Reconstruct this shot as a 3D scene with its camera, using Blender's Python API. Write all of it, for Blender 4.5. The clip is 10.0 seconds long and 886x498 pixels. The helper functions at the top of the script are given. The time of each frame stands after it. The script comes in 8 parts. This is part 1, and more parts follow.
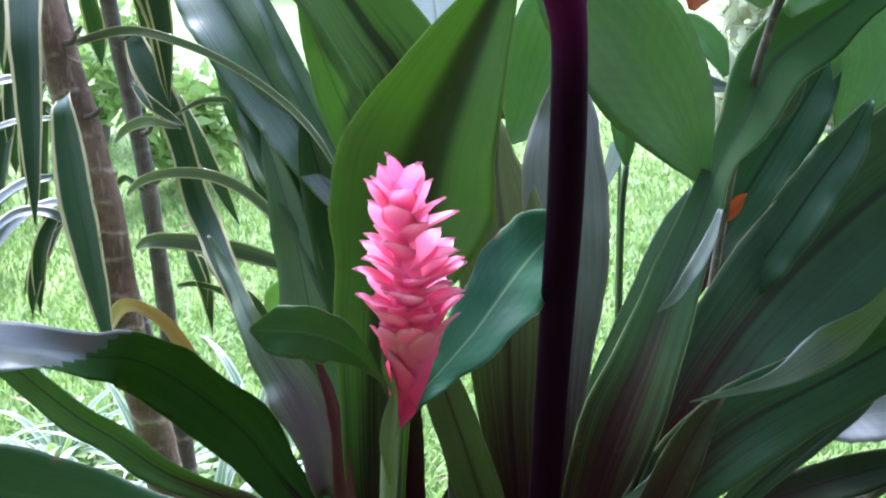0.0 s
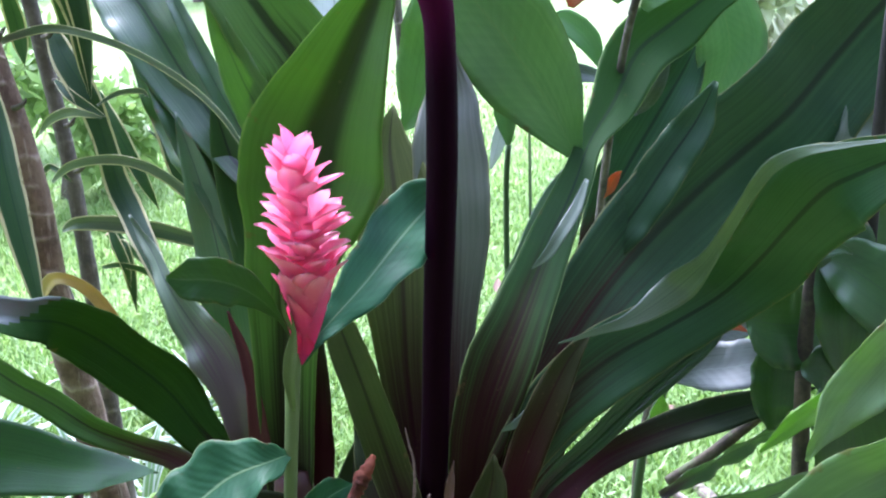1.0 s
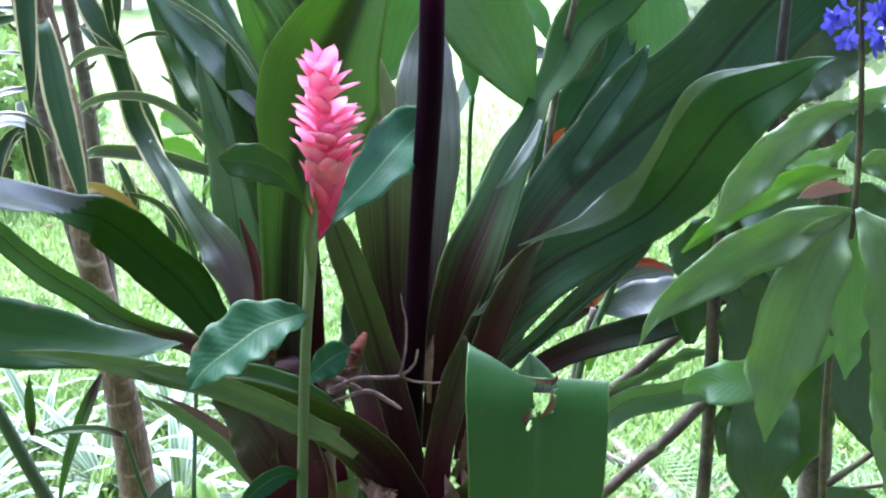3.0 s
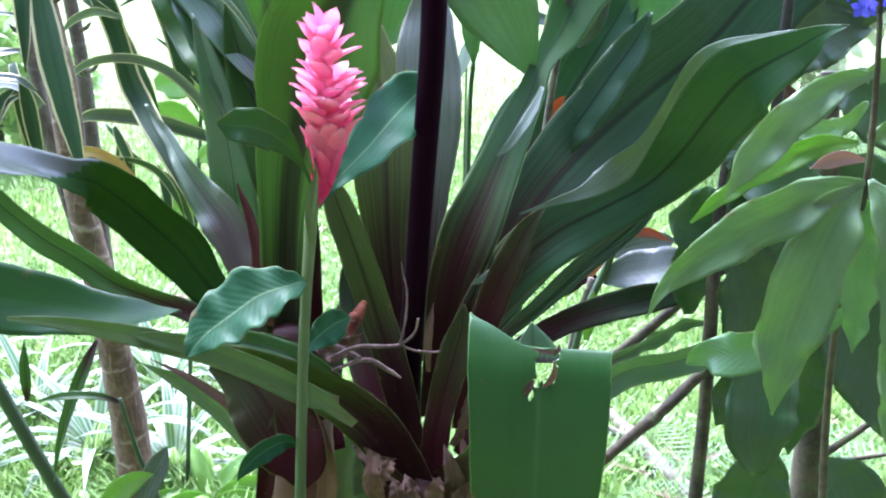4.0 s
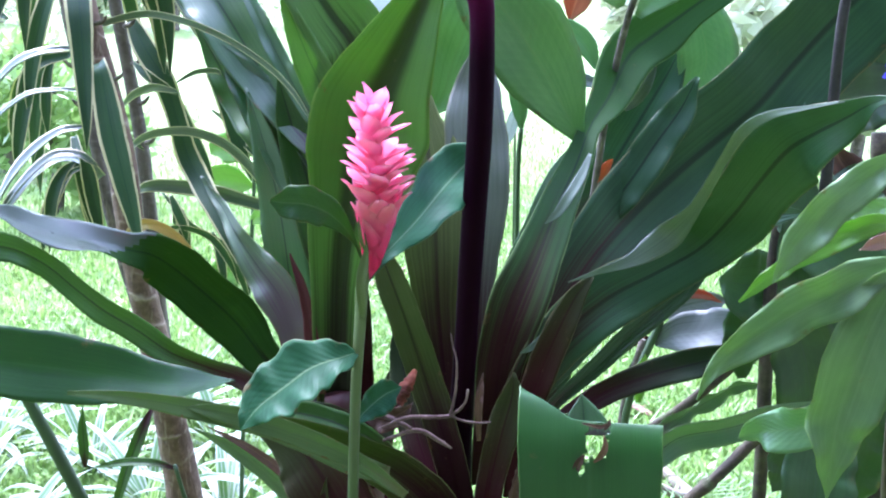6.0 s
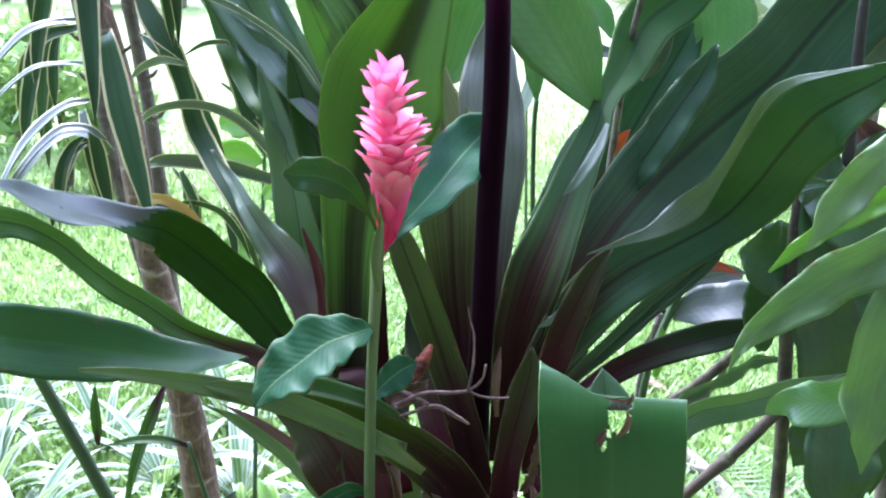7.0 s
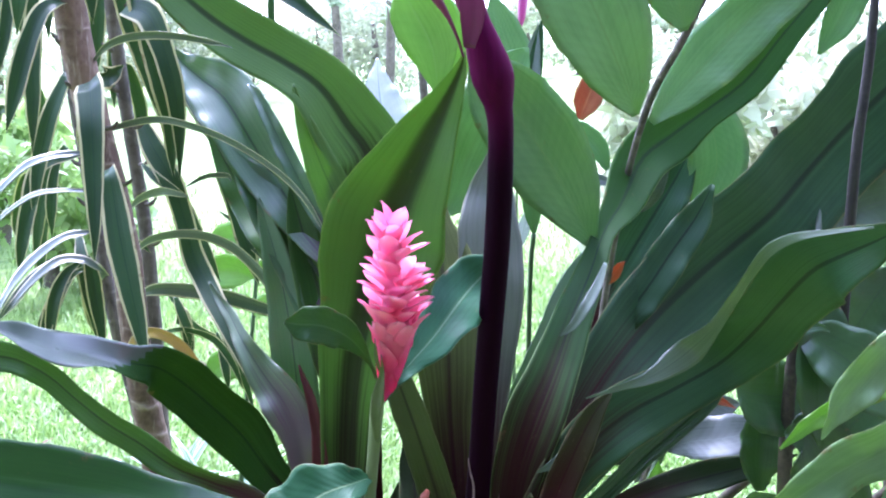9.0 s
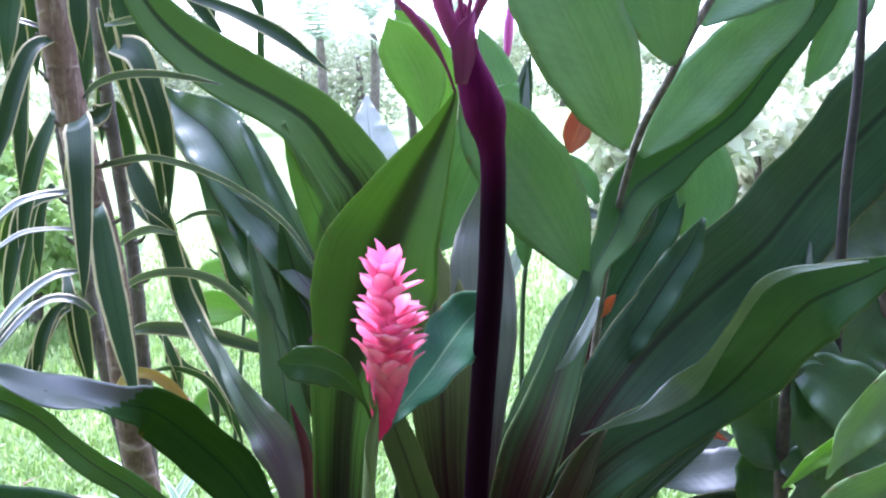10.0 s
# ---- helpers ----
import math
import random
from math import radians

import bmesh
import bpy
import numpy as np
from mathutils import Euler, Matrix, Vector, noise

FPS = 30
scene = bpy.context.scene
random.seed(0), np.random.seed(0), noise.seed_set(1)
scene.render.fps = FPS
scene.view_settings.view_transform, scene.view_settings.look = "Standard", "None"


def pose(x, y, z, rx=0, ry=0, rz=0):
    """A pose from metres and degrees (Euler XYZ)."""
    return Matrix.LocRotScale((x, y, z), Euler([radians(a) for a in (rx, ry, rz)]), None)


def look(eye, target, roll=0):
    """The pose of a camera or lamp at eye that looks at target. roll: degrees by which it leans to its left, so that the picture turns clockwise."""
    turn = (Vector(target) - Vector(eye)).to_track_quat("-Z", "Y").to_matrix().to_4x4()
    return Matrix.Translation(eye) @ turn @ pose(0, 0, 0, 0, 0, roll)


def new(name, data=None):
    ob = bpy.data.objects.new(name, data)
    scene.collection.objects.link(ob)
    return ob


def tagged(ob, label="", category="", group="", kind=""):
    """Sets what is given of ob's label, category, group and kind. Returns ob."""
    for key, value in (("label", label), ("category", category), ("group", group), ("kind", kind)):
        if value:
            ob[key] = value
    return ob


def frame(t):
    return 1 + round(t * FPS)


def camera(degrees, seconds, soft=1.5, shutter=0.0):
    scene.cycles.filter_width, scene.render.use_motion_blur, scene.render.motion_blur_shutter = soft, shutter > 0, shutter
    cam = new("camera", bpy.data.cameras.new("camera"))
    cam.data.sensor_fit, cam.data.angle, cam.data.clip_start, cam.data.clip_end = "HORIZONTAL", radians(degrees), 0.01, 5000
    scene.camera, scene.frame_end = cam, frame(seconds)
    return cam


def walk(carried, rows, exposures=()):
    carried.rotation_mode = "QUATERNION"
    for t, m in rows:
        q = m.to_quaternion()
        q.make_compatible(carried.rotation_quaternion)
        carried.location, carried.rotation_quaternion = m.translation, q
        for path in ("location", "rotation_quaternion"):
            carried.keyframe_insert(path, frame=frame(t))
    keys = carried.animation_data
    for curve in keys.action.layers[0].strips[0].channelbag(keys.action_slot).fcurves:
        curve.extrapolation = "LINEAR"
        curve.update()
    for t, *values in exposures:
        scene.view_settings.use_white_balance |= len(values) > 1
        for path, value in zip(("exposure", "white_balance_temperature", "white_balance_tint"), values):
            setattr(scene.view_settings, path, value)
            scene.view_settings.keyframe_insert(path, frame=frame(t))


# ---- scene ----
cam = camera(47.4, 10.0, soft=2.1)
PATH = [
    (0, (0.076, 0.035, 1.304), (-0.138, 1.955, 0.786), -0.8),
    (0.2, (0.085, 0.022, 1.308), (-0.053, 1.945, 0.758), 0.3),
    (0.5, (0.105, -0.003, 1.3), (-0.018, 1.92, 0.762), -1.1),
    (0.7, (0.112, -0.031, 1.302), (-0.010, 1.896, 0.760), -1.4),
    (1, (0.12, -0.085, 1.296), (0.043, 1.848, 0.789), -1.3),
    (1.25, (0.095, -0.152, 1.297), (0.109, 1.793, 0.828), -2.0),
    (1.5, (0.07, -0.22, 1.29), (0.037, 1.738, 0.882), -2.5),
    (2, (0.061, -0.29, 1.256), (0.145, 1.661, 0.825), 1.2),
    (2.5, (0.063, -0.315, 1.236), (0.133, 1.633, 0.789), 0.7),
    (4, (0.051, -0.3, 1.227), (0.143, 1.627, 0.7), 1.5),
    (4.5, (0.056, -0.299, 1.231), (0.129, 1.622, 0.678), 0.7),
    (5, (0.055, -0.308, 1.248), (0.102, 1.633, 0.767), 1.1),
    (5.5, (0.053, -0.31, 1.256), (0.066, 1.644, 0.828), 0.9),
    (7, (0.045, -0.283, 1.244), (0.017, 1.658, 0.762), -0.2),
    (7.5, (0.034, -0.282, 1.247), (0.015, 1.653, 0.745), -0.0),
    (8, (0.034, -0.282, 1.249), (0.045, 1.652, 0.739), 1.9),
    (8.5, (0.036, -0.276, 1.268), (0.025, 1.678, 0.842), 1.6),
    (9, (0.027, -0.268, 1.295), (0.03, 1.709, 0.995), 0.9),
    (9.5, (0.02, -0.27, 1.314), (0.045, 1.72, 1.124), 0.5),
    (10, (0.019, -0.261, 1.3), (0.05, 1.724, 1.061), 0.5),
]
EXPOSURES = [(0.0, 2.97, 5450, 26), (1.5, 3.17, 5400, 26), (2.5, 3.24, 5450, 24), (4.0, 3.48, 5350, 26), (5.0, 3.52, 5250, 28), (5.5, 3.48, 5150, 28), (7.5, 3.32, 5400, 28), (8.5, 3.42, 5250, 30), (9.0, 3.4, 5200, 36), (9.5, 3.28, 5050, 36), (10.0, 3.13, 5300, 36)]
walk(cam, [(t, look(eye, target, roll)) for t, eye, target, roll in PATH], EXPOSURES)

# ---- world and light ----
world = bpy.data.worlds.new("world")
scene.world = world
world.use_nodes = True
wn = world.node_tree.nodes
sky = wn.new("ShaderNodeTexSky")
sky.sky_type = 'NISHITA'
sky.sun_disc = False
sky.sun_elevation = radians(58)
sky.sun_rotation = radians(-20)
sky.air_density, sky.dust_density, sky.ozone_density = 1.0, 1.2, 1.0
veil = wn.new("ShaderNodeHueSaturation")
veil.inputs["Saturation"].default_value = 0.5
world.node_tree.links.new(sky.outputs[0], veil.inputs["Color"])
world.node_tree.links.new(veil.outputs[0], wn["Background"].inputs[0])
wn["Background"].inputs[1].default_value = 0.15
sun_data = bpy.data.lights.new("sun", 'SUN')
sun_data.energy, sun_data.angle, sun_data.color = 1.5, radians(30), (1.0, 0.98, 0.95)
sun = new("sun", sun_data)
sun.matrix_world = look((-3.0, 8.2, 14.0), (0, 0, 0))


# ---- node helpers ----
def nodes_of(name):
    mat = bpy.data.materials.new(name)
    mat.use_nodes = True
    nt = mat.node_tree
    nt.nodes.clear()
    return mat, nt


def node(nt, kind, ins=None, **props):
    n = nt.nodes.new("ShaderNode" + kind)
    for key, value in props.items():
        setattr(n, key, value)
    for key, value in (ins or {}).items():
        if isinstance(value, bpy.types.NodeSocket):
            nt.links.new(value, n.inputs[key])
        else:
            n.inputs[key].default_value = value
    return n


def maths(nt, op, a, b=0.0, c=0.0):
    return node(nt, "Math", {0: a, 1: b, 2: c}, operation=op).outputs[0]


def mixc(nt, fac, a, b):
    n = node(nt, "Mix", {"Factor": fac}, data_type='RGBA')
    for sock, value in ((n.inputs[6], a), (n.inputs[7], b)):
        if isinstance(value, bpy.types.NodeSocket):
            nt.links.new(value, sock)
        else:
            sock.default_value = (*value, 1)
    return n.outputs[2]


def ramp(nt, fac, lo, hi):
    return node(nt, "MapRange", {0: fac, 1: lo, 2: hi}, interpolation_type='SMOOTHSTEP').outputs[0]


def noise_at(nt, vec, scale, detail=3.0, rough=0.55):
    return node(nt, "TexNoise", {"Vector": vec, "Scale": scale, "Detail": detail, "Roughness": rough}).outputs[0]


def leaf_material(name, dark, light, rib, rib_w=0.05, edge=None, edge_w=0.05, base=None, base_to=0.4, veins="parallel",
                  count=16.0, rough=0.36, glow=0.3, glow_tint=(0.32, 0.55, 0.06), spots=0.25, stripe=None, coat=0.15, vein_depth=0.12, gloss=0.5):
    """A leaf: across it runs u (0.5 at the midrib), along it v."""
    mat, nt = nodes_of(name)
    uv = node(nt, "UVMap", uv_map="UVMap").outputs[0]
    sep = node(nt, "SeparateXYZ", {0: uv})
    u, v = sep.outputs[0], sep.outputs[1]
    across = maths(nt, 'ABSOLUTE', maths(nt, 'MULTIPLY_ADD', u, 2.0, -1.0))
    rnd = node(nt, "ObjectInfo").outputs["Random"]
    place = node(nt, "TexCoord").outputs["Object"]
    streak_vec = node(nt, "CombineXYZ", {0: maths(nt, 'MULTIPLY', u, 26.0), 1: maths(nt, 'MULTIPLY', v, 1.6), 2: maths(nt, 'MULTIPLY', rnd, 40.0)}).outputs[0]
    streak = noise_at(nt, streak_vec, 1.0, 4.0)
    blotch = noise_at(nt, place, 16.0, 4.0)
    thread_vec = node(nt, "CombineXYZ", {0: maths(nt, 'MULTIPLY', u, 120.0), 1: maths(nt, 'MULTIPLY', v, 3.0), 2: maths(nt, 'MULTIPLY', rnd, 17.0)}).outputs[0]
    thread = noise_at(nt, thread_vec, 1.0, 2.0)
    tone = maths(nt, 'ADD', maths(nt, 'MULTIPLY', streak, 0.5), maths(nt, 'ADD', maths(nt, 'MULTIPLY', blotch, 0.3), maths(nt, 'MULTIPLY', thread, 0.2 if veins == "parallel" else 0.05)))
    if veins != "parallel":
        tone = maths(nt, 'ADD', tone, maths(nt, 'MULTIPLY', blotch, 0.15))
    tone = maths(nt, 'ADD', tone, maths(nt, 'MULTIPLY_ADD', rnd, 0.24, -0.12))
    col = mixc(nt, ramp(nt, tone, 0.33, 0.67), dark, light)
    if veins == "parallel":
        phase = maths(nt, 'MULTIPLY', u, count * 6.283)
    else:
        phase = maths(nt, 'MULTIPLY', maths(nt, 'ADD', v, maths(nt, 'MULTIPLY', maths(nt, 'POWER', across, 0.8), -0.16)), count * 6.283)
    wave = maths(nt, 'MULTIPLY_ADD', maths(nt, 'SINE', phase), 0.5, 0.5)
    groove = maths(nt, 'POWER', wave, 4.0)
    col = mixc(nt, maths(nt, 'MULTIPLY', groove, 0.05 + 0.05 * vein_depth), col, tuple(c * 1.5 for c in light))
    if stripe:
        lines = noise_at(nt, node(nt, "CombineXYZ", {0: maths(nt, 'MULTIPLY', u, 14.0), 1: maths(nt, 'MULTIPLY', v, 0.7), 2: maths(nt, 'MULTIPLY', rnd, 30.0)}).outputs[0], 1.0, 2.0)
        col = mixc(nt, maths(nt, 'MULTIPLY', ramp(nt, lines, 0.5, 0.6), 0.8), col, stripe)
    ribf = maths(nt, 'SUBTRACT', 1.0, ramp(nt, across, rib_w * 0.35, rib_w))
    clear = maths(nt, 'MULTIPLY_ADD', ribf, -0.6, 1.0)
    col = mixc(nt, maths(nt, 'MULTIPLY', ribf, 0.75), col, rib)
    if base:
        low = maths(nt, 'ADD', v, maths(nt, 'MULTIPLY_ADD', streak, 0.3, -0.15))
        low = maths(nt, 'ADD', low, maths(nt, 'MULTIPLY', across, 0.12))
        base_tint = maths(nt, 'SUBTRACT', 1.0, ramp(nt, low, base_to * 0.35, base_to))
        col = mixc(nt, base_tint, col, base)
        clear = maths(nt, 'MULTIPLY', clear, maths(nt, 'MULTIPLY_ADD', base_tint, -0.92, 1.0))
    if edge:
        wob = maths(nt, 'MULTIPLY_ADD', noise_at(nt, place, 60.0, 2.0), 0.05, -0.025)
        col = mixc(nt, ramp(nt, maths(nt, 'ADD', across, wob), 1.0 - edge_w, 1.0 - edge_w * 0.6), col, edge)
    fleck = ramp(nt, noise_at(nt, place, 140.0, 2.0), 0.68, 0.76)
    col = mixc(nt, maths(nt, 'MULTIPLY', fleck, spots), col, (0.16, 0.11, 0.04))
    scorch = ramp(nt, maths(nt, 'MULTIPLY_ADD', across, 0.34, noise_at(nt, place, 34.0, 4.0, 0.65)), 0.93, 1.0)
    col = mixc(nt, maths(nt, 'MULTIPLY', scorch, spots * 2.6), col, (0.15, 0.085, 0.035))
    relief = maths(nt, 'ADD', maths(nt, 'MULTIPLY', wave, vein_depth), maths(nt, 'MULTIPLY', blotch, 1.0))
    if veins == "parallel":
        relief = maths(nt, 'ADD', relief, maths(nt, 'MULTIPLY_ADD', streak, 0.5, maths(nt, 'MULTIPLY', thread, 0.16)))
    bump = node(nt, "Bump", {"Strength": 0.28, "Distance": 0.002, "Height": relief}).outputs[0]
    dust = maths(nt, 'MULTIPLY_ADD', noise_at(nt, place, 30.0, 4.0), 0.25, rough - 0.12)
    body = node(nt, "BsdfPrincipled", {"Base Color": col, "Roughness": dust, "Specular IOR Level": gloss, "Coat Weight": coat,
                                       "Coat Roughness": 0.3, "Normal": bump})
    thin = node(nt, "BsdfTranslucent", {"Color": mixc(nt, maths(nt, 'MULTIPLY', clear, 0.55), col, glow_tint), "Normal": bump})
    mix = node(nt, "MixShader", {0: glow, 1: body.outputs[0], 2: thin.outputs[0]})
    out = node(nt, "OutputMaterial", {0: mix.outputs[0]})
    return mat


def rough_material(name, dark, light, scale=30.0, rough=0.85, relief=0.4, rings=0.0, ring_tint=None, moss=None, dist=0.004):
    """Bark, soil and dry matter."""
    mat, nt = nodes_of(name)
    place = node(nt, "TexCoord").outputs["Object"]
    big, fine = noise_at(nt, place, scale * 0.3, 4.0), noise_at(nt, place, scale * 2.5, 5.0, 0.65)
    col = mixc(nt, ramp(nt, maths(nt, 'ADD', maths(nt, 'MULTIPLY', big, 0.6), maths(nt, 'MULTIPLY', fine, 0.4)), 0.35, 0.66), dark, light)
    height = maths(nt, 'ADD', maths(nt, 'MULTIPLY', fine, 0.6), maths(nt, 'MULTIPLY', big, 0.6))
    if rings:
        z = node(nt, "SeparateXYZ", {0: place}).outputs[2]
        zz = maths(nt, 'MULTIPLY_ADD', big, 0.06, z)
        ring = maths(nt, 'POWER', maths(nt, 'MULTIPLY_ADD', maths(nt, 'SINE', maths(nt, 'MULTIPLY', zz, rings)), 0.5, 0.5), 18.0)
        ring = maths(nt, 'MULTIPLY', ring, ramp(nt, noise_at(nt, place, scale * 0.9, 3.0), 0.4, 0.65))
        col = mixc(nt, maths(nt, 'MULTIPLY', ring, 0.8), col, ring_tint)
        height = maths(nt, 'MULTIPLY_ADD', ring, 0.5, height)
        crack = noise_at(nt, node(nt, "Mapping", {0: place, 3: (170.0, 170.0, 22.0)}).outputs[0], 1.0, 3.0)
        col = mixc(nt, maths(nt, 'MULTIPLY', ramp(nt, crack, 0.55, 0.68), 0.45), col, ring_tint)
        height = maths(nt, 'MULTIPLY_ADD', crack, 0.5, height)
    if moss:
        col = mixc(nt, maths(nt, 'MULTIPLY', ramp(nt, noise_at(nt, place, scale * 0.6, 3.0), 0.55, 0.7), 0.7), col, moss)
    bump = node(nt, "Bump", {"Strength": relief, "Distance": dist, "Height": height}).outputs[0]
    body = node(nt, "BsdfPrincipled", {"Base Color": col, "Roughness": rough, "Normal": bump})
    node(nt, "OutputMaterial", {0: body.outputs[0]})
    return mat


def skin_material(name, low, high, z0, z1, rough=0.4, streaks=60.0, glow=0.0, spots=None, gloss=0.4):
    """A smooth stem whose colour runs from low to high between two heights of the world."""
    mat, nt = nodes_of(name)
    geo = node(nt, "NewGeometry").outputs["Position"]
    z = node(nt, "SeparateXYZ", {0: geo}).outputs[2]
    fine = noise_at(nt, node(nt, "Mapping", {0: geo, 3: (streaks, streaks, 3.0)}).outputs[0], 1.0, 4.0)
    zz = maths(nt, 'MULTIPLY_ADD', fine, (z1 - z0) * 0.4, maths(nt, 'SUBTRACT', z, (z1 - z0) * 0.2))
    col = mixc(nt, ramp(nt, zz, z0, z1), low, high)
    col = mixc(nt, maths(nt, 'MULTIPLY', ramp(nt, fine, 0.4, 0.75), 0.45), col, tuple(c * 0.5 for c in low))
    if spots:
        col = mixc(nt, ramp(nt, noise_at(nt, geo, 14.0, 4.0), 0.45, 0.72), col, spots)
    bump = node(nt, "Bump", {"Strength": 0.25, "Distance": 0.003, "Height": fine}).outputs[0]
    body = node(nt, "BsdfPrincipled", {"Base Color": col, "Roughness": rough, "Specular IOR Level": gloss, "Normal": bump})
    if glow:
        thin = node(nt, "BsdfTranslucent", {"Color": col})
        mix = node(nt, "MixShader", {0: glow, 1: body.outputs[0], 2: thin.outputs[0]})
        node(nt, "OutputMaterial", {0: mix.outputs[0]})
    else:
        node(nt, "OutputMaterial", {0: body.outputs[0]})
    return mat


# ---- materials ----
CRINUM = leaf_material("crinum_leaf", (0.030, 0.085, 0.018), (0.075, 0.17, 0.03), (0.03, 0.04, 0.018), 0.10, edge=(0.16, 0.24, 0.07), edge_w=0.035,
                       base=(0.05, 0.013, 0.012), base_to=0.42, glow=0.3, count=22, gloss=0.35, coat=0.08)
# Maroon base, darkened further for the deep shade low in the clump.
CRINUM_BROWN = leaf_material("crinum_leaf_brown", (0.022, 0.026, 0.010), (0.042, 0.05, 0.017), (0.03, 0.018, 0.012), 0.08, edge=(0.12, 0.12, 0.05), edge_w=0.04,
                             base=(0.036, 0.0065, 0.009), base_to=0.95, glow=0.1, count=18, coat=0.0, rough=0.6, gloss=0.08)
# Wide dark rib and base: midrib colour plus painted shade of the crease.
CRINUM_LIME = leaf_material("crinum_leaf_young", (0.040, 0.10, 0.022), (0.09, 0.185, 0.04), (0.016, 0.012, 0.01), 0.42, edge=(0.18, 0.28, 0.07), edge_w=0.035,
                            base=(0.024, 0.022, 0.010), base_to=0.36, glow=0.36, count=20, coat=0.0, gloss=0.25, rough=0.48)
CRINUM_GLOSS = leaf_material("crinum_leaf_gloss", (0.042, 0.115, 0.05), (0.09, 0.195, 0.08), (0.02, 0.04, 0.02), 0.05, edge=(0.12, 0.17, 0.06), edge_w=0.03,
                             base=(0.05, 0.03, 0.035), base_to=0.3, glow=0.24, rough=0.33, coat=0.65, count=26, gloss=0.7)
CRINUM_FRESH = leaf_material("crinum_leaf_fresh", (0.010, 0.052, 0.009), (0.021, 0.084, 0.014), (0.05, 0.13, 0.03), 0.05, edge=(0.10, 0.2, 0.05), edge_w=0.02,
                             glow=0.16, count=40, coat=0.0, gloss=0.4, rough=0.38, vein_depth=0.02)
# The purple base holds painted shade as well as its own colour.
CRINUM_PURPLE = leaf_material("crinum_leaf_purple", (0.012, 0.024, 0.011), (0.028, 0.040, 0.018), (0.02, 0.02, 0.015), 0.08, edge=(0.12, 0.14, 0.05), edge_w=0.03,
                              base=(0.034, 0.006, 0.010), base_to=0.75, glow=0.1, count=24, coat=0.0, rough=0.55, gloss=0.08)
# Maroon at the foot, with the clump's shade mixed into it.
CRINUM_OLIVE = leaf_material("crinum_leaf_olive", (0.04, 0.055, 0.016), (0.085, 0.105, 0.03), (0.03, 0.03, 0.014), 0.1, edge=(0.16, 0.18, 0.06), edge_w=0.03,
                             base=(0.028, 0.0075, 0.010), base_to=0.62, glow=0.25, count=24, coat=0.0, rough=0.6, gloss=0.08)
# Darker crinum green: shade from the surrounding plants is in the pigment.
CRINUM_SHADED = leaf_material("crinum_leaf_shaded", (0.014, 0.046, 0.021), (0.034, 0.086, 0.035), (0.015, 0.025, 0.014), 0.08, edge=(0.12, 0.14, 0.05), edge_w=0.03,
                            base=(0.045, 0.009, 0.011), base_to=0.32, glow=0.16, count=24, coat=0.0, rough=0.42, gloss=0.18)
CRINUM_STRIPED = leaf_material("crinum_leaf_striped", (0.02, 0.06, 0.025), (0.05, 0.12, 0.045), (0.02, 0.045, 0.02), 0.05, edge=(0.16, 0.2, 0.1), edge_w=0.03,
                               base=(0.06, 0.02, 0.022), base_to=0.35, glow=0.15, count=5, vein_depth=5.0, rough=0.36, coat=0.1)
CRINUM_GREY = leaf_material("crinum_leaf_grey", (0.06, 0.075, 0.05), (0.13, 0.145, 0.11), (0.09, 0.09, 0.06), 0.06, edge=(0.2, 0.2, 0.1), edge_w=0.04,
                            base=(0.05, 0.022, 0.018), base_to=0.5, glow=0.2, count=7, vein_depth=0.8)
CRINUM_WAVY = leaf_material("crinum_leaf_wavy", (0.007, 0.025, 0.006), (0.016, 0.046, 0.011), (0.02, 0.04, 0.015), 0.06, edge=(0.1, 0.18, 0.05), edge_w=0.03,
                            base=(0.03, 0.016, 0.012), base_to=0.12, glow=0.08, count=26, coat=1.0, gloss=0.7, rough=0.32)
CRINUM_MAUVE = leaf_material("crinum_leaf_mauve", (0.06, 0.115, 0.05), (0.115, 0.19, 0.085), (0.03, 0.05, 0.03), 0.08, edge=(0.2, 0.2, 0.1), edge_w=0.05,
                             base=(0.095, 0.066, 0.070), base_to=0.62, glow=0.15, count=22, coat=0.3, gloss=0.5, rough=0.36)
# Brighter green with the light on the leaf already in its colour.
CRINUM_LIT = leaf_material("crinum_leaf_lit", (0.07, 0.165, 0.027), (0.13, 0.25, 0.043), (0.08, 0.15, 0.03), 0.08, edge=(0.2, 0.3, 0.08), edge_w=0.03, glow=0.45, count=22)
# Near-white colour paints the sky's reflection on glossy leaves.
WHITE_SHEEN = leaf_material("white_sheen_leaf", (0.55, 0.59, 0.57), (0.72, 0.75, 0.73), (0.3, 0.36, 0.3), 0.05, veins="pinnate", count=12, glow=0.3, coat=0.5, glow_tint=(0.6, 0.65, 0.6))
CRINUM_KEEL = leaf_material("crinum_leaf_keeled", (0.045, 0.112, 0.024), (0.092, 0.185, 0.042), (0.014, 0.016, 0.01), 0.16, edge=(0.18, 0.28, 0.07), edge_w=0.03,
                            base=(0.03, 0.03, 0.012), base_to=0.36, glow=0.28, count=20, coat=0.0, gloss=0.22, rough=0.5)
CRINUM_DEEP = leaf_material("crinum_leaf_deep_base", (0.017, 0.056, 0.012), (0.036, 0.098, 0.022), (0.025, 0.045, 0.02), 0.10, edge=(0.16, 0.24, 0.08), edge_w=0.035,
                            base=(0.032, 0.009, 0.009), base_to=0.4, glow=0.26, count=22, gloss=0.1, coat=0.0, rough=0.55)
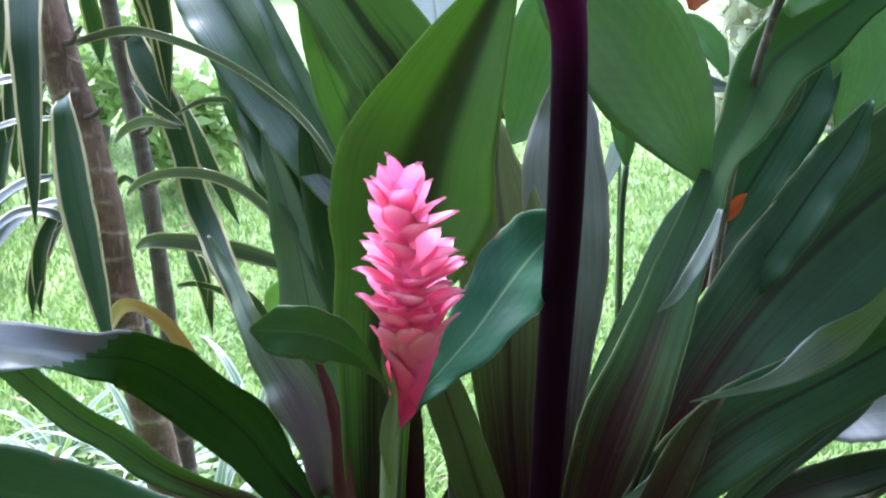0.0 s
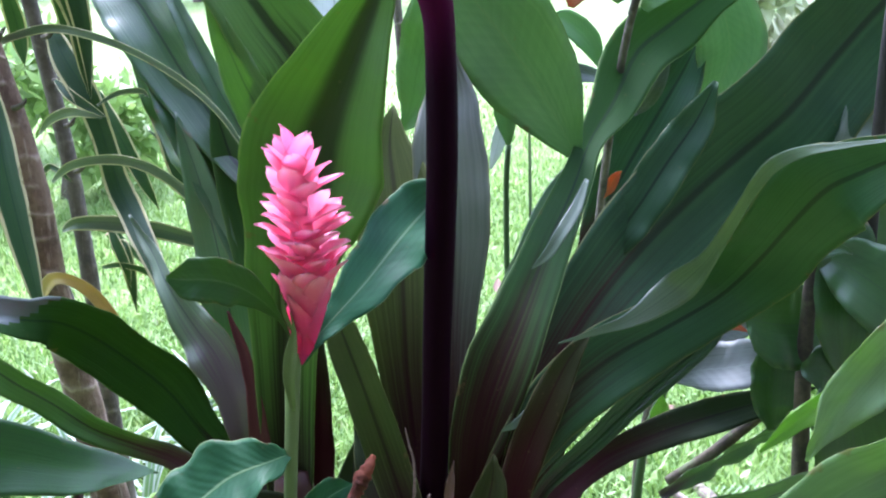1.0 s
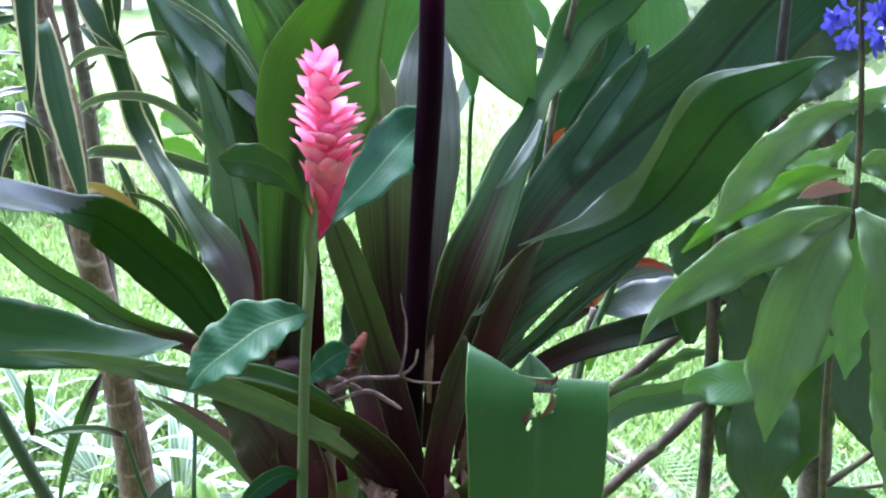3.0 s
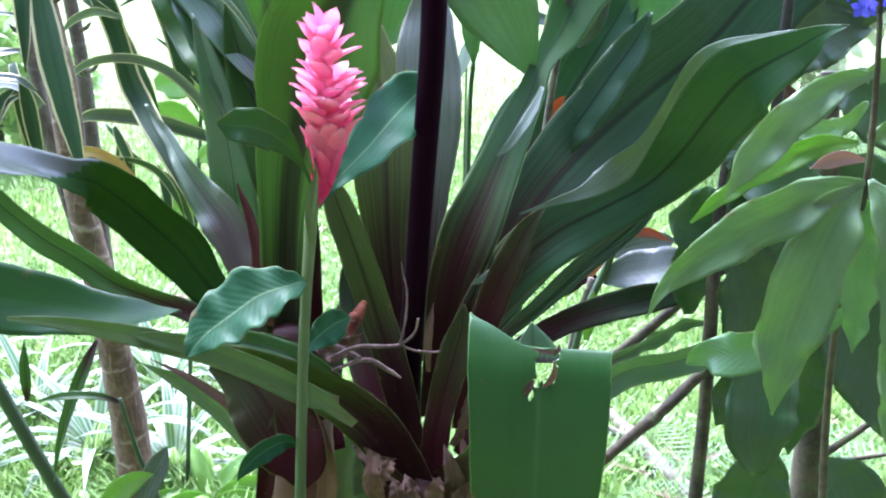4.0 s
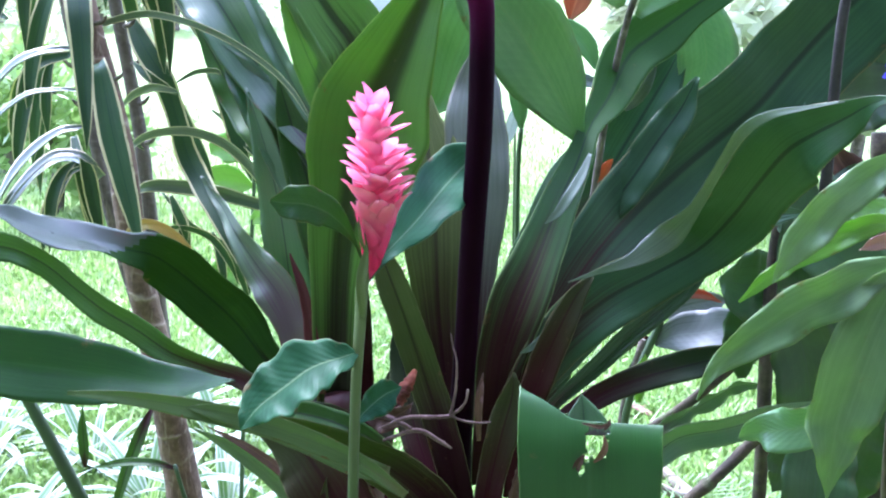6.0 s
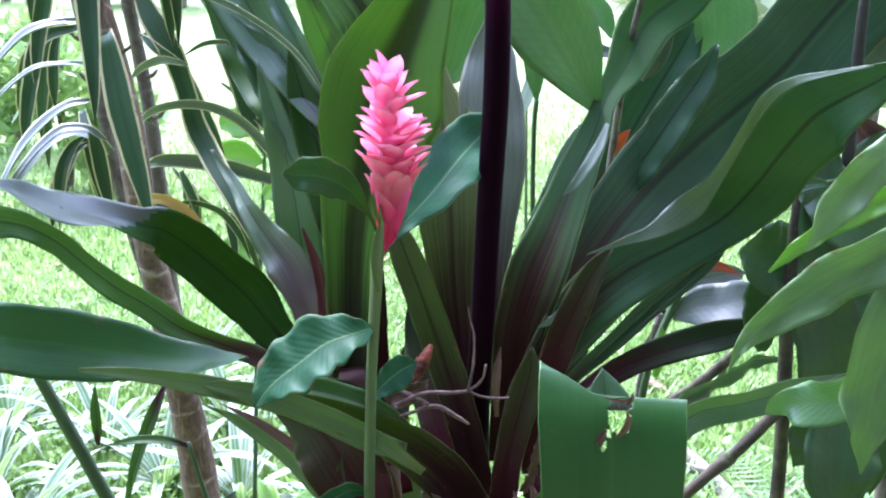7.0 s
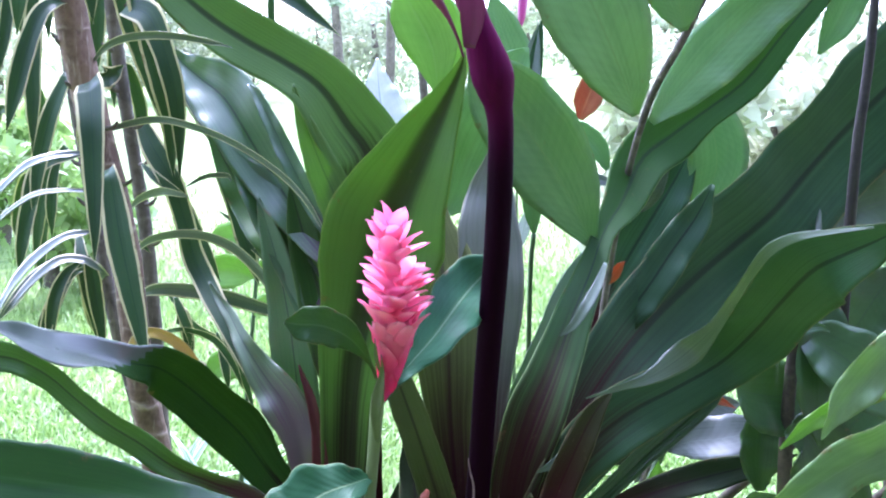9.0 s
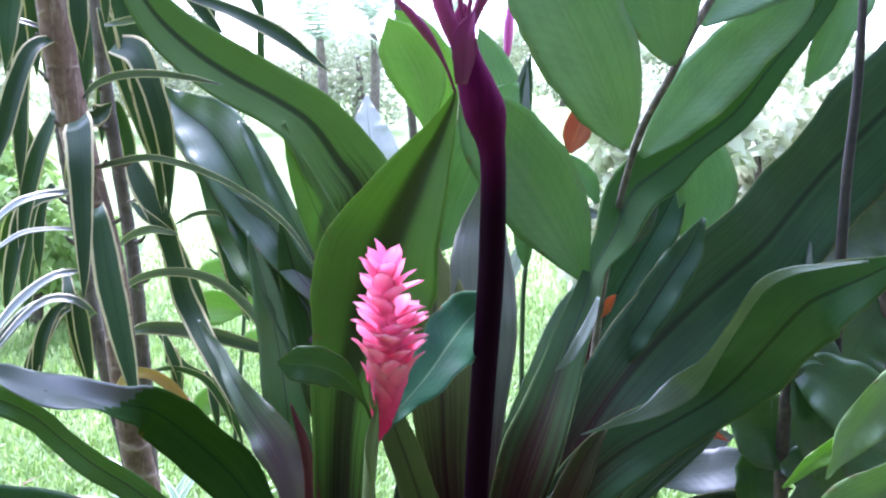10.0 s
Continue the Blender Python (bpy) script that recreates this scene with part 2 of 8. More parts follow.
DRACAENA = leaf_material("dracaena_leaf", (0.018, 0.05, 0.02), (0.04, 0.10, 0.035), (0.03, 0.075, 0.03), 0.05, edge=(0.62, 0.58, 0.30), edge_w=0.25,
                         glow=0.2, count=14, rough=0.42, coat=0.0, gloss=0.28)
# Greyer copy of the dracaena leaf: sky sheen painted in besides the coat.
DRACAENA_SHEEN = leaf_material("dracaena_leaf_arched_sheen", (0.06, 0.10, 0.07), (0.11, 0.16, 0.115), (0.05, 0.10, 0.05), 0.05, edge=(0.62, 0.60, 0.36), edge_w=0.25,
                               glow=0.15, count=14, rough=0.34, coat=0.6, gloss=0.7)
GINGER = leaf_material("ginger_leaf", (0.012, 0.062, 0.03), (0.026, 0.105, 0.045), (0.16, 0.26, 0.12), 0.05, edge=(0.14, 0.2, 0.08), edge_w=0.025,
                       veins="pinnate", count=19, glow=0.2, vein_depth=0.15, coat=0.0, gloss=0.14, rough=0.55)
GINGER_OLIVE = leaf_material("ginger_leaf_olive", (0.022, 0.07, 0.016), (0.042, 0.11, 0.026), (0.10, 0.18, 0.06), 0.05, edge=(0.14, 0.2, 0.08), edge_w=0.03,
                             veins="pinnate", count=19, glow=0.2, vein_depth=0.15, coat=0.0, gloss=0.3, rough=0.42)
GINGER_RIBBED = leaf_material("ginger_leaf_ribbed", (0.014, 0.070, 0.028), (0.028, 0.11, 0.041), (0.19, 0.30, 0.13), 0.045, edge=(0.14, 0.2, 0.08), edge_w=0.025,
                              veins="pinnate", count=21, glow=0.18, vein_depth=0.22, coat=0.0, gloss=0.2, rough=0.5)
# Green lightened towards blue: a veil of hazy glare is in the pigment.
BROAD = leaf_material("broad_leaf", (0.095, 0.205, 0.083), (0.16, 0.295, 0.125), (0.16, 0.27, 0.09), 0.025, edge=(0.14, 0.22, 0.06), edge_w=0.015,
                      veins="pinnate", count=24, glow=0.26, vein_depth=0.2)
BRIGHT = leaf_material("bright_leaf", (0.12, 0.22, 0.09), (0.185, 0.30, 0.13), (0.20, 0.32, 0.12), 0.03, edge=(0.18, 0.3, 0.06), edge_w=0.02,
                       veins="pinnate", count=9, glow=0.3, vein_depth=0.3)
# Dark green for leaves in shade; the dimness is mixed into the colour.
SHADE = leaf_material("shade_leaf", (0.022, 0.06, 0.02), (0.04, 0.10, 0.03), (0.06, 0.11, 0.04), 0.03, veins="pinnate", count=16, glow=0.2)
GREYBLUE = leaf_material("croton_leaf_dark", (0.07, 0.09, 0.08), (0.16, 0.18, 0.17), (0.2, 0.24, 0.2), 0.04, veins="pinnate", count=12, glow=0.12, coat=0.05, vein_depth=0.3, gloss=0.3, rough=0.5)
REDLEAF = leaf_material("red_leaf", (0.22, 0.075, 0.035), (0.36, 0.15, 0.06), (0.45, 0.2, 0.08), 0.05, veins="pinnate", count=10, glow=0.3, glow_tint=(0.7, 0.15, 0.06))
FADED = leaf_material("faded_bract", (0.30, 0.17, 0.13), (0.42, 0.27, 0.21), (0.4, 0.26, 0.2), 0.05, glow=0.25, glow_tint=(0.5, 0.3, 0.22))
ORANGE = leaf_material("orange_leaf", (0.4, 0.1, 0.025), (0.6, 0.2, 0.05), (0.5, 0.25, 0.1), 0.05, glow=0.3, glow_tint=(0.7, 0.25, 0.06))
YELLOW = leaf_material("dry_yellow_leaf", (0.38, 0.24, 0.05), (0.55, 0.40, 0.12), (0.4, 0.28, 0.1), 0.05, edge=(0.5, 0.42, 0.2), edge_w=0.1, glow=0.3,
                       glow_tint=(0.7, 0.5, 0.12))
DRY = leaf_material("dry_leaf", (0.06, 0.028, 0.017), (0.18, 0.095, 0.055), (0.2, 0.12, 0.07), 0.05, glow=0.1, rough=0.7, coat=0.0, glow_tint=(0.3, 0.15, 0.05))
SPIDER = leaf_material("spider_leaf", (0.04, 0.10, 0.04), (0.09, 0.17, 0.07), (0.34, 0.38, 0.3), 0.12, edge=(0.34, 0.38, 0.32), edge_w=0.45, glow=0.3)
LIME = leaf_material("lime_leaf", (0.13, 0.27, 0.04), (0.2, 0.36, 0.065), (0.24, 0.38, 0.1), 0.03, veins="pinnate", count=10, glow=0.4)
CROTON = leaf_material("croton_leaf", (0.10, 0.17, 0.03), (0.4, 0.36, 0.06), (0.55, 0.4, 0.1), 0.06, veins="pinnate", count=9, glow=0.25)
CRINUM_WORN = leaf_material("crinum_leaf_worn", (0.052, 0.108, 0.03), (0.112, 0.18, 0.065), (0.10, 0.16, 0.06), 0.07, edge=(0.18, 0.22, 0.09), edge_w=0.05,
                            base=(0.14, 0.15, 0.07), base_to=0.22, glow=0.18, count=24, coat=0.05, gloss=0.4, rough=0.4, spots=0.5)
CRINUM_UNDER = leaf_material("crinum_leaf_dull_side", (0.012, 0.040, 0.008), (0.028, 0.075, 0.015), (0.02, 0.04, 0.015), 0.06, edge=(0.1, 0.18, 0.05), edge_w=0.03,
                             base=(0.02, 0.012, 0.009), base_to=0.12, glow=0.2, count=26, coat=0.0, gloss=0.07, rough=0.6)
MAROON = leaf_material("crinum_leaf_maroon", (0.06, 0.014, 0.016), (0.115, 0.03, 0.03), (0.10, 0.03, 0.04), 0.08, edge=(0.18, 0.06, 0.06), edge_w=0.05, glow=0.2,
                       glow_tint=(0.3, 0.05, 0.06), count=20, coat=0.0, gloss=0.25, rough=0.45)
PALE = leaf_material("crinum_leaf_pale", (0.06, 0.10, 0.055), (0.105, 0.155, 0.09), (0.07, 0.11, 0.055), 0.05, glow=0.15, count=8, rough=0.34)
BARK = rough_material("dracaena_bark", (0.085, 0.05, 0.03), (0.23, 0.15, 0.098), 40.0, rings=190.0, ring_tint=(0.42, 0.33, 0.25), relief=0.7)
BARK_DARK = rough_material("dark_bark", (0.05, 0.04, 0.03), (0.14, 0.12, 0.09), 40.0, rings=160.0, ring_tint=(0.2, 0.17, 0.13), relief=0.6)
TWIG = rough_material("dead_twig", (0.08, 0.045, 0.04), (0.24, 0.16, 0.14), 60.0)
BRANCH = rough_material("branch_bark", (0.03, 0.024, 0.014), (0.10, 0.08, 0.045), 50.0, moss=(0.08, 0.11, 0.04))
# Near-black copy of the branch bark: the stem's shade is in the colour.
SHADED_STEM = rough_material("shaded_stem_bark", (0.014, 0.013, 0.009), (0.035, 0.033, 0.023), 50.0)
LOG = rough_material("fallen_branch_bark", (0.10, 0.08, 0.06), (0.26, 0.21, 0.17), 50.0, relief=0.8)
SHEATH = rough_material("dry_sheath", (0.035, 0.012, 0.010), (0.12, 0.055, 0.04), 26.0, relief=0.6)
PSEUDOSTEM = skin_material("crinum_stem_skin", (0.17, 0.075, 0.045), (0.05, 0.026, 0.016), 0.45, 0.8, 0.5, 40.0, spots=(0.09, 0.02, 0.03))
SCAPE = skin_material("scape_skin", (0.008, 0.0007, 0.0045), (0.085, 0.005, 0.04), 1.2, 1.36, 0.6, gloss=0.03)
SCAPE_PINK = skin_material("scape_bud_skin", (0.12, 0.01, 0.055), (0.30, 0.035, 0.15), 1.33, 1.46, 0.35)
GREENSTEM = skin_material("ginger_stem_skin", (0.035, 0.065, 0.02), (0.11, 0.15, 0.05), 0.6, 1.02, 0.45)
PETIOLE = skin_material("green_petiole_skin", (0.03, 0.06, 0.02), (0.05, 0.10, 0.03), 0.4, 1.2, 0.45)
BRACT = None


def bract_material():
    mat, nt = nodes_of("bract_pink")
    uv = node(nt, "UVMap", uv_map="UVMap").outputs[0]
    sep = node(nt, "SeparateXYZ", {0: uv})
    geo = node(nt, "NewGeometry").outputs["Position"]
    z = node(nt, "SeparateXYZ", {0: geo}).outputs[2]
    rnd = node(nt, "ObjectInfo").outputs["Random"]
    grain = noise_at(nt, geo, 90.0, 3.0)
    up = ramp(nt, maths(nt, 'MULTIPLY_ADD', grain, 0.02, z), 1.035, 1.125)
    col = mixc(nt, up, (0.92, 0.075, 0.30), (0.95, 0.43, 0.60))
    tip = ramp(nt, maths(nt, 'MULTIPLY_ADD', grain, 0.25, sep.outputs[1]), 0.55, 1.15)
    col = mixc(nt, maths(nt, 'MULTIPLY', tip, maths(nt, 'MULTIPLY_ADD', up, 0.55, 0.2)), col, (0.97, 0.61, 0.73))
    col = mixc(nt, maths(nt, 'MULTIPLY', rnd, 0.2), col, (0.86, 0.10, 0.30))
    lines = node(nt, "Mapping", {0: uv, 3: (16.0, 1.5, 1.0)}).outputs[0]
    bump = node(nt, "Bump", {"Strength": 0.2, "Distance": 0.001, "Height": noise_at(nt, lines, 1.0, 3.0)}).outputs[0]
    body = node(nt, "BsdfPrincipled", {"Base Color": col, "Roughness": 0.5, "Normal": bump, "Specular IOR Level": 0.2})
    thin = node(nt, "BsdfTranslucent", {"Color": col})
    mix = node(nt, "MixShader", {0: 0.58, 1: body.outputs[0], 2: thin.outputs[0]})
    node(nt, "OutputMaterial", {0: mix.outputs[0]})
    return mat


BRACT = bract_material()


# ---- builders ----
def thing(name, label, category, at=(0, 0, 0), group="", kind=""):
    root = new(name)
    root.empty_display_size = 0.05
    root.location = at
    return tagged(root, label, category, group, kind)


def mesh_part(name, verts, faces, material, parent=None, uvs=None, label="", smooth=True):
    """One mesh object in world places; under parent if there is one."""
    me = bpy.data.meshes.new(name)
    me.from_pydata([tuple(v) for v in verts], [], faces)
    me.materials.append(material)
    if uvs is not None:
        layer = me.uv_layers.new(name="UVMap")
        idx = np.empty(len(me.loops), dtype=np.int32)
        me.loops.foreach_get("vertex_index", idx)
        layer.data.foreach_set("uv", np.asarray(uvs, dtype=np.float32)[idx].ravel())
    if smooth:
        me.polygons.foreach_set("use_smooth", [True] * len(me.polygons))
    ob = new(name, me)
    if parent is not None:
        ob.parent = parent
        base = parent.location if parent.parent is None else Vector((0, 0, 0))
        ob.matrix_parent_inverse = Matrix.Translation(-base)
    if label:
        ob["label"] = label
    return ob


def spline(rows, n):
    """Catmull-Rom through the rows, at n + 1 even steps."""
    p = np.array(rows, dtype=float)
    p = np.vstack([2 * p[0] - p[1], p, 2 * p[-1] - p[-2]])
    segs = len(p) - 3
    out = []
    for s in np.linspace(0, segs, n + 1):
        i = min(int(s), segs - 1)
        f = s - i
        a, b, c, d = p[i:i + 4]
        out.append(0.5 * (2 * b + (c - a) * f + (2 * a - 5 * b + 4 * c - d) * f * f + (3 * b - a - 3 * c + d) * f ** 3))
    return np.array(out)


def unit(v):
    return v / max(np.linalg.norm(v), 1e-9)


def leaf(parent, material, rows, fold=18.0, wave=0.0, waves=4.0, thick=0.0012, label="", name="leaf", seed=0, curl=0.0, hole=None, across=8, along=26, frill=0.0, ragged=1.0, lower=None, lower_to=0.0):
    """A blade along a spine of rows (x, y, z, width, roll in degrees). fold lifts both halves from the midrib, curl bends the edges, wave ripples them. Below lower_to it turns its dull side, lower, to the front."""
    rng = random.Random(seed + len(rows) * 7 + int(abs(rows[0][0]) * 1000))
    ph = [rng.uniform(0, 6.28) for _ in range(4)]
    p = spline(rows, along)
    pos, wid, rol = p[:, :3], np.maximum(p[:, 3], 0.0004), p[:, 4]
    tang = np.gradient(pos, axis=0)
    front = np.array((0.0, -0.96, 0.28))
    prev = None
    top, uvs = [], []
    us = np.linspace(-1, 1, across + 1)
    for i in range(along + 1):
        t = unit(tang[i])
        side = np.cross(t, front)
        side = unit(side) if np.linalg.norm(side) > 0.15 or prev is None else prev
        side = unit(side - t * side.dot(t))
        prev = side
        nor = np.cross(side, t)
        a = math.radians(rol[i])
        side, nor = side * math.cos(a) + nor * math.sin(a), nor * math.cos(a) - side * math.sin(a)
        s = i / along
        half = wid[i] / 2
        fa = math.radians(fold)
        for u in us:
            lift = (math.sqrt(u * u + 0.015) - 0.12) * math.sin(fa) + curl * u * u * abs(u)
            ripple = wave * abs(u) ** 1.7 * (math.sin(waves * 6.283 * s + ph[0] + (u > 0) * ph[1]) + 0.5 * math.sin(waves * 11.3 * s + ph[2] + (u > 0) * ph[3])) * min(1.0, half / 0.015)
            edge = 1.0 + frill * math.sin(waves * 9.5 * s + ph[3] + 2 * (u > 0)) + ragged * (0.018 * math.sin(37 * s + ph[1] + u) + 0.012 * math.sin(83 * s + ph[2] - u))
            top.append(pos[i] + side * (u * half * math.cos(fa) * edge) + nor * (lift * half + ripple))
            uvs.append((u * 0.5 + 0.5, s))
    top = np.array(top)
    c = across + 1
    grid = top.reshape(along + 1, c, 3)
    du, dv = np.gradient(grid, axis=1), np.gradient(grid, axis=0)
    nrm = np.cross(du, dv)
    nrm /= np.maximum(np.linalg.norm(nrm, axis=2, keepdims=True), 1e-9)
    rim = np.clip(1.15 - np.abs(us), 0.15, 1.0)[None, :, None]
    ribs = 1.0 + 1.6 * np.exp(-(us / 0.14) ** 2)[None, :, None]
    low = grid - nrm * thick * rim * ribs
    verts = np.vstack([top, low.reshape(-1, 3)])
    n = len(top)
    faces = []
    keep = {}
    for i in range(along):
        for j in range(across):
            keep[i, j] = not (hole and hole(us[j] / 2 + us[j + 1] / 2, (i + 0.5) / along))
    for (i, j), ok in keep.items():
        if not ok:
            continue
        a, b, d, e = i * c + j, i * c + j + 1, (i + 1) * c + j + 1, (i + 1) * c + j
        faces.append((a, b, d, e))
        faces.append((n + a, n + e, n + d, n + b))
        for di, dj, q in ((-1, 0, (a, b)), (1, 0, (d, e)), (0, -1, (e, a)), (0, 1, (b, d))):
            if not keep.get((i + di, j + dj), False):
                faces.append((q[1], q[0], n + q[0], n + q[1]))
    ob = mesh_part(name, verts, faces, material, parent, np.vstack([uvs, uvs]), label)
    if lower:
        ob.data.materials.append(lower)
        for f in ob.data.polygons:
            i, j = divmod(f.vertices[0] % n, c)
            f.material_index = int(i + (j / across - 0.5) * 8 < lower_to * along)
    return ob


def tube(parent, material, rows, name="stem", sides=12, along=None, label="", wobble=0.0, ridge=0.0, squash=1.0, cap=True):
    """A round stem along rows (x, y, z, radius)."""
    along = along or max(8, (len(rows) - 1) * 6)
    p = spline(rows, along)
    tang = np.gradient(p[:, :3], axis=0)
    verts, uvs, faces = [], [], []
    x = None
    for i in range(along + 1):
        t = unit(tang[i])
        ref = np.array((1.0, 0, 0)) if x is None else x
        if abs(ref.dot(t)) > 0.95:
            ref = np.array((0, 1.0, 0))
        x = unit(ref - t * ref.dot(t))
        y = np.cross(t, x)
        for k in range(sides):
            a = 6.2832 * k / sides
            r = max(p[i, 3], 0.0002) * (1 + wobble * noise.noise(Vector((math.cos(a) * 1.5, math.sin(a) * 1.5, i * 0.6 + p[0, 0] * 30))))
            r *= 1 + ridge * ((i % 4) == 0)
            verts.append(p[i, :3] + x * (r * math.cos(a)) + y * (r * squash * math.sin(a)))
            uvs.append((k / sides, i / along))
    for i in range(along):
        for k in range(sides):
            a, b = i * sides + k, i * sides + (k + 1) % sides
            faces.append((a, b, b + sides, a + sides))
    if cap:
        faces.append(tuple(range(sides - 1, -1, -1)))
        faces.append(tuple(along * sides + k for k in range(sides)))
    return mesh_part(name, verts, faces, material, parent, uvs, label)


def quick_blade(rng, verts, faces, uvs, at, direction, length, width, droop, steps=5):
    """Adds one narrow drooping blade to lists shared by a tuft."""
    d = unit(np.array(direction, dtype=float))
    flat = unit(np.cross(d, (0, 0, 1.0)) + 1e-6)
    pos, n0 = np.array(at, dtype=float), len(verts)
    for i in range(steps + 1):
        s = i / steps
        w = width * math.sin(math.pi * min(1.0, 0.22 + 0.78 * s)) * 0.5 if i < steps else width * 0.02
        lift = np.array((0, 0, 0.18 * w))
        for u in (-1, 0, 1):
            verts.append(pos + flat * (w * u) + lift * abs(u) * 2)
            uvs.append((u * 0.5 + 0.5, s))
        if i < steps:
            for j in range(2):
                a = n0 + i * 3 + j
                faces.append((a, a + 1, a + 4, a + 3))
        pos = pos + d * (length / steps)
        d = unit(d + np.array((0, 0, -droop / steps)))

RUST = rough_material("rusty_stalk", (0.05, 0.012, 0.006), (0.26, 0.06, 0.018), 26.0)
PLASTER = rough_material("added_wall_plaster", (0.18, 0.165, 0.14), (0.22, 0.20, 0.175), 8.0, rough=0.9, relief=0.15)
ROOFING = rough_material("roof_underside", (0.10, 0.08, 0.06), (0.16, 0.13, 0.10), 12.0, rough=0.9)


def lawn_material():
    mat, nt = nodes_of("lawn")
    geo = node(nt, "NewGeometry").outputs["Position"]
    patch, tuft, fine = noise_at(nt, geo, 0.8, 4.0), noise_at(nt, geo, 14.0, 5.0, 0.7), noise_at(nt, geo, 90.0, 4.0, 0.7)
    tone = maths(nt, 'ADD', maths(nt, 'MULTIPLY', tuft, 0.5), maths(nt, 'ADD', maths(nt, 'MULTIPLY', patch, 0.3), maths(nt, 'MULTIPLY', fine, 0.2)))
    col = mixc(nt, ramp(nt, tone, 0.36, 0.62), (0.075, 0.165, 0.025), (0.25, 0.37, 0.08))
    col = mixc(nt, maths(nt, 'MULTIPLY', ramp(nt, noise_at(nt, geo, 5.0, 3.0), 0.58, 0.7), 0.5), col, (0.22, 0.18, 0.10))
    bump = node(nt, "Bump", {"Strength": 0.7, "Distance": 0.03, "Height": maths(nt, 'ADD', tuft, fine)}).outputs[0]
    body = node(nt, "BsdfPrincipled", {"Base Color": col, "Roughness": 0.8, "Normal": bump})
    node(nt, "OutputMaterial", {0: body.outputs[0]})
    return mat


def blade_material(name, dark, light, glow=0.35):
    mat, nt = nodes_of(name)
    isl = node(nt, "NewGeometry").outputs["Random Per Island"]
    geo = node(nt, "NewGeometry").outputs["Position"]
    tone = maths(nt, 'ADD', maths(nt, 'MULTIPLY', isl, 0.6), maths(nt, 'MULTIPLY', noise_at(nt, geo, 3.0, 3.0), 0.4))
    col = mixc(nt, tone, dark, light)
    body = node(nt, "BsdfPrincipled", {"Base Color": col, "Roughness": 0.5})
    thin = node(nt, "BsdfTranslucent", {"Color": col})
    mix = node(nt, "MixShader", {0: glow, 1: body.outputs[0], 2: thin.outputs[0]})
    node(nt, "OutputMaterial", {0: mix.outputs[0]})
    return mat


LAWN = lawn_material()
BLADES = blade_material("grass_blades", (0.08, 0.185, 0.03), (0.31, 0.45, 0.12))
# Distant leaves are given paled colours in place of haze.
FOLIAGE = blade_material("hazy_foliage", (0.19, 0.23, 0.13), (0.36, 0.40, 0.25))
FOLIAGE_HAZE = blade_material("hazy_foliage_pale", (0.34, 0.40, 0.24), (0.56, 0.58, 0.40))
FOLIAGE_LIME = blade_material("near_foliage_lime", (0.10, 0.20, 0.04), (0.30, 0.44, 0.12))
# Palm fronds are greyed and lightened for haze too.
FROND = blade_material("hazy_palm_frond", (0.20, 0.28, 0.18), (0.36, 0.44, 0.30))
FERN = blade_material("fern_frond", (0.06, 0.14, 0.04), (0.14, 0.26, 0.08))


def rise(x, y):
    """Height of the lawn: level round the bed, then climbing away."""
    return max(0.0, y - 4.0) * 0.09 + 0.02 * noise.noise(Vector((x * 0.7, y * 0.7, 0))) - (0.0 if y > -4 else 0.0)


# ---- ground ----
def build_ground():
    xs = [-400, -120, -50, -25, -14, *np.arange(-9, 9.1, 0.75), 14, 25, 50, 120, 400]
    ys = [-400, -100, -30, -10, -5, *np.arange(-3, 12.1, 0.75), 15, 19, 25, 34, 50, 90, 160, 400]
    verts = [(x, y, rise(x, min(y, 60.0))) for y in ys for x in xs]
    n = len(xs)
    faces = [(j * n + i, j * n + i + 1, (j + 1) * n + i + 1, (j + 1) * n + i) for j in range(len(ys) - 1) for i in range(n - 1)]
    ob = mesh_part("ground", verts, faces, LAWN)
    tagged(ob, "short bright green lawn climbing gently away", "lawn", kind="structure")


def build_grass():
    rng = np.random.default_rng(4)
    n = 190000
    x, y = rng.normal(0.0, 2.3, n), rng.normal(2.2, 2.6, n)
    keep = (y > -1.6) & (np.hypot(x + 0.05, y - 0.8) > 0.3 + 0.2 * rng.random(n)) & ((x < 1.7) | (y > 1.35))
    x, y = x[keep], y[keep]
    n = len(x)
    h, w = 0.025 + 0.05 * rng.random(n), 0.0025 + 0.003 * rng.random(n)
    h *= np.where(rng.random(n) > 0.93, 1.8, 1.0)
    a, lean = rng.random(n) * 6.283, 0.3 + 0.9 * rng.random(n)
    z = np.array([rise(float(p), float(q)) for p, q in zip(x, y)])
    side = np.stack([np.cos(a), np.sin(a), np.zeros(n)], 1) * w[:, None]
    bend = np.stack([-np.sin(a), np.cos(a), np.zeros(n)], 1) * (h * lean)[:, None]
    foot = np.stack([x, y, z - 0.004], 1)
    mid = foot + bend * 0.35 + np.stack([0 * x, 0 * x, h * 0.62], 1)
    tip = foot + bend + np.stack([0 * x, 0 * x, h], 1)
    verts = np.stack([foot - side, foot + side, mid + side * 0.8, mid - side * 0.8, tip], 1).reshape(-1, 3)
    b = np.arange(n) * 5
    me = bpy.data.meshes.new("grass")
    quads = np.stack([b, b + 1, b + 2, b + 3], 1)
    tris = np.stack([b + 3, b + 2, b + 4], 1)
    me.from_pydata(verts.tolist(), [], quads.tolist() + tris.tolist())
    me.materials.append(BLADES)
    tagged(new("grass", me), "short uneven bright green grass blades", "grass", kind="stuff")


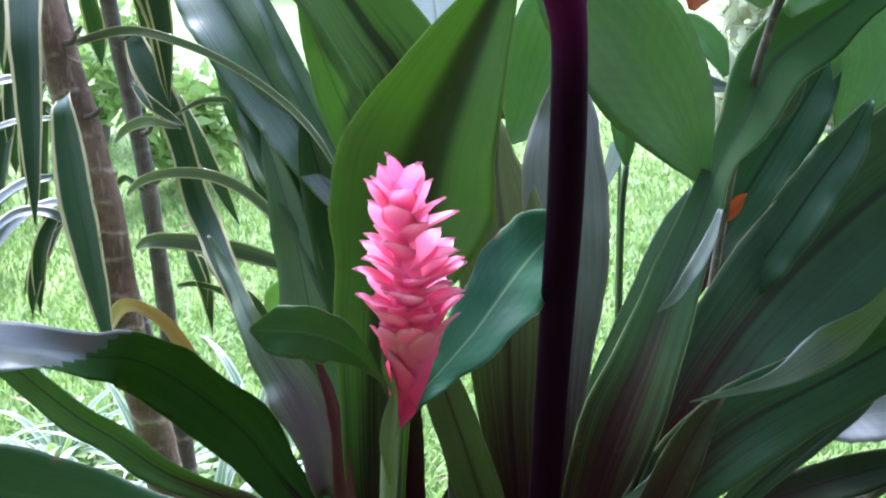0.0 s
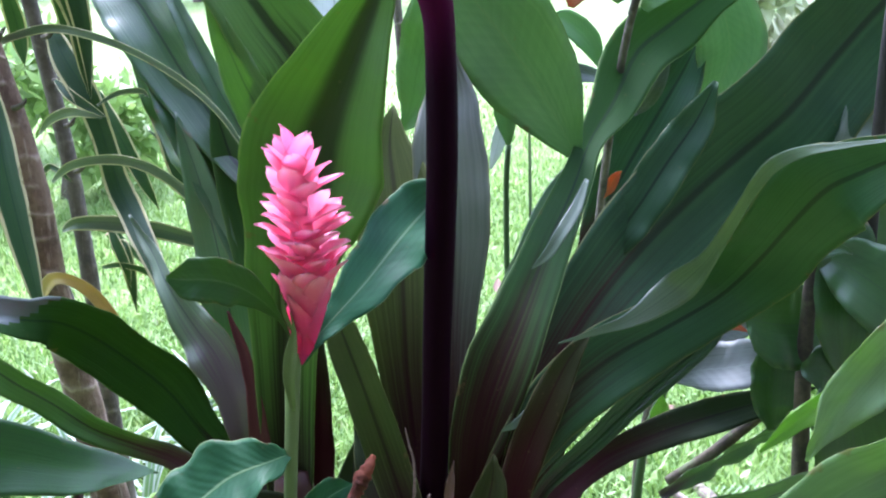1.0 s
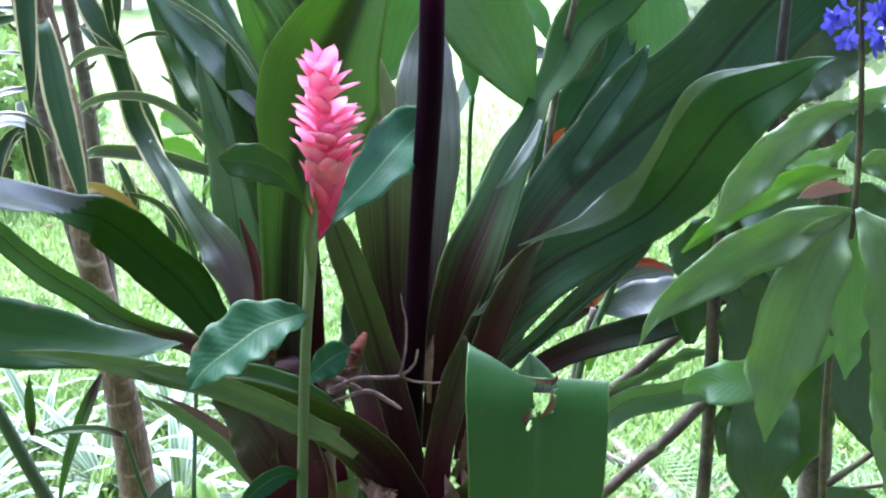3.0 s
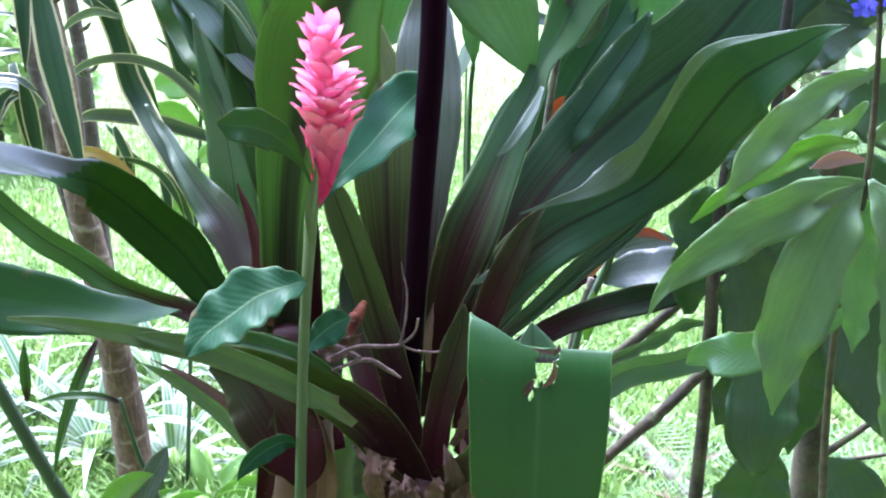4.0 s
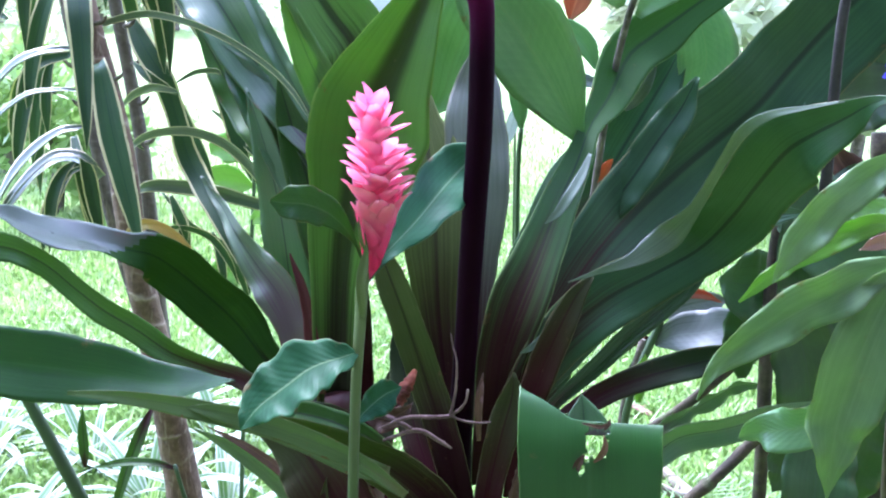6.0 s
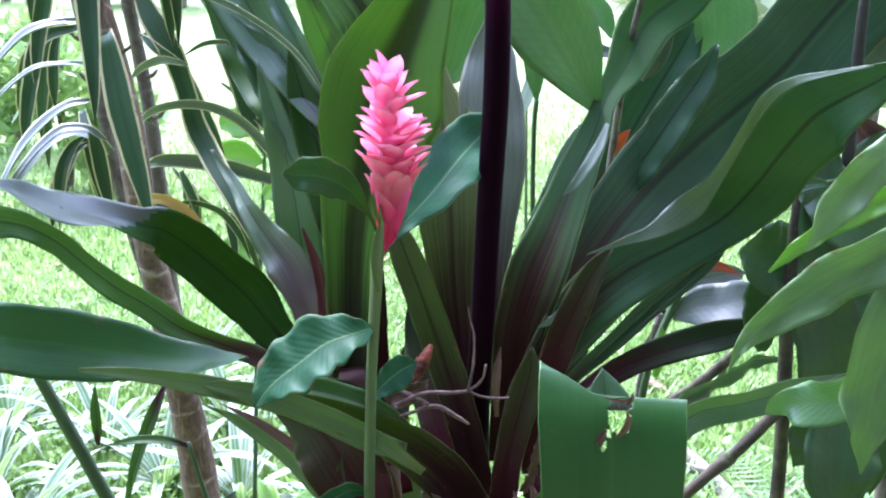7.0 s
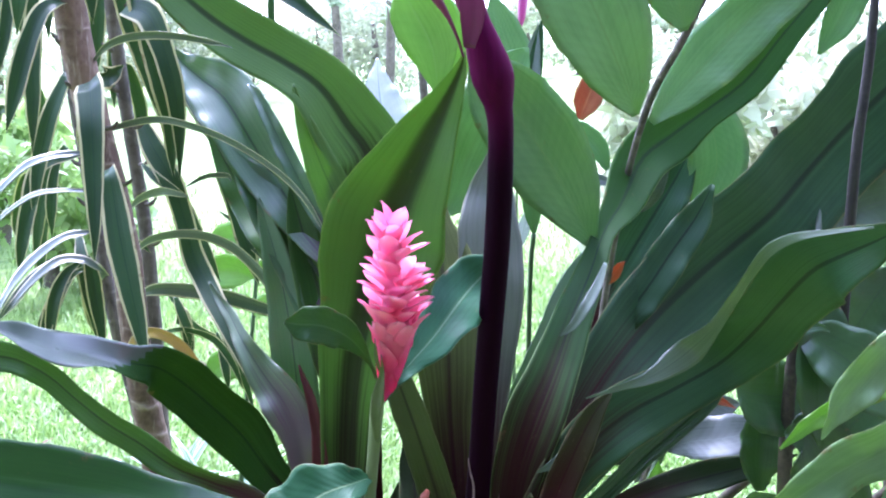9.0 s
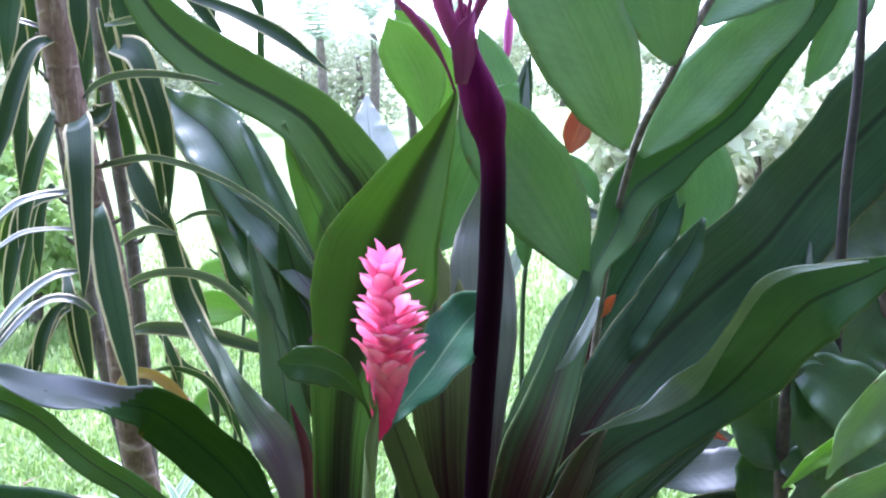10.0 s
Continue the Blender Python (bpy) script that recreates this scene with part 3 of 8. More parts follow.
def build_weeds():
    """Small oval weed leaves among the grass."""
    rng = np.random.default_rng(9)
    n = 2600
    x, y = rng.normal(0.0, 1.6, n), 1.3 + np.abs(rng.normal(0.0, 1.7, n))
    keep = np.array([noise.noise(Vector((p * 2.2, q * 2.2, 3.0))) for p, q in zip(x, y)]) > -0.1
    x, y = x[keep], y[keep]
    n = len(x)
    size, a = 0.008 + 0.012 * rng.random(n), rng.random(n) * 6.283
    z = np.array([rise(float(p), float(q)) for p, q in zip(x, y)]) + 0.02 + 0.05 * rng.random(n)
    d = np.stack([np.cos(a), np.sin(a), rng.uniform(-0.3, 0.7, n)], 1) * size[:, None]
    s = np.stack([-np.sin(a), np.cos(a), rng.uniform(-0.3, 0.3, n)], 1) * (size * 0.55)[:, None]
    c = np.stack([x, y, z], 1)
    dip = np.array((0, 0, -0.003))
    verts = np.stack([c - d, c - d * 0.3 + s, c + d * 0.5 + s * 0.8, c + d * 1.2, c + d * 0.5 - s * 0.8, c - d * 0.3 - s, c + dip], 1).reshape(-1, 3)
    faces = [(b + i, b + (i + 1) % 6, b + 6) for b in range(0, n * 7, 7) for i in range(6)]
    me = bpy.data.meshes.new("weeds")
    me.from_pydata(verts.tolist(), [], faces)
    me.materials.append(BLADES)
    tagged(new("weeds", me), "small oval weed leaves scattered in the grass", "weeds", kind="stuff")


build_ground()
build_grass()
build_weeds()


# ---- unseen house added behind the viewer ----
def box(name, lo, hi, material, parent=None, label=""):
    bm = bmesh.new()
    bmesh.ops.create_cube(bm, size=1.0)
    size = [b - a for a, b in zip(lo, hi)]
    mid = [(a + b) / 2 for a, b in zip(lo, hi)]
    for v in bm.verts:
        v.co = Vector((v.co.x * size[0] + mid[0], v.co.y * size[1] + mid[1], v.co.z * size[2] + mid[2]))
    bmesh.ops.bevel(bm, geom=bm.edges[:], offset=0.01, segments=1, affect='EDGES')
    me = bpy.data.meshes.new(name)
    bm.to_mesh(me)
    bm.free()
    me.materials.append(material)
    ob = new(name, me)
    if parent:
        ob.parent = parent
    if label:
        ob["label"] = label
    return ob


# Walls and eaves stay out of view; they block sky behind the camera.
tagged(box("wall_south", (-7, -1.9, -0.1), (7, -1.7, 2.6), PLASTER), "plain plastered wall, unseen, added behind the viewer", "wall", kind="structure")
tagged(box("wall_east", (1.75, -1.9, -0.1), (1.95, 1.3, 2.6), PLASTER), "plain plastered side wall, unseen, added to close the place", "wall", kind="structure")
tagged(box("ceiling", (-7.2, -2.0, 2.62), (7.2, -0.1, 2.74), ROOFING), "plain boarded eaves, unseen, added overhead", "ceiling", kind="structure")


# ---- flower of the ginger ----
def bract_mesh(name, length, width, cup, flare, lip):
    """A boat-shaped bract with a short point: it grows along z, its back towards +y, and its lip turns out."""
    rows, cols = 10, 8
    verts, uvs, faces = [], [], []
    for layer in (0, 1):
        for i in range(rows + 1):
            s = i / rows
            w = width * min(1.0, 0.55 + 1.2 * s) * max(0.0, 1 - s ** 3.4) ** 0.72 + 0.0008
            y0 = flare * length * s * s + lip * length * max(0.0, s - 0.72) ** 1.5
            for j in range(cols + 1):
                u = j / cols * 2 - 1
                inward = cup * w * abs(u) ** 2.2 * (1 - 0.55 * s)
                thick = 0.0009 * (1.2 - abs(u)) * layer
                verts.append((u * w * 0.5, y0 - inward - thick + 0.0009 * math.sin(4 * u + 8 * s) * s, length * (s - 0.05 * u * u * s)))
                uvs.append((u * 0.5 + 0.5, s))
    n, c = (rows + 1) * (cols + 1), cols + 1
    for i in range(rows):
        for j in range(cols):
            a = i * c + j
            faces.append((a, a + 1, a + c + 1, a + c))
            faces.append((n + a, n + a + c, n + a + c + 1, n + a + 1))
    rim = [j for j in range(c)] + [i * c + cols for i in range(1, rows + 1)] + [rows * c + j for j in range(cols - 1, -1, -1)] + [i * c for i in range(rows - 1, 0, -1)]
    for k in range(len(rim)):
        a, b = rim[k], rim[(k + 1) % len(rim)]
        faces.append((a, b, n + b, n + a))
    me = bpy.data.meshes.new(name)
    me.from_pydata(verts, [], faces)
    layer = me.uv_layers.new(name="UVMap")
    idx = np.empty(len(me.loops), dtype=np.int32)
    me.loops.foreach_get("vertex_index", idx)
    layer.data.foreach_set("uv", np.array(uvs, dtype=np.float32)[idx].ravel())
    me.polygons.foreach_set("use_smooth", [True] * len(me.polygons))
    me.materials.append(BRACT)
    return me


def flower_cone(plant):
    rng = random.Random(11)
    low, high = Vector((-0.0290, 0.671, 1.006)), Vector((-0.0200, 0.655, 1.197))
    axis = high - low
    bow = lambda s: low + axis * s + Vector((0.0095 * math.sin(math.pi * min(1.0, max(0.0, s)) ** 0.55) ** 1.2, 0, 0))
    core = [(*bow(s), r) for s, r in ((0.0, 0.0052), (0.08, 0.0075), (0.16, 0.0110), (0.25, 0.0148), (0.34, 0.0174), (0.42, 0.0165), (0.5, 0.0115), (0.62, 0.0085), (0.8, 0.005), (0.9, 0.002))]
    cone = tube(plant, BRACT, core, name="flower_cone", sides=16, along=30, label="pink cone of overlapping waxy bracts")
    turn = axis.to_track_quat('Z', 'Y').to_matrix().to_4x4()
    tight = [bract_mesh("bract", 0.040, 0.033, 0.42, 0.0 + 0.03 * k, 0.0) for k in range(2)]
    mid = [bract_mesh("bract", 0.0375, 0.0265, 0.26, 0.02 + 0.05 * k, 0.1) for k in range(3)]
    top = [bract_mesh("bract", 0.038, 0.0225, 0.28, 0.05 + 0.05 * k, 0.1) for k in range(2)]
    # height on the axis, number round it, distance from it, lean outwards, size
    tiers = ((0.04, 4, 0.0052, 9, 0.74, tight), (0.10, 5, 0.0082, 13, 0.80, tight), (0.17, 5, 0.0112, 13, 0.86, tight), (0.235, 5, 0.0142, 12, 0.86, tight),
             (0.29, 6, 0.0165, 17, 0.80, mid), (0.345, 6, 0.0150, 32, 0.86, mid), (0.40, 6, 0.0120, 42, 0.92, mid), (0.455, 6, 0.0095, 48, 0.96, mid),
             (0.51, 6, 0.0080, 50, 0.97, mid), (0.565, 6, 0.0065, 50, 0.96, mid), (0.625, 5, 0.0055, 48, 0.94, mid), (0.685, 5, 0.0045, 44, 0.93, mid),
             (0.74, 4, 0.0035, 37, 0.95, top), (0.775, 4, 0.0026, 28, 0.95, top), (0.80, 3, 0.0014, 9, 0.97, top))
    turned = 18.0
    for s, number, r, lean, size, kinds in tiers:
        for k in range(number):
            ob = new("bract", rng.choice(kinds))
            angle = turned + 360.0 * k / number + rng.uniform(-13, 13)
            m = Matrix.Translation(bow(s + rng.uniform(-0.026, 0.026) * min(1.0, s * 2.2))) @ turn @ pose(0, 0, 0, 0, 0, angle) @ pose(0, r, 0, -(lean + rng.uniform(-7, 7)), rng.uniform(-9, 9), rng.uniform(-12, 12))
            m = m @ Matrix.Scale(size * rng.uniform(0.9, 1.06), 4)
            ob.parent = cone
            ob.matrix_parent_inverse = Matrix.Identity(4)
            ob.matrix_basis = m
        turned += 137.5 if number < 5 else 31.0


BLUE = blade_material("violet_blue_petals", (0.05, 0.045, 0.30), (0.11, 0.105, 0.55), 0.3)


def blue_flowers(plant, spots):
    """Small three-petalled violet-blue florets in a loose spike."""
    rng = random.Random(5)
    verts, faces = [], []
    for s in range(5):
        a = 6.283 * s / 5
        d, n = Vector((math.cos(a), math.sin(a), 0.45)), Vector((-math.sin(a), math.cos(a), 0))
        b = len(verts)
        verts += [n * -0.001, n * 0.001, d * 0.006 + n * 0.0036, d * 0.006 - n * 0.0036, d * 0.0105]
        faces += [(b, b + 1, b + 2, b + 3), (b + 3, b + 2, b + 4)]
    me = bpy.data.meshes.new("floret")
    me.from_pydata([tuple(v) for v in verts], [], faces)
    me.materials.append(BLUE)
    line = spline([(*s, 0) for s in spots], 30)
    hubs = [Vector(line[rng.randrange(31)][:3]) + Vector((rng.gauss(0, 1), rng.gauss(0, 1), rng.gauss(0, 0.5))) * 0.013 for _ in range(9)]
    for k in range(40):
        ob = new("floret", me)
        ob.parent = plant
        ob.matrix_parent_inverse = Matrix.Translation(-plant.location)
        off = Vector((rng.gauss(0, 1), rng.gauss(0, 1), rng.gauss(0, 1))) * 0.0042
        ob.matrix_basis = Matrix.Translation(hubs[k % 9] + off) @ pose(0, 0, 0, rng.uniform(0, 360), rng.uniform(0, 360), rng.uniform(0, 360)) @ Matrix.Scale(rng.uniform(0.55, 0.9), 4)

# ---- giant crinum lilies ----
crinum_a = thing("crinum_lily", "giant crinum lily with broad green strap leaves on a purple-pink stem", "plant", (-0.065, 0.86, 0.0), "crinum lilies")
tube(crinum_a, PSEUDOSTEM, [(-0.081, 0.86, 0.004, 0.0607), (-0.072, 0.86, 0.381, 0.0527), (-0.065, 0.86, 0.583, 0.0425), (-0.064, 0.86, 0.677, 0.0382), (-0.072, 0.86, 0.738, 0.0296), (-0.08, 0.86, 0.812, 0.0171)], name='pseudostem', sides=20, wobble=0.08, label='purple-pink and brown layered stem')
leaf(crinum_a, CRINUM_LIME, [(-0.0847, 0.86, 0.7069, 0.0388, 0), (-0.0814, 0.865, 0.8013, 0.054, 0), (-0.0805, 0.87, 0.8787, 0.063, 0), (-0.0773, 0.87, 0.9486, 0.073, 0), (-0.0708, 0.87, 1.0098, 0.0908, 0), (-0.0597, 0.87, 1.0596, 0.1105, 0), (-0.0512, 0.868, 1.0866, 0.132, 0), (-0.0392, 0.864, 1.1214, 0.1499, 0), (-0.0316, 0.858, 1.1511, 0.1524, 0), (-0.0195, 0.852, 1.1836, 0.1313, 0), (-0.0045, 0.845, 1.2168, 0.105, 0), (0.0124, 0.838, 1.2535, 0.0759, 0), (0.0296, 0.832, 1.2888, 0.044, 0), (0.0434, 0.826, 1.3216, 0.0178, 0), (0.0482, 0.822, 1.3412, 0.0019, 0)], fold=24, wave=0.002, across=14, along=48, ragged=0.4)
leaf(crinum_a, CRINUM_KEEL, [(-0.0819, 0.92, 1.0766, 0.0499, 0), (-0.0654, 0.925, 1.1521, 0.1026, 0), (-0.0583, 0.93, 1.2161, 0.098, 0), (-0.0879, 0.935, 1.2619, 0.0954, 0), (-0.1201, 0.94, 1.3039, 0.0792, 0), (-0.1621, 0.95, 1.3312, 0.0738, 0), (-0.21, 0.96, 1.356, 0.0751, 0), (-0.2586, 0.97, 1.3864, 0.0702, 0), (-0.304, 0.98, 1.4257, 0.0575, 0), (-0.3397, 0.99, 1.4714, 0.0359, 0), (-0.3788, 1, 1.5158, 0.0051, 0)], fold=20, wave=0.002, across=12, along=44, ragged=0.4)
leaf(crinum_a, CRINUM_GLOSS, [(-0.0912, 0.93, 1.0781, 0.0141, 0), (-0.1202, 0.95, 1.1124, 0.0476, 0), (-0.154, 0.975, 1.1506, 0.0649, 0), (-0.1939, 1, 1.2024, 0.082, 0), (-0.2269, 1.02, 1.2517, 0.0919, 0), (-0.2556, 1.04, 1.2888, 0.0938, 0), (-0.2882, 1.06, 1.3117, 0.0633, 0), (-0.3135, 1.07, 1.3312, 0.0352, 0), (-0.3358, 1.08, 1.3525, 0.0034, 0)], fold=30, wave=0.003, across=14, along=40)
leaf(crinum_a, CRINUM_GLOSS, [(-0.0908, 0.92, 1.1064, 0.0112, 0), (-0.1222, 0.94, 1.1512, 0.0232, 0), (-0.1548, 0.96, 1.205, 0.0254, 0), (-0.1813, 0.98, 1.2525, 0.0221, 0), (-0.2043, 1, 1.2909, 0.0144, 0), (-0.2174, 1.01, 1.3062, 0.0034, 0)], fold=24, wave=0.002, across=10, along=30)
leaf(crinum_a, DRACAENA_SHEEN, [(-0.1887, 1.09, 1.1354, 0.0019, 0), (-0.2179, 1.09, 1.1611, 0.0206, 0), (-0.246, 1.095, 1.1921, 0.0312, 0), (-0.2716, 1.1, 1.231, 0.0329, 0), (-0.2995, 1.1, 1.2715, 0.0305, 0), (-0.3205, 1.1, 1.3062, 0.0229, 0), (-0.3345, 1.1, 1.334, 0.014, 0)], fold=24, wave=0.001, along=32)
leaf(crinum_a, CRINUM, [(-0.103, 0.93, 1.0359, 0.0092, 0), (-0.1314, 0.96, 1.065, 0.048, 0), (-0.1587, 0.99, 1.0927, 0.07, 0), (-0.1946, 1.02, 1.1241, 0.063, 0), (-0.226, 1.05, 1.149, 0.0478, 0), (-0.2502, 1.07, 1.1835, 0.0399, 0), (-0.2752, 1.09, 1.2229, 0.0203, 0), (-0.2952, 1.1, 1.2605, 0.0042, 0)], fold=16, wave=0.003, along=36, across=12)
leaf(crinum_a, CRINUM_GLOSS, [(-0.109, 0.94, 1.0596, 0.0082, 0), (-0.1252, 0.96, 1.0957, 0.0273, 0), (-0.1479, 0.98, 1.1272, 0.035, 0), (-0.1727, 1, 1.159, 0.0385, 0), (-0.1927, 1.02, 1.1848, 0.0311, 0), (-0.2096, 1.04, 1.2104, 0.0264, 0), (-0.2342, 1.06, 1.2333, 0.0095, 0)], fold=26, wave=0.002, along=34)
leaf(crinum_a, CRINUM_GLOSS, [(-0.096, 0.93, 0.936, 0.0344, 0), (-0.122, 0.95, 1.03, 0.0625, -10), (-0.157, 0.97, 1.107, 0.0701, -10), (-0.204, 0.99, 1.178, 0.051, -10), (-0.244, 1, 1.231, 0, 0)], fold=20, wave=0.003)
leaf(crinum_a, CRINUM, [(-0.088, 0.92, 0.912, 0.0342, 0), (-0.106, 0.93, 0.993, 0.0548, 0), (-0.127, 0.95, 1.072, 0.0553, 0), (-0.147, 0.96, 1.14, 0.0347, 0), (-0.162, 0.97, 1.188, 0, 0)], fold=20)
leaf(crinum_a, MAROON, [(-0.1063, 0.855, 0.8123, 0.0275, 0), (-0.1104, 0.86, 0.8691, 0.0208, 0), (-0.1152, 0.865, 0.9103, 0.0153, 0), (-0.1229, 0.87, 0.9436, 0.0125, 0), (-0.1328, 0.875, 0.9688, 0.0062, 0), (-0.1375, 0.878, 0.9815, 0.0021, 0)], fold=24, wave=0.002)
leaf(crinum_a, CRINUM_BROWN, [(-0.0659, 0.895, 0.7214, 0.0461, 0), (-0.0586, 0.9, 0.7953, 0.041, 0), (-0.056, 0.905, 0.8529, 0.0332, 0), (-0.0548, 0.91, 0.9024, 0.0255, 0), (-0.0545, 0.915, 0.9441, 0.0134, 0), (-0.0544, 0.92, 0.9749, 0.0015, 0)], fold=22, wave=0.002, seed=31)
leaf(crinum_a, CRINUM_MAUVE, [(-0.1275, 0.87, 0.8392, 0.0244, 0), (-0.137, 0.875, 0.8925, 0.0436, 0), (-0.1548, 0.885, 0.9305, 0.0553, 0), (-0.1815, 0.9, 0.961, 0.0436, 0), (-0.2103, 0.92, 0.9968, 0.0235, 0), (-0.2324, 0.95, 1.0233, 0.0168, 0), (-0.2516, 0.97, 1.042, 0.0101, 0), (-0.2646, 0.98, 1.0597, 0.0031, 0)], fold=20, wave=0.004, along=34, across=10)
leaf(crinum_a, CRINUM_WAVY, [(-0.1282, 0.86, 0.8067, 0.0377, 0), (-0.1734, 0.87, 0.8541, 0.0492, 0), (-0.2057, 0.875, 0.8966, 0.0682, 0), (-0.2426, 0.86, 0.9405, 0.065, 0), (-0.2663, 0.84, 0.9706, 0.0655, 0), (-0.2818, 0.81, 0.9938, 0.0559, 0), (-0.2961, 0.78, 1.0063, 0.0406, -20), (-0.3248, 0.75, 1.0207, 0.0454, -50), (-0.3506, 0.72, 1.036, 0.0527, -56), (-0.3727, 0.69, 1.053, 0.0423, -58), (-0.3886, 0.66, 1.071, 0.0177, -58), (-0.4027, 0.63, 1.0823, 0.0028, -58)], fold=12, wave=0.003, waves=3, along=46, across=12, lower=CRINUM_UNDER, lower_to=0.55)
leaf(crinum_a, CRINUM, [(-0.123, 0.84, 0.7821, 0.0179, 0), (-0.1853, 0.85, 0.8265, 0.0261, 0), (-0.2349, 0.86, 0.8416, 0.0261, 0), (-0.2813, 0.86, 0.8607, 0.0299, 0), (-0.3215, 0.86, 0.8895, 0.0339, 0), (-0.359, 0.86, 0.9132, 0.0335, 0), (-0.3949, 0.86, 0.9428, 0.0302, 0), (-0.422, 0.855, 0.9699, 0.0318, 0), (-0.4549, 0.85, 0.9898, 0.0332, 0), (-0.4875, 0.84, 0.999, 0.0406, 0), (-0.5164, 0.83, 1.0132, 0.0218, 0)], fold=20, wave=0.003, along=36)
crinum_b = thing("crinum_lily", "giant crinum lily with a dark purple flower stalk and dry sheaths", "plant", (0.087, 0.76, 0.0), "crinum lilies")
tube(crinum_b, SHEATH, [(0.095, 0.76, 0.011, 0.0645), (0.092, 0.76, 0.371, 0.058), (0.089, 0.76, 0.608, 0.045), (0.089, 0.76, 0.645, 0.0423), (0.093, 0.76, 0.67, 0.0263)], name='pseudostem', sides=20, wobble=0.1, label='reddish brown stem of dry sheaths')
tube(crinum_b, SCAPE, [(0.0664, 0.82, 0.6898, 0.0155), (0.0687, 0.815, 0.7862, 0.0145), (0.0732, 0.805, 0.8865, 0.0131), (0.0771, 0.8, 0.9735, 0.0134), (0.0827, 0.795, 1.0767, 0.0139), (0.0858, 0.79, 1.1384, 0.014), (0.0871, 0.787, 1.1985, 0.0139), (0.0867, 0.785, 1.2575, 0.0135), (0.0839, 0.784, 1.2836, 0.0149), (0.0807, 0.783, 1.3004, 0.0192), (0.0763, 0.782, 1.3176, 0.022), (0.0672, 0.78, 1.3437, 0.019), (0.0588, 0.778, 1.3696, 0.0143), (0.055, 0.776, 1.3931, 0.0108), (0.053, 0.775, 1.4136, 0.0085), (0.0523, 0.775, 1.4247, 0.0028)], name='flower_stalk', sides=20, along=90, label='dark purple flower stalk with a swollen crimson node')
tube(crinum_b, SCAPE_PINK, [(0.046, 0.76, 1.3343, 0.0014), (0.0401, 0.755, 1.3508, 0.0017), (0.0326, 0.75, 1.367, 0.0022), (0.0252, 0.745, 1.3791, 0.0036), (0.0152, 0.74, 1.3927, 0.0052), (0.002, 0.735, 1.4082, 0.0046), (-0.0132, 0.73, 1.4234, 0.0024), (-0.0186, 0.73, 1.4308, 0.0005)], name='flower_bud', sides=9, label='drooping purple flower bud')
tube(crinum_b, SCAPE_PINK, [(0.0514, 0.765, 1.3737, 0.0074), (0.0455, 0.762, 1.3873, 0.0084), (0.038, 0.758, 1.4045, 0.009), (0.0305, 0.755, 1.4221, 0.0083), (0.0237, 0.752, 1.4406, 0.0061), (0.018, 0.75, 1.4618, 0.0017)], name='flower_bud', sides=9)
tube(crinum_b, SCAPE_PINK, [(0.0571, 0.77, 1.3853, 0.0057), (0.0614, 0.768, 1.4002, 0.0042), (0.0673, 0.766, 1.4166, 0.0051), (0.0743, 0.764, 1.4346, 0.0062), (0.0795, 0.762, 1.459, 0.0017)], name='flower_bud', sides=9)
tube(crinum_b, SCAPE_PINK, [(0.0546, 0.765, 1.3932, 0.0045), (0.0521, 0.762, 1.4094, 0.0034), (0.0496, 0.76, 1.4256, 0.0028), (0.0481, 0.758, 1.458, 0.0014)], name='flower_bud', sides=9)
tube(crinum_b, SCAPE_PINK, [(0.0466, 0.76, 1.3926, 0.0034), (0.0418, 0.757, 1.4115, 0.0025), (0.0394, 0.755, 1.4276, 0.0022), (0.0369, 0.752, 1.4516, 0.0011)], name='flower_bud', sides=9)
tube(crinum_b, SCAPE_PINK, [(0.0579, 0.765, 1.3988, 0.0034), (0.0587, 0.762, 1.415, 0.0025), (0.0602, 0.76, 1.4301, 0.0022), (0.0615, 0.758, 1.4527, 0.0011)], name='flower_bud', sides=9)
leaf(crinum_b, SCAPE_PINK, [(0.0514, 0.755, 1.3426, 0.0124, 0), (0.0538, 0.752, 1.3701, 0.0259, 0), (0.0538, 0.75, 1.3885, 0.0268, 0), (0.0596, 0.752, 1.4041, 0.0125, 0), (0.0635, 0.755, 1.4137, 0.0017, 0)], fold=25, name='spathe')
leaf(crinum_b, CRINUM_OLIVE, [(0.077, 0.78, 0.671, 0.0367, 0), (0.052, 0.79, 0.775, 0.0407, 0), (0.029, 0.81, 0.844, 0.0433, 0), (0.004, 0.83, 0.913, 0.0419, 0), (-0.018, 0.85, 0.966, 0.0362, 0), (-0.036, 0.87, 1.008, 0, 0)], fold=24)
leaf(crinum_b, CRINUM_OLIVE, [(0.0595, 0.84, 0.717, 0.0177, 0), (0.0548, 0.85, 0.7787, 0.0269, 0), (0.0486, 0.87, 0.8434, 0.0425, 0), (0.0412, 0.89, 0.9155, 0.0617, 0), (0.038, 0.91, 0.9739, 0.0783, 0), (0.0345, 0.94, 1.0344, 0.0924, 0), (0.0277, 0.97, 1.0849, 0.0839, 0), (0.0214, 1, 1.1266, 0.0505, 0), (0.0237, 1.02, 1.1589, 0.0142, 0), (0.0251, 1.03, 1.1688, 0.0011, 0)], fold=16, across=10, along=34)
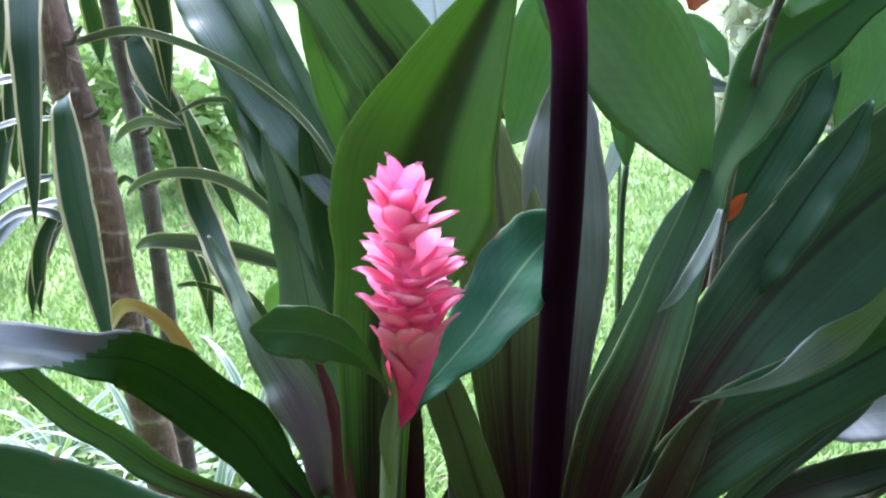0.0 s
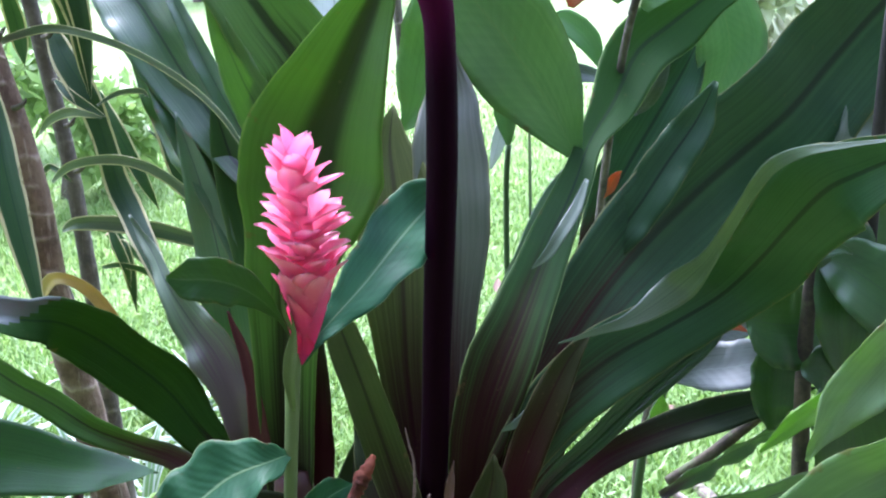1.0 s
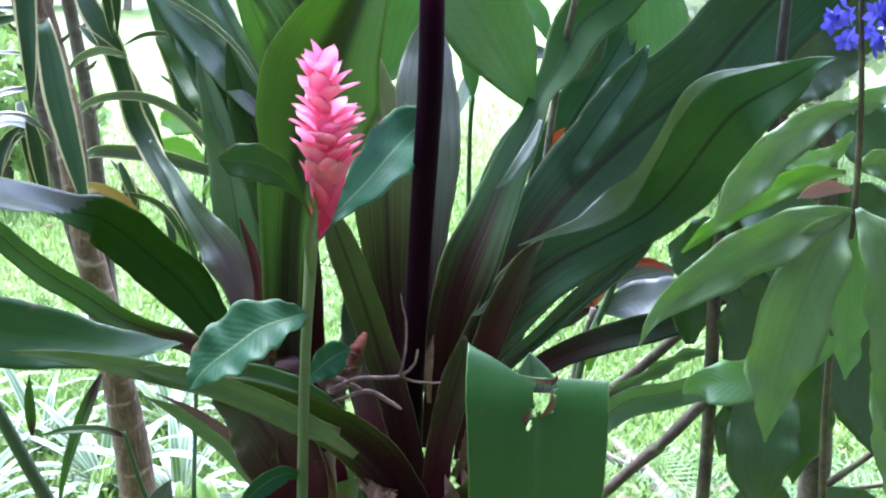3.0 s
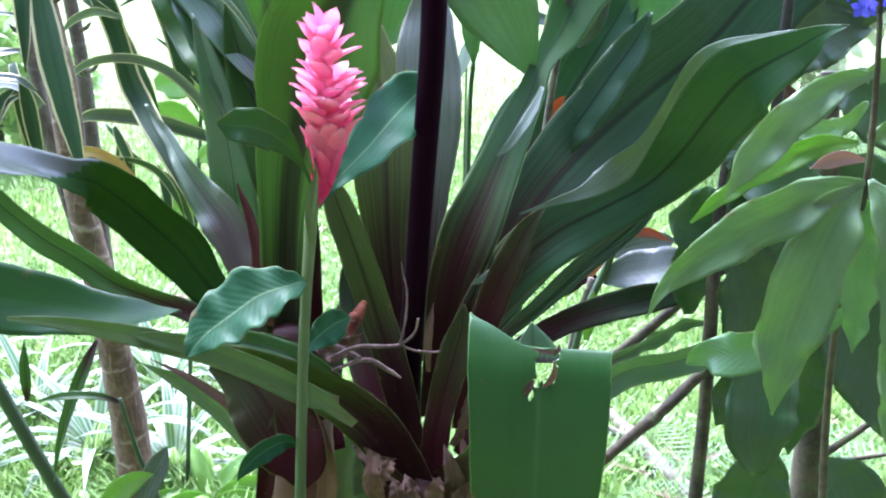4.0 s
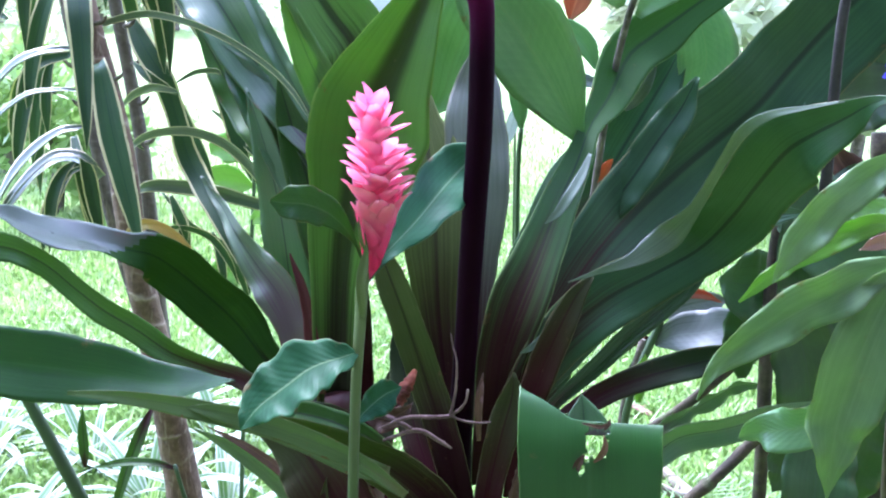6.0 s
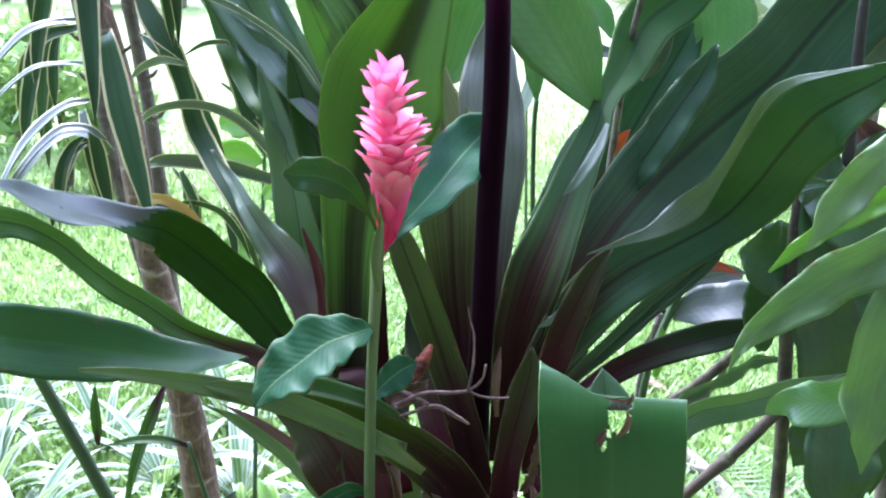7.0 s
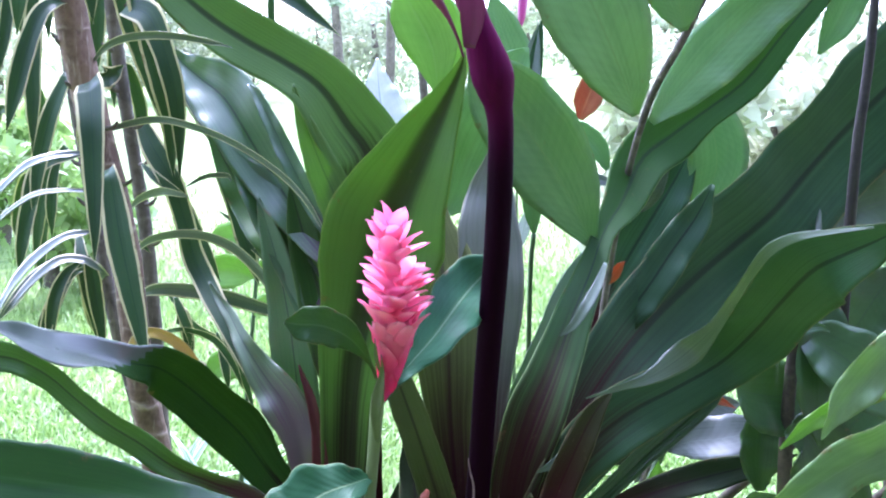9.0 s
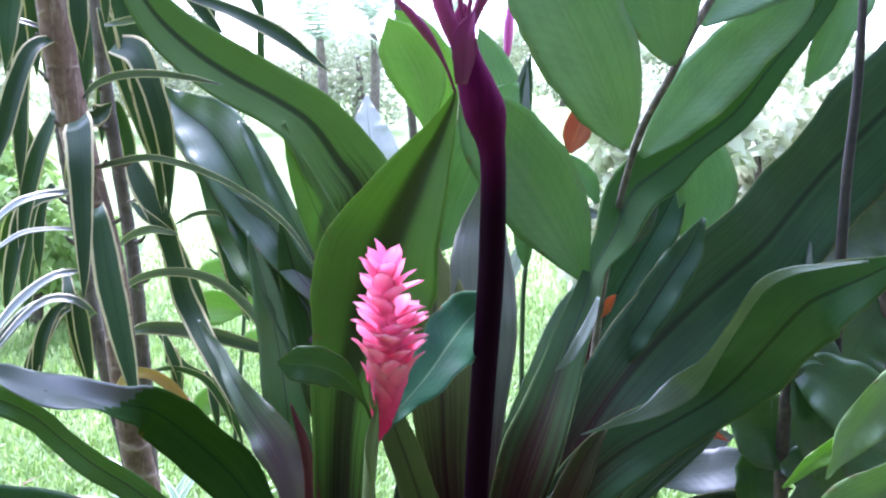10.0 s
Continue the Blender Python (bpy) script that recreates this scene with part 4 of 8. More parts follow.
leaf(crinum_b, CRINUM_GREY, [(0.0914, 0.86, 0.7673, 0.0224, 0), (0.0893, 0.88, 0.8327, 0.0267, 0), (0.0886, 0.9, 0.8985, 0.0352, 0), (0.0891, 0.92, 0.9504, 0.0489, 0), (0.0916, 0.94, 1.0063, 0.0654, 0), (0.0914, 0.96, 1.0593, 0.0793, 0), (0.0874, 0.98, 1.1041, 0.0828, 0), (0.0859, 1, 1.1466, 0.073, 0), (0.0887, 1.02, 1.1825, 0.0533, 0), (0.089, 1.03, 1.2184, 0.0161, 0), (0.0902, 1.03, 1.2385, 0.0015, 0)], fold=12, wave=0.002, along=34, across=12)
leaf(crinum_b, WHITE_SHEEN, [(0.1319, 1.15, 1.0741, 0.0038, 0), (0.1402, 1.15, 1.0999, 0.0164, 0), (0.1468, 1.15, 1.1236, 0.0179, 0), (0.1523, 1.15, 1.1439, 0.0027, 0)], fold=20, name='leaf')
leaf(crinum_b, CRINUM_DEEP, [(0.099, 0.8, 0.7199, 0.0362, 0), (0.1064, 0.805, 0.7993, 0.0461, 0), (0.115, 0.815, 0.8748, 0.0584, 0), (0.1344, 0.835, 0.9324, 0.0698, 0), (0.1574, 0.87, 0.9755, 0.0622, 0), (0.1778, 0.92, 1.0087, 0.0544, 0), (0.199, 0.98, 1.0371, 0.0478, 0), (0.226, 1.05, 1.0714, 0.0408, 0), (0.2488, 1.1, 1.1147, 0.033, 0), (0.2816, 1.15, 1.1529, 0.0622, 0), (0.3157, 1.2, 1.2085, 0.0813, 0), (0.3614, 1.23, 1.2405, 0.0829, 0), (0.4147, 1.25, 1.2772, 0.06, 0), (0.4814, 1.27, 1.3258, 0.0605, 0), (0.5331, 1.28, 1.3917, 0.053, 0), (0.582, 1.29, 1.4502, 0.0466, 0), (0.6228, 1.3, 1.5084, 0.042, 0), (0.6524, 1.3, 1.581, 0.0032, 0)], fold=14, along=54, across=12)
leaf(crinum_b, CRINUM_GLOSS, [(0.105, 0.9, 0.689, 0.0292, 0), (0.108, 0.95, 0.826, 0.0294, 0), (0.128, 1, 0.905, 0.0315, -20), (0.164, 1.05, 0.971, 0.0345, -25), (0.198, 1.1, 1.034, 0.0314, -20), (0.228, 1.14, 1.084, 0, 0)], fold=14)
leaf(crinum_b, CRINUM_SHADED, [(0.2463, 1, 0.9948, 0.0206, 0), (0.2679, 1, 1.0236, 0.0465, 0), (0.2948, 1.01, 1.0572, 0.0537, 0), (0.3274, 1.03, 1.1005, 0.0535, 0), (0.3608, 1.05, 1.1422, 0.0424, 0), (0.3831, 1.06, 1.1849, 0.006, 0)], fold=18, wave=0.003)
leaf(crinum_b, CRINUM_SHADED, [(0.1208, 0.82, 0.816, 0.0428, 0), (0.1488, 0.85, 0.8543, 0.0626, 0), (0.1902, 0.89, 0.9089, 0.0922, -10), (0.2433, 0.95, 0.9652, 0.1217, -15), (0.3075, 1.02, 1.0142, 0.1541, -18), (0.3717, 1.07, 1.0599, 0.1661, -18), (0.4273, 1.1, 1.0989, 0.1697, -18), (0.4837, 1.12, 1.1423, 0.1616, -18), (0.5386, 1.15, 1.1973, 0.1588, -18), (0.5886, 1.17, 1.2485, 0.1606, -18), (0.6416, 1.18, 1.3008, 0.1721, -15), (0.6938, 1.19, 1.3514, 0.1586, -10), (0.7457, 1.2, 1.4116, 0.1437, 0), (0.7874, 1.2, 1.5149, 0.0592, 0), (0.8211, 1.2, 1.5692, 0.003, 0)], fold=16, wave=0.004, along=50, across=12)
leaf(crinum_b, CRINUM_SHADED, [(0.1151, 0.8, 0.7874, 0.0286, 0), (0.1434, 0.805, 0.8426, 0.048, 0), (0.1853, 0.82, 0.8965, 0.0645, 0), (0.2399, 0.84, 0.9387, 0.076, 0), (0.3022, 0.865, 0.9645, 0.0692, 0), (0.3553, 0.88, 0.991, 0.0698, 0), (0.3796, 0.84, 1.0376, 0.0834, 0), (0.3883, 0.785, 1.0829, 0.0898, 0), (0.4003, 0.735, 1.1257, 0.0888, 0), (0.4122, 0.69, 1.1491, 0.0656, 0), (0.4286, 0.66, 1.1669, 0.0427, 0), (0.4402, 0.63, 1.1833, 0.0159, 0), (0.4541, 0.61, 1.1912, 0.0011, 0)], fold=14, wave=0.003, along=44, across=12)
leaf(crinum_b, PALE, [(0.1703, 0.9, 1.0161, 0.0015, 0), (0.1853, 0.905, 1.0282, 0.0103, 0), (0.2013, 0.92, 1.0481, 0.0134, 0), (0.2191, 0.95, 1.068, 0.0121, 0), (0.233, 0.98, 1.0916, 0.0046, 0)], fold=10, wave=0.001)
leaf(crinum_b, PALE, [(0.1361, 0.8, 0.884, 0.0014, 0), (0.1486, 0.8, 0.8907, 0.0081, 0), (0.1628, 0.81, 0.8979, 0.0105, 0), (0.1713, 0.82, 0.9096, 0.0047, 0)], fold=10, wave=0.001)
leaf(crinum_b, CRINUM_BROWN, [(0.1326, 0.775, 0.7164, 0.0314, 0), (0.1412, 0.785, 0.7939, 0.032, 0), (0.1551, 0.795, 0.8491, 0.0367, 0), (0.1762, 0.805, 0.9012, 0.0369, 0), (0.1995, 0.82, 0.9447, 0.0254, 0), (0.2213, 0.835, 0.9674, 0.0034, 0)], fold=18, wave=0.002, along=30, seed=3)
leaf(crinum_b, PALE, [(0.1919, 0.83, 0.9609, 0.0013, 0), (0.2271, 0.815, 0.9782, 0.0071, 0), (0.2585, 0.82, 0.9878, 0.0148, 0), (0.2878, 0.835, 1.0008, 0.0278, 0), (0.3096, 0.84, 1.0167, 0.0324, 0), (0.3264, 0.815, 1.0466, 0.0168, 0), (0.3369, 0.79, 1.0805, 0.0128, 0), (0.3413, 0.75, 1.1164, 0.0106, 0), (0.3506, 0.72, 1.1485, 0.012, 0), (0.3635, 0.68, 1.1677, 0.0089, 0), (0.3865, 0.65, 1.1773, 0.0042, 0), (0.4097, 0.62, 1.1855, 0.002, 0)], fold=4, wave=0.0015, along=46, label='pale curled leaf edge')
leaf(crinum_b, CRINUM_SHADED, [(0.26, 1.32, 0.901, 0.0185, 0), (0.293, 1.34, 0.972, 0.0556, 0), (0.33, 1.36, 1.035, 0.0854, 0), (0.372, 1.38, 1.102, 0.0892, 0), (0.414, 1.4, 1.169, 0.0651, 0), (0.448, 1.42, 1.232, 0, 0)], fold=18, wave=0.004)
leaf(crinum_b, GREYBLUE, [(0.323, 1.26, 1.124, 0.0069, 0), (0.333, 1.25, 1.141, 0.0256, -30), (0.345, 1.24, 1.163, 0.0304, -40), (0.354, 1.24, 1.191, 0.0252, -40), (0.361, 1.24, 1.224, 0, 0)], fold=25)
leaf(crinum_b, CRINUM_BROWN, [(0.0945, 0.742, 0.633, 0.0493, 0), (0.0956, 0.745, 0.664, 0.0435, 0), (0.0967, 0.752, 0.698, 0.0351, 0), (0.1011, 0.76, 0.7356, 0.034, 0), (0.1087, 0.768, 0.7699, 0.0369, 0), (0.1176, 0.776, 0.8047, 0.0396, 0), (0.1266, 0.785, 0.8364, 0.0311, 0), (0.1289, 0.79, 0.864, 0.0031, 0)], fold=22, wave=0.002, seed=8)
leaf(crinum_b, CRINUM_BROWN, [(0.0638, 0.735, 0.63, 0.0433, 0), (0.0556, 0.735, 0.6546, 0.0404, 0), (0.0317, 0.73, 0.692, 0.0302, 0), (0.0083, 0.728, 0.7176, 0.005, 0)], fold=26, wave=0.003, seed=9)
leaf(crinum_b, DRY, [(0.107, 0.7, 0.657, 0.0125, 0), (0.116, 0.69, 0.694, 0.0234, 0), (0.111, 0.69, 0.719, 0.0159, 0), (0.105, 0.7, 0.734, 0, 0)], fold=30, wave=0.004, name='dry_sheath')
leaf(crinum_b, DRY, [(0.04, 0.7, 0.651, 0.01, 0), (0.031, 0.69, 0.685, 0.0234, 0), (0.027, 0.69, 0.706, 0.0184, 0), (0.031, 0.7, 0.721, 0, 0)], fold=30, wave=0.004, name='dry_sheath')
leaf(crinum_b, DRY, [(0.128, 0.72, 0.638, 0.0128, 0), (0.137, 0.72, 0.674, 0.0178, 0), (0.131, 0.72, 0.709, 0.0139, 0), (0.124, 0.73, 0.735, 0, 0)], fold=30, wave=0.004, name='dry_sheath')
leaf(crinum_b, DRY, [(0.07, 0.7, 0.643, 0.0189, 0), (0.073, 0.69, 0.671, 0.0272, 0), (0.068, 0.69, 0.689, 0.0185, 0), (0.063, 0.7, 0.698, 0, 0)], fold=30, wave=0.004, name='dry_sheath')
leaf(crinum_b, DRY, [(0.092, 0.69, 0.645, 0.0187, 0), (0.094, 0.685, 0.673, 0.0284, 0), (0.098, 0.685, 0.692, 0.0184, 0), (0.101, 0.69, 0.7, 0, 0)], fold=30, wave=0.004, name='dry_sheath')
leaf(crinum_b, DRY, [(0.007, 0.73, 0.718, 0.0063, 0), (0.023, 0.72, 0.709, 0.0188, 0), (0.038, 0.71, 0.708, 0.0162, 0), (0.054, 0.71, 0.711, 0, 0)], fold=30, wave=0.004, name='dry_sheath')
leaf(crinum_b, DRY, [(0.088, 0.74, 0.802, 0.005, 0), (0.087, 0.74, 0.836, 0.0099, 0), (0.089, 0.745, 0.86, 0.0087, 0), (0.092, 0.75, 0.878, 0, 0)], fold=30, wave=0.004, name='dry_sheath')
leaf(crinum_a, CRINUM_BROWN, [(-0.108, 0.81, 0.58, 0.018, 0), (-0.102, 0.81, 0.634, 0.0247, 0), (-0.096, 0.81, 0.679, 0.0204, 0), (-0.092, 0.82, 0.719, 0, 0)], fold=28, wave=0.002, name='sheath')
leaf(crinum_a, CRINUM_BROWN, [(-0.0568, 0.795, 0.6266, 0.0058, 0), (-0.059, 0.798, 0.6566, 0.0691, 0), (-0.0749, 0.81, 0.6864, 0.0941, 0), (-0.0992, 0.825, 0.7202, 0.0947, 0), (-0.1288, 0.845, 0.7463, 0.0759, 0), (-0.175, 0.855, 0.7567, 0.0049, 0)], fold=20, wave=0.003, seed=21)
leaf(crinum_a, DRY, [(-0.033, 0.81, 0.579, 0.0278, 0), (-0.028, 0.81, 0.633, 0.0275, 0), (-0.032, 0.81, 0.679, 0.0177, 0), (-0.038, 0.82, 0.711, 0, 0)], fold=28, wave=0.002, name='sheath')
leaf(crinum_a, DRY, [(-0.121, 0.86, 0.631, 0.0071, 0), (-0.133, 0.86, 0.67, 0.0169, 0), (-0.148, 0.87, 0.696, 0.0141, 0), (-0.157, 0.87, 0.715, 0, 0)], fold=28, wave=0.002, name='sheath')
leaf(crinum_b, CRINUM_STRIPED, [(0.1358, 0.81, 0.7716, 0.0155, 0), (0.1558, 0.82, 0.8214, 0.0228, 0), (0.1962, 0.84, 0.8631, 0.0294, 0), (0.2421, 0.86, 0.9066, 0.0338, 0), (0.2916, 0.88, 0.9459, 0.0381, 0), (0.3413, 0.9, 0.9761, 0.0409, 0), (0.3922, 0.92, 1.0029, 0.0357, 0), (0.4451, 0.93, 1.0195, 0.0336, 0), (0.4846, 0.93, 1.0248, 0.0124, 0), (0.5006, 0.93, 1.0189, 0.0021, 0)], fold=24, along=36, across=12)
leaf(crinum_b, CRINUM_STRIPED, [(0.1615, 0.82, 0.7713, 0.012, 0), (0.1796, 0.83, 0.8102, 0.0169, 0), (0.2259, 0.85, 0.846, 0.0234, 0), (0.2721, 0.87, 0.8837, 0.0277, 0), (0.319, 0.89, 0.9177, 0.0305, 0), (0.3535, 0.9, 0.9458, 0.0239, 0), (0.3755, 0.91, 0.9704, 0.0021, 0)], fold=24, along=32, across=12)
leaf(crinum_b, CRINUM_PURPLE, [(0.132, 0.8, 0.668, 0.0272, 0), (0.187, 0.9, 0.736, 0.0362, 0), (0.248, 0.98, 0.76, 0.0344, -10), (0.316, 1.02, 0.774, 0.0408, 10), (0.396, 1.06, 0.781, 0.0468, 15), (0.488, 1.1, 0.788, 0.029, 0), (0.544, 1.12, 0.794, 0, 0)], fold=18, wave=0.003)
leaf(crinum_b, CRINUM_GLOSS, [(0.222, 0.82, 0.695, 0.0138, 0), (0.302, 0.88, 0.713, 0.0324, 0), (0.348, 0.9, 0.739, 0.0451, -20), (0.411, 0.92, 0.743, 0.0428, -20), (0.469, 0.94, 0.751, 0.0374, -10), (0.55, 0.96, 0.768, 0, 0)], fold=22)
leaf(crinum_b, CRINUM_GLOSS, [(0.345, 1.1, 0.653, 0.0127, 0), (0.399, 1.12, 0.677, 0.0291, -30), (0.454, 1.14, 0.7, 0.0311, -35), (0.499, 1.15, 0.718, 0.0208, -30), (0.551, 1.16, 0.711, 0, 0)], fold=22, wave=0.004)
leaf(crinum_b, CRINUM_WORN, [(-0.0078, 0.69, 0.7876, 0.0124, 0), (-0.0266, 0.688, 0.791, 0.0217, 0), (-0.0556, 0.685, 0.8037, 0.0261, 0), (-0.0955, 0.68, 0.8266, 0.0247, 0), (-0.1347, 0.67, 0.8462, 0.0226, 0), (-0.1716, 0.655, 0.8639, 0.023, 0), (-0.2072, 0.64, 0.8787, 0.0212, 0), (-0.24, 0.62, 0.8935, 0.0161, 0), (-0.2712, 0.6, 0.906, 0.0107, 0), (-0.3047, 0.59, 0.9119, 0.0039, 0)], fold=16, along=36, wave=0.0015)
leaf(crinum_b, CRINUM_OLIVE, [(0.0804, 0.74, 0.65, 0.048, 0), (0.0418, 0.735, 0.7207, 0.0575, 0), (0.0031, 0.73, 0.763, 0.0547, 0), (-0.039, 0.72, 0.793, 0.0425, 0), (-0.0814, 0.71, 0.8162, 0.0344, 0), (-0.1257, 0.7, 0.8356, 0.0224, 0), (-0.1692, 0.69, 0.8471, 0.0069, 0)], fold=18, along=32, wave=0.002)
leaf(crinum_b, CRINUM_FRESH, [(-0.185, 0.76, 0.864, 0, -50), (-0.231, 0.79, 0.847, 0.032, -40), (-0.281, 0.81, 0.84, 0.052, -24), (-0.348, 0.82, 0.846, 0.0731, -16), (-0.411, 0.82, 0.855, 0.0858, -14), (-0.469, 0.81, 0.866, 0.0835, -14), (-0.538, 0.8, 0.878, 0.076, -40), (-0.594, 0.79, 0.884, 0, -40)], fold=10, along=30, across=12, wave=0.002, label='broad drooping leaf blade')
leaf(crinum_b, CRINUM_WORN, [(0.01, 0.672, 0.77, 0.0095, 10), (-0.036, 0.668, 0.807, 0.0198, 8), (-0.092, 0.662, 0.837, 0.0241, 6), (-0.147, 0.655, 0.86, 0.0227, 0), (-0.183, 0.645, 0.873, 0.0156, 0), (-0.209, 0.64, 0.879, 0, 0)], fold=14, wave=0.001)
leaf(crinum_b, CRINUM, [(0.006, 0.76, 0.753, 0.0128, 0), (-0.025, 0.75, 0.792, 0.0227, -20), (-0.074, 0.745, 0.821, 0.0299, -25), (-0.122, 0.74, 0.835, 0.0247, -20), (-0.151, 0.735, 0.839, 0, 0)], fold=20, wave=0.002)
leaf(crinum_b, CRINUM_PURPLE, [(-0.023, 0.8, 0.72, 0.0267, 0), (-0.05, 0.82, 0.77, 0.0335, 0), (-0.087, 0.8, 0.806, 0.0288, -20), (-0.135, 0.78, 0.821, 0.0192, -20), (-0.164, 0.77, 0.828, 0, 0)], fold=15)
leaf(crinum_b, CRINUM_WORN, [(-0.062, 0.9, 0.56, 0.0179, 30), (-0.119, 0.9, 0.618, 0.0265, 30), (-0.171, 0.92, 0.669, 0.0295, 30), (-0.225, 0.94, 0.703, 0.0282, 30), (-0.286, 0.96, 0.722, 0, 30)], fold=26)
leaf(crinum_b, DRY, [(-0.087, 0.88, 0.628, 0.0145, 0), (-0.146, 0.9, 0.678, 0.016, 0), (-0.206, 0.92, 0.713, 0.0117, 0), (-0.267, 0.94, 0.735, 0, 0)], fold=24)
HOLES = ((-0.10, 0.31, 0.13, 0.07), (-0.2, 0.265, 0.1, 0.035), (-0.03, 0.35, 0.06, 0.03), (0.13, 0.41, 0.06, 0.018), (-0.19, 0.335, 0.05, 0.04), (0.05, 0.375, 0.05, 0.014))
eaten = lambda u, s: s < 0.105 + 0.12 * min(1.0, (1 - u) / 0.75) or any(((u - a) / c) ** 2 + ((s - b) / d) ** 2 < 1 + 0.9 * noise.noise(Vector((u * 14, s * 40, 0))) for a, b, c, d in HOLES)
leaf(crinum_b, CRINUM_FRESH, [(0.184, 0.58, 0.924, 0.1349, 0), (0.181, 0.556, 0.914, 0.1319, 0), (0.179, 0.54, 0.904, 0.1301, 0), (0.178, 0.525, 0.88, 0.128, 0), (0.178, 0.515, 0.841, 0.1241, 0), (0.177, 0.51, 0.777, 0.1148, 0), (0.177, 0.505, 0.699, 0.0879, 0), (0.177, 0.5, 0.63, 0.042, 0), (0.177, 0.5, 0.593, 0, 0)], fold=8, across=96, along=190, ragged=0.15, label='broad bent leaf with eaten holes', hole=eaten)
leaf(crinum_b, CRINUM, [(0.109, 0.74, 0.67, 0.0323, 0), (0.143, 0.69, 0.724, 0.0367, 0), (0.156, 0.63, 0.796, 0.0376, 0), (0.153, 0.58, 0.857, 0.0373, 0), (0.154, 0.565, 0.891, 0.026, 0), (0.162, 0.56, 0.907, 0, 0)], fold=14)
leaf(crinum_b, CRINUM_GLOSS, [(0.184, 0.6, 0.869, 0.0564, 0), (0.184, 0.605, 0.881, 0.0478, 0), (0.183, 0.61, 0.894, 0.025, 0), (0.182, 0.615, 0.905, 0, 0)], fold=30, name='leaf_flap')
leaf(crinum_b, DRY, [(0.167, 0.523, 0.862, 0.0015, 0), (0.166, 0.522, 0.869, 0.007, 0), (0.169, 0.522, 0.877, 0.008, 0), (0.174, 0.524, 0.883, 0.0015, 0)], fold=30, wave=0.001, name='withered_rim')
leaf(crinum_b, DRY, [(0.182, 0.522, 0.877, 0.002, 0), (0.188, 0.52, 0.885, 0.0065, 0), (0.191, 0.52, 0.893, 0.0059, 0), (0.19, 0.522, 0.902, 0.001, 0)], fold=30, wave=0.001, name='withered_rim')
leaf(crinum_b, DRY, [(0.171, 0.53, 0.91, 0.001, 0), (0.181, 0.527, 0.909, 0.0035, 0), (0.188, 0.527, 0.908, 0.004, 0), (0.197, 0.53, 0.911, 0.001, 0)], fold=30, wave=0.001, name='withered_rim')
leaf(crinum_b, DRY, [(0.19, 0.524, 0.906, 0.0015, 0), (0.194, 0.524, 0.912, 0.004, 0), (0.195, 0.526, 0.916, 0.001, 0)], fold=30, wave=0.001, name='withered_rim')

# ---- broad-leaved ginger behind the lily ----
broad = thing("broad_leaved_plant", "tall ginger plant with broad mid-green oval leaves", "plant", (0.271, 1.1, 0.0))
tube(broad, BARK_DARK, [(0.266, 1.3, 0.748, 0.0063), (0.287, 1.25, 1.068, 0.0056), (0.3, 1.12, 1.27, 0.005), (0.332, 1.05, 1.372, 0.0052), (0.368, 1.05, 1.447, 0.0055), (0.409, 1.05, 1.513, 0.0051), (0.451, 1.05, 1.578, 0.0036)], name='cane')
tube(broad, PETIOLE, [(0.164, 1.1, 0.599, 0.0043), (0.156, 1.1, 0.778, 0.0037), (0.151, 1.1, 0.921, 0.0036), (0.15, 1.1, 1.057, 0.0035), (0.153, 1.1, 1.111, 0.0035)], name='stem')
tube(broad, BARK_DARK, [(0.004, 1.5, 1.106, 0.007), (-0.008, 1.5, 1.304, 0.0074), (-0.025, 1.5, 1.431, 0.0073), (-0.038, 1.5, 1.537, 0.0068), (-0.048, 1.5, 1.613, 0.0063)], name='cane')
leaf(broad, BROAD, [(0.235, 1.09, 1.093, 0.0108, 0), (0.189, 1.07, 1.177, 0.102, 0), (0.144, 1.05, 1.242, 0.1244, 0), (0.099, 1.03, 1.299, 0.1002, 0), (0.074, 1.02, 1.336, 0.0431, 0), (0.057, 1.02, 1.364, 0, 0)], fold=8, wave=0.002, across=10)
leaf(broad, BROAD, [(0.274, 1.04, 1.274, 0.0103, 0), (0.252, 1.02, 1.322, 0.0828, 0), (0.215, 1, 1.393, 0.1304, 0), (0.173, 0.99, 1.468, 0.1321, 0), (0.133, 0.98, 1.54, 0.096, 0), (0.098, 0.98, 1.607, 0, 0)], fold=8, wave=0.002, across=10)
leaf(broad, BROAD, [(0.331, 1.04, 1.381, 0.0102, 0), (0.318, 1.03, 1.424, 0.0793, 0), (0.301, 1.02, 1.487, 0.1139, 0), (0.278, 1.02, 1.549, 0.1062, 0), (0.252, 1.02, 1.618, 0, 0)], fold=8, wave=0.002, across=10)
leaf(broad, BROAD, [(0.3107, 1.12, 1.2632, 0.011, 0), (0.3525, 1.13, 1.3092, 0.0615, 0), (0.4022, 1.14, 1.3634, 0.0878, 0), (0.4605, 1.15, 1.4221, 0.0802, 0), (0.5154, 1.16, 1.4693, 0.0672, 0), (0.5576, 1.17, 1.5262, 0.014, 0)], fold=8, wave=0.002, across=10)
leaf(broad, BROAD, [(0.381, 1.1, 1.438, 0.0106, 0), (0.439, 1.12, 1.486, 0.0768, 0), (0.529, 1.14, 1.543, 0.0933, 0), (0.621, 1.16, 1.601, 0, 0)], fold=8)
leaf(broad, BROAD, [(0.176, 1.3, 1.254, 0.0088, 0), (0.14, 1.3, 1.333, 0.0612, 0), (0.113, 1.3, 1.402, 0.0523, 0), (0.095, 1.3, 1.453, 0, 0)], fold=8)
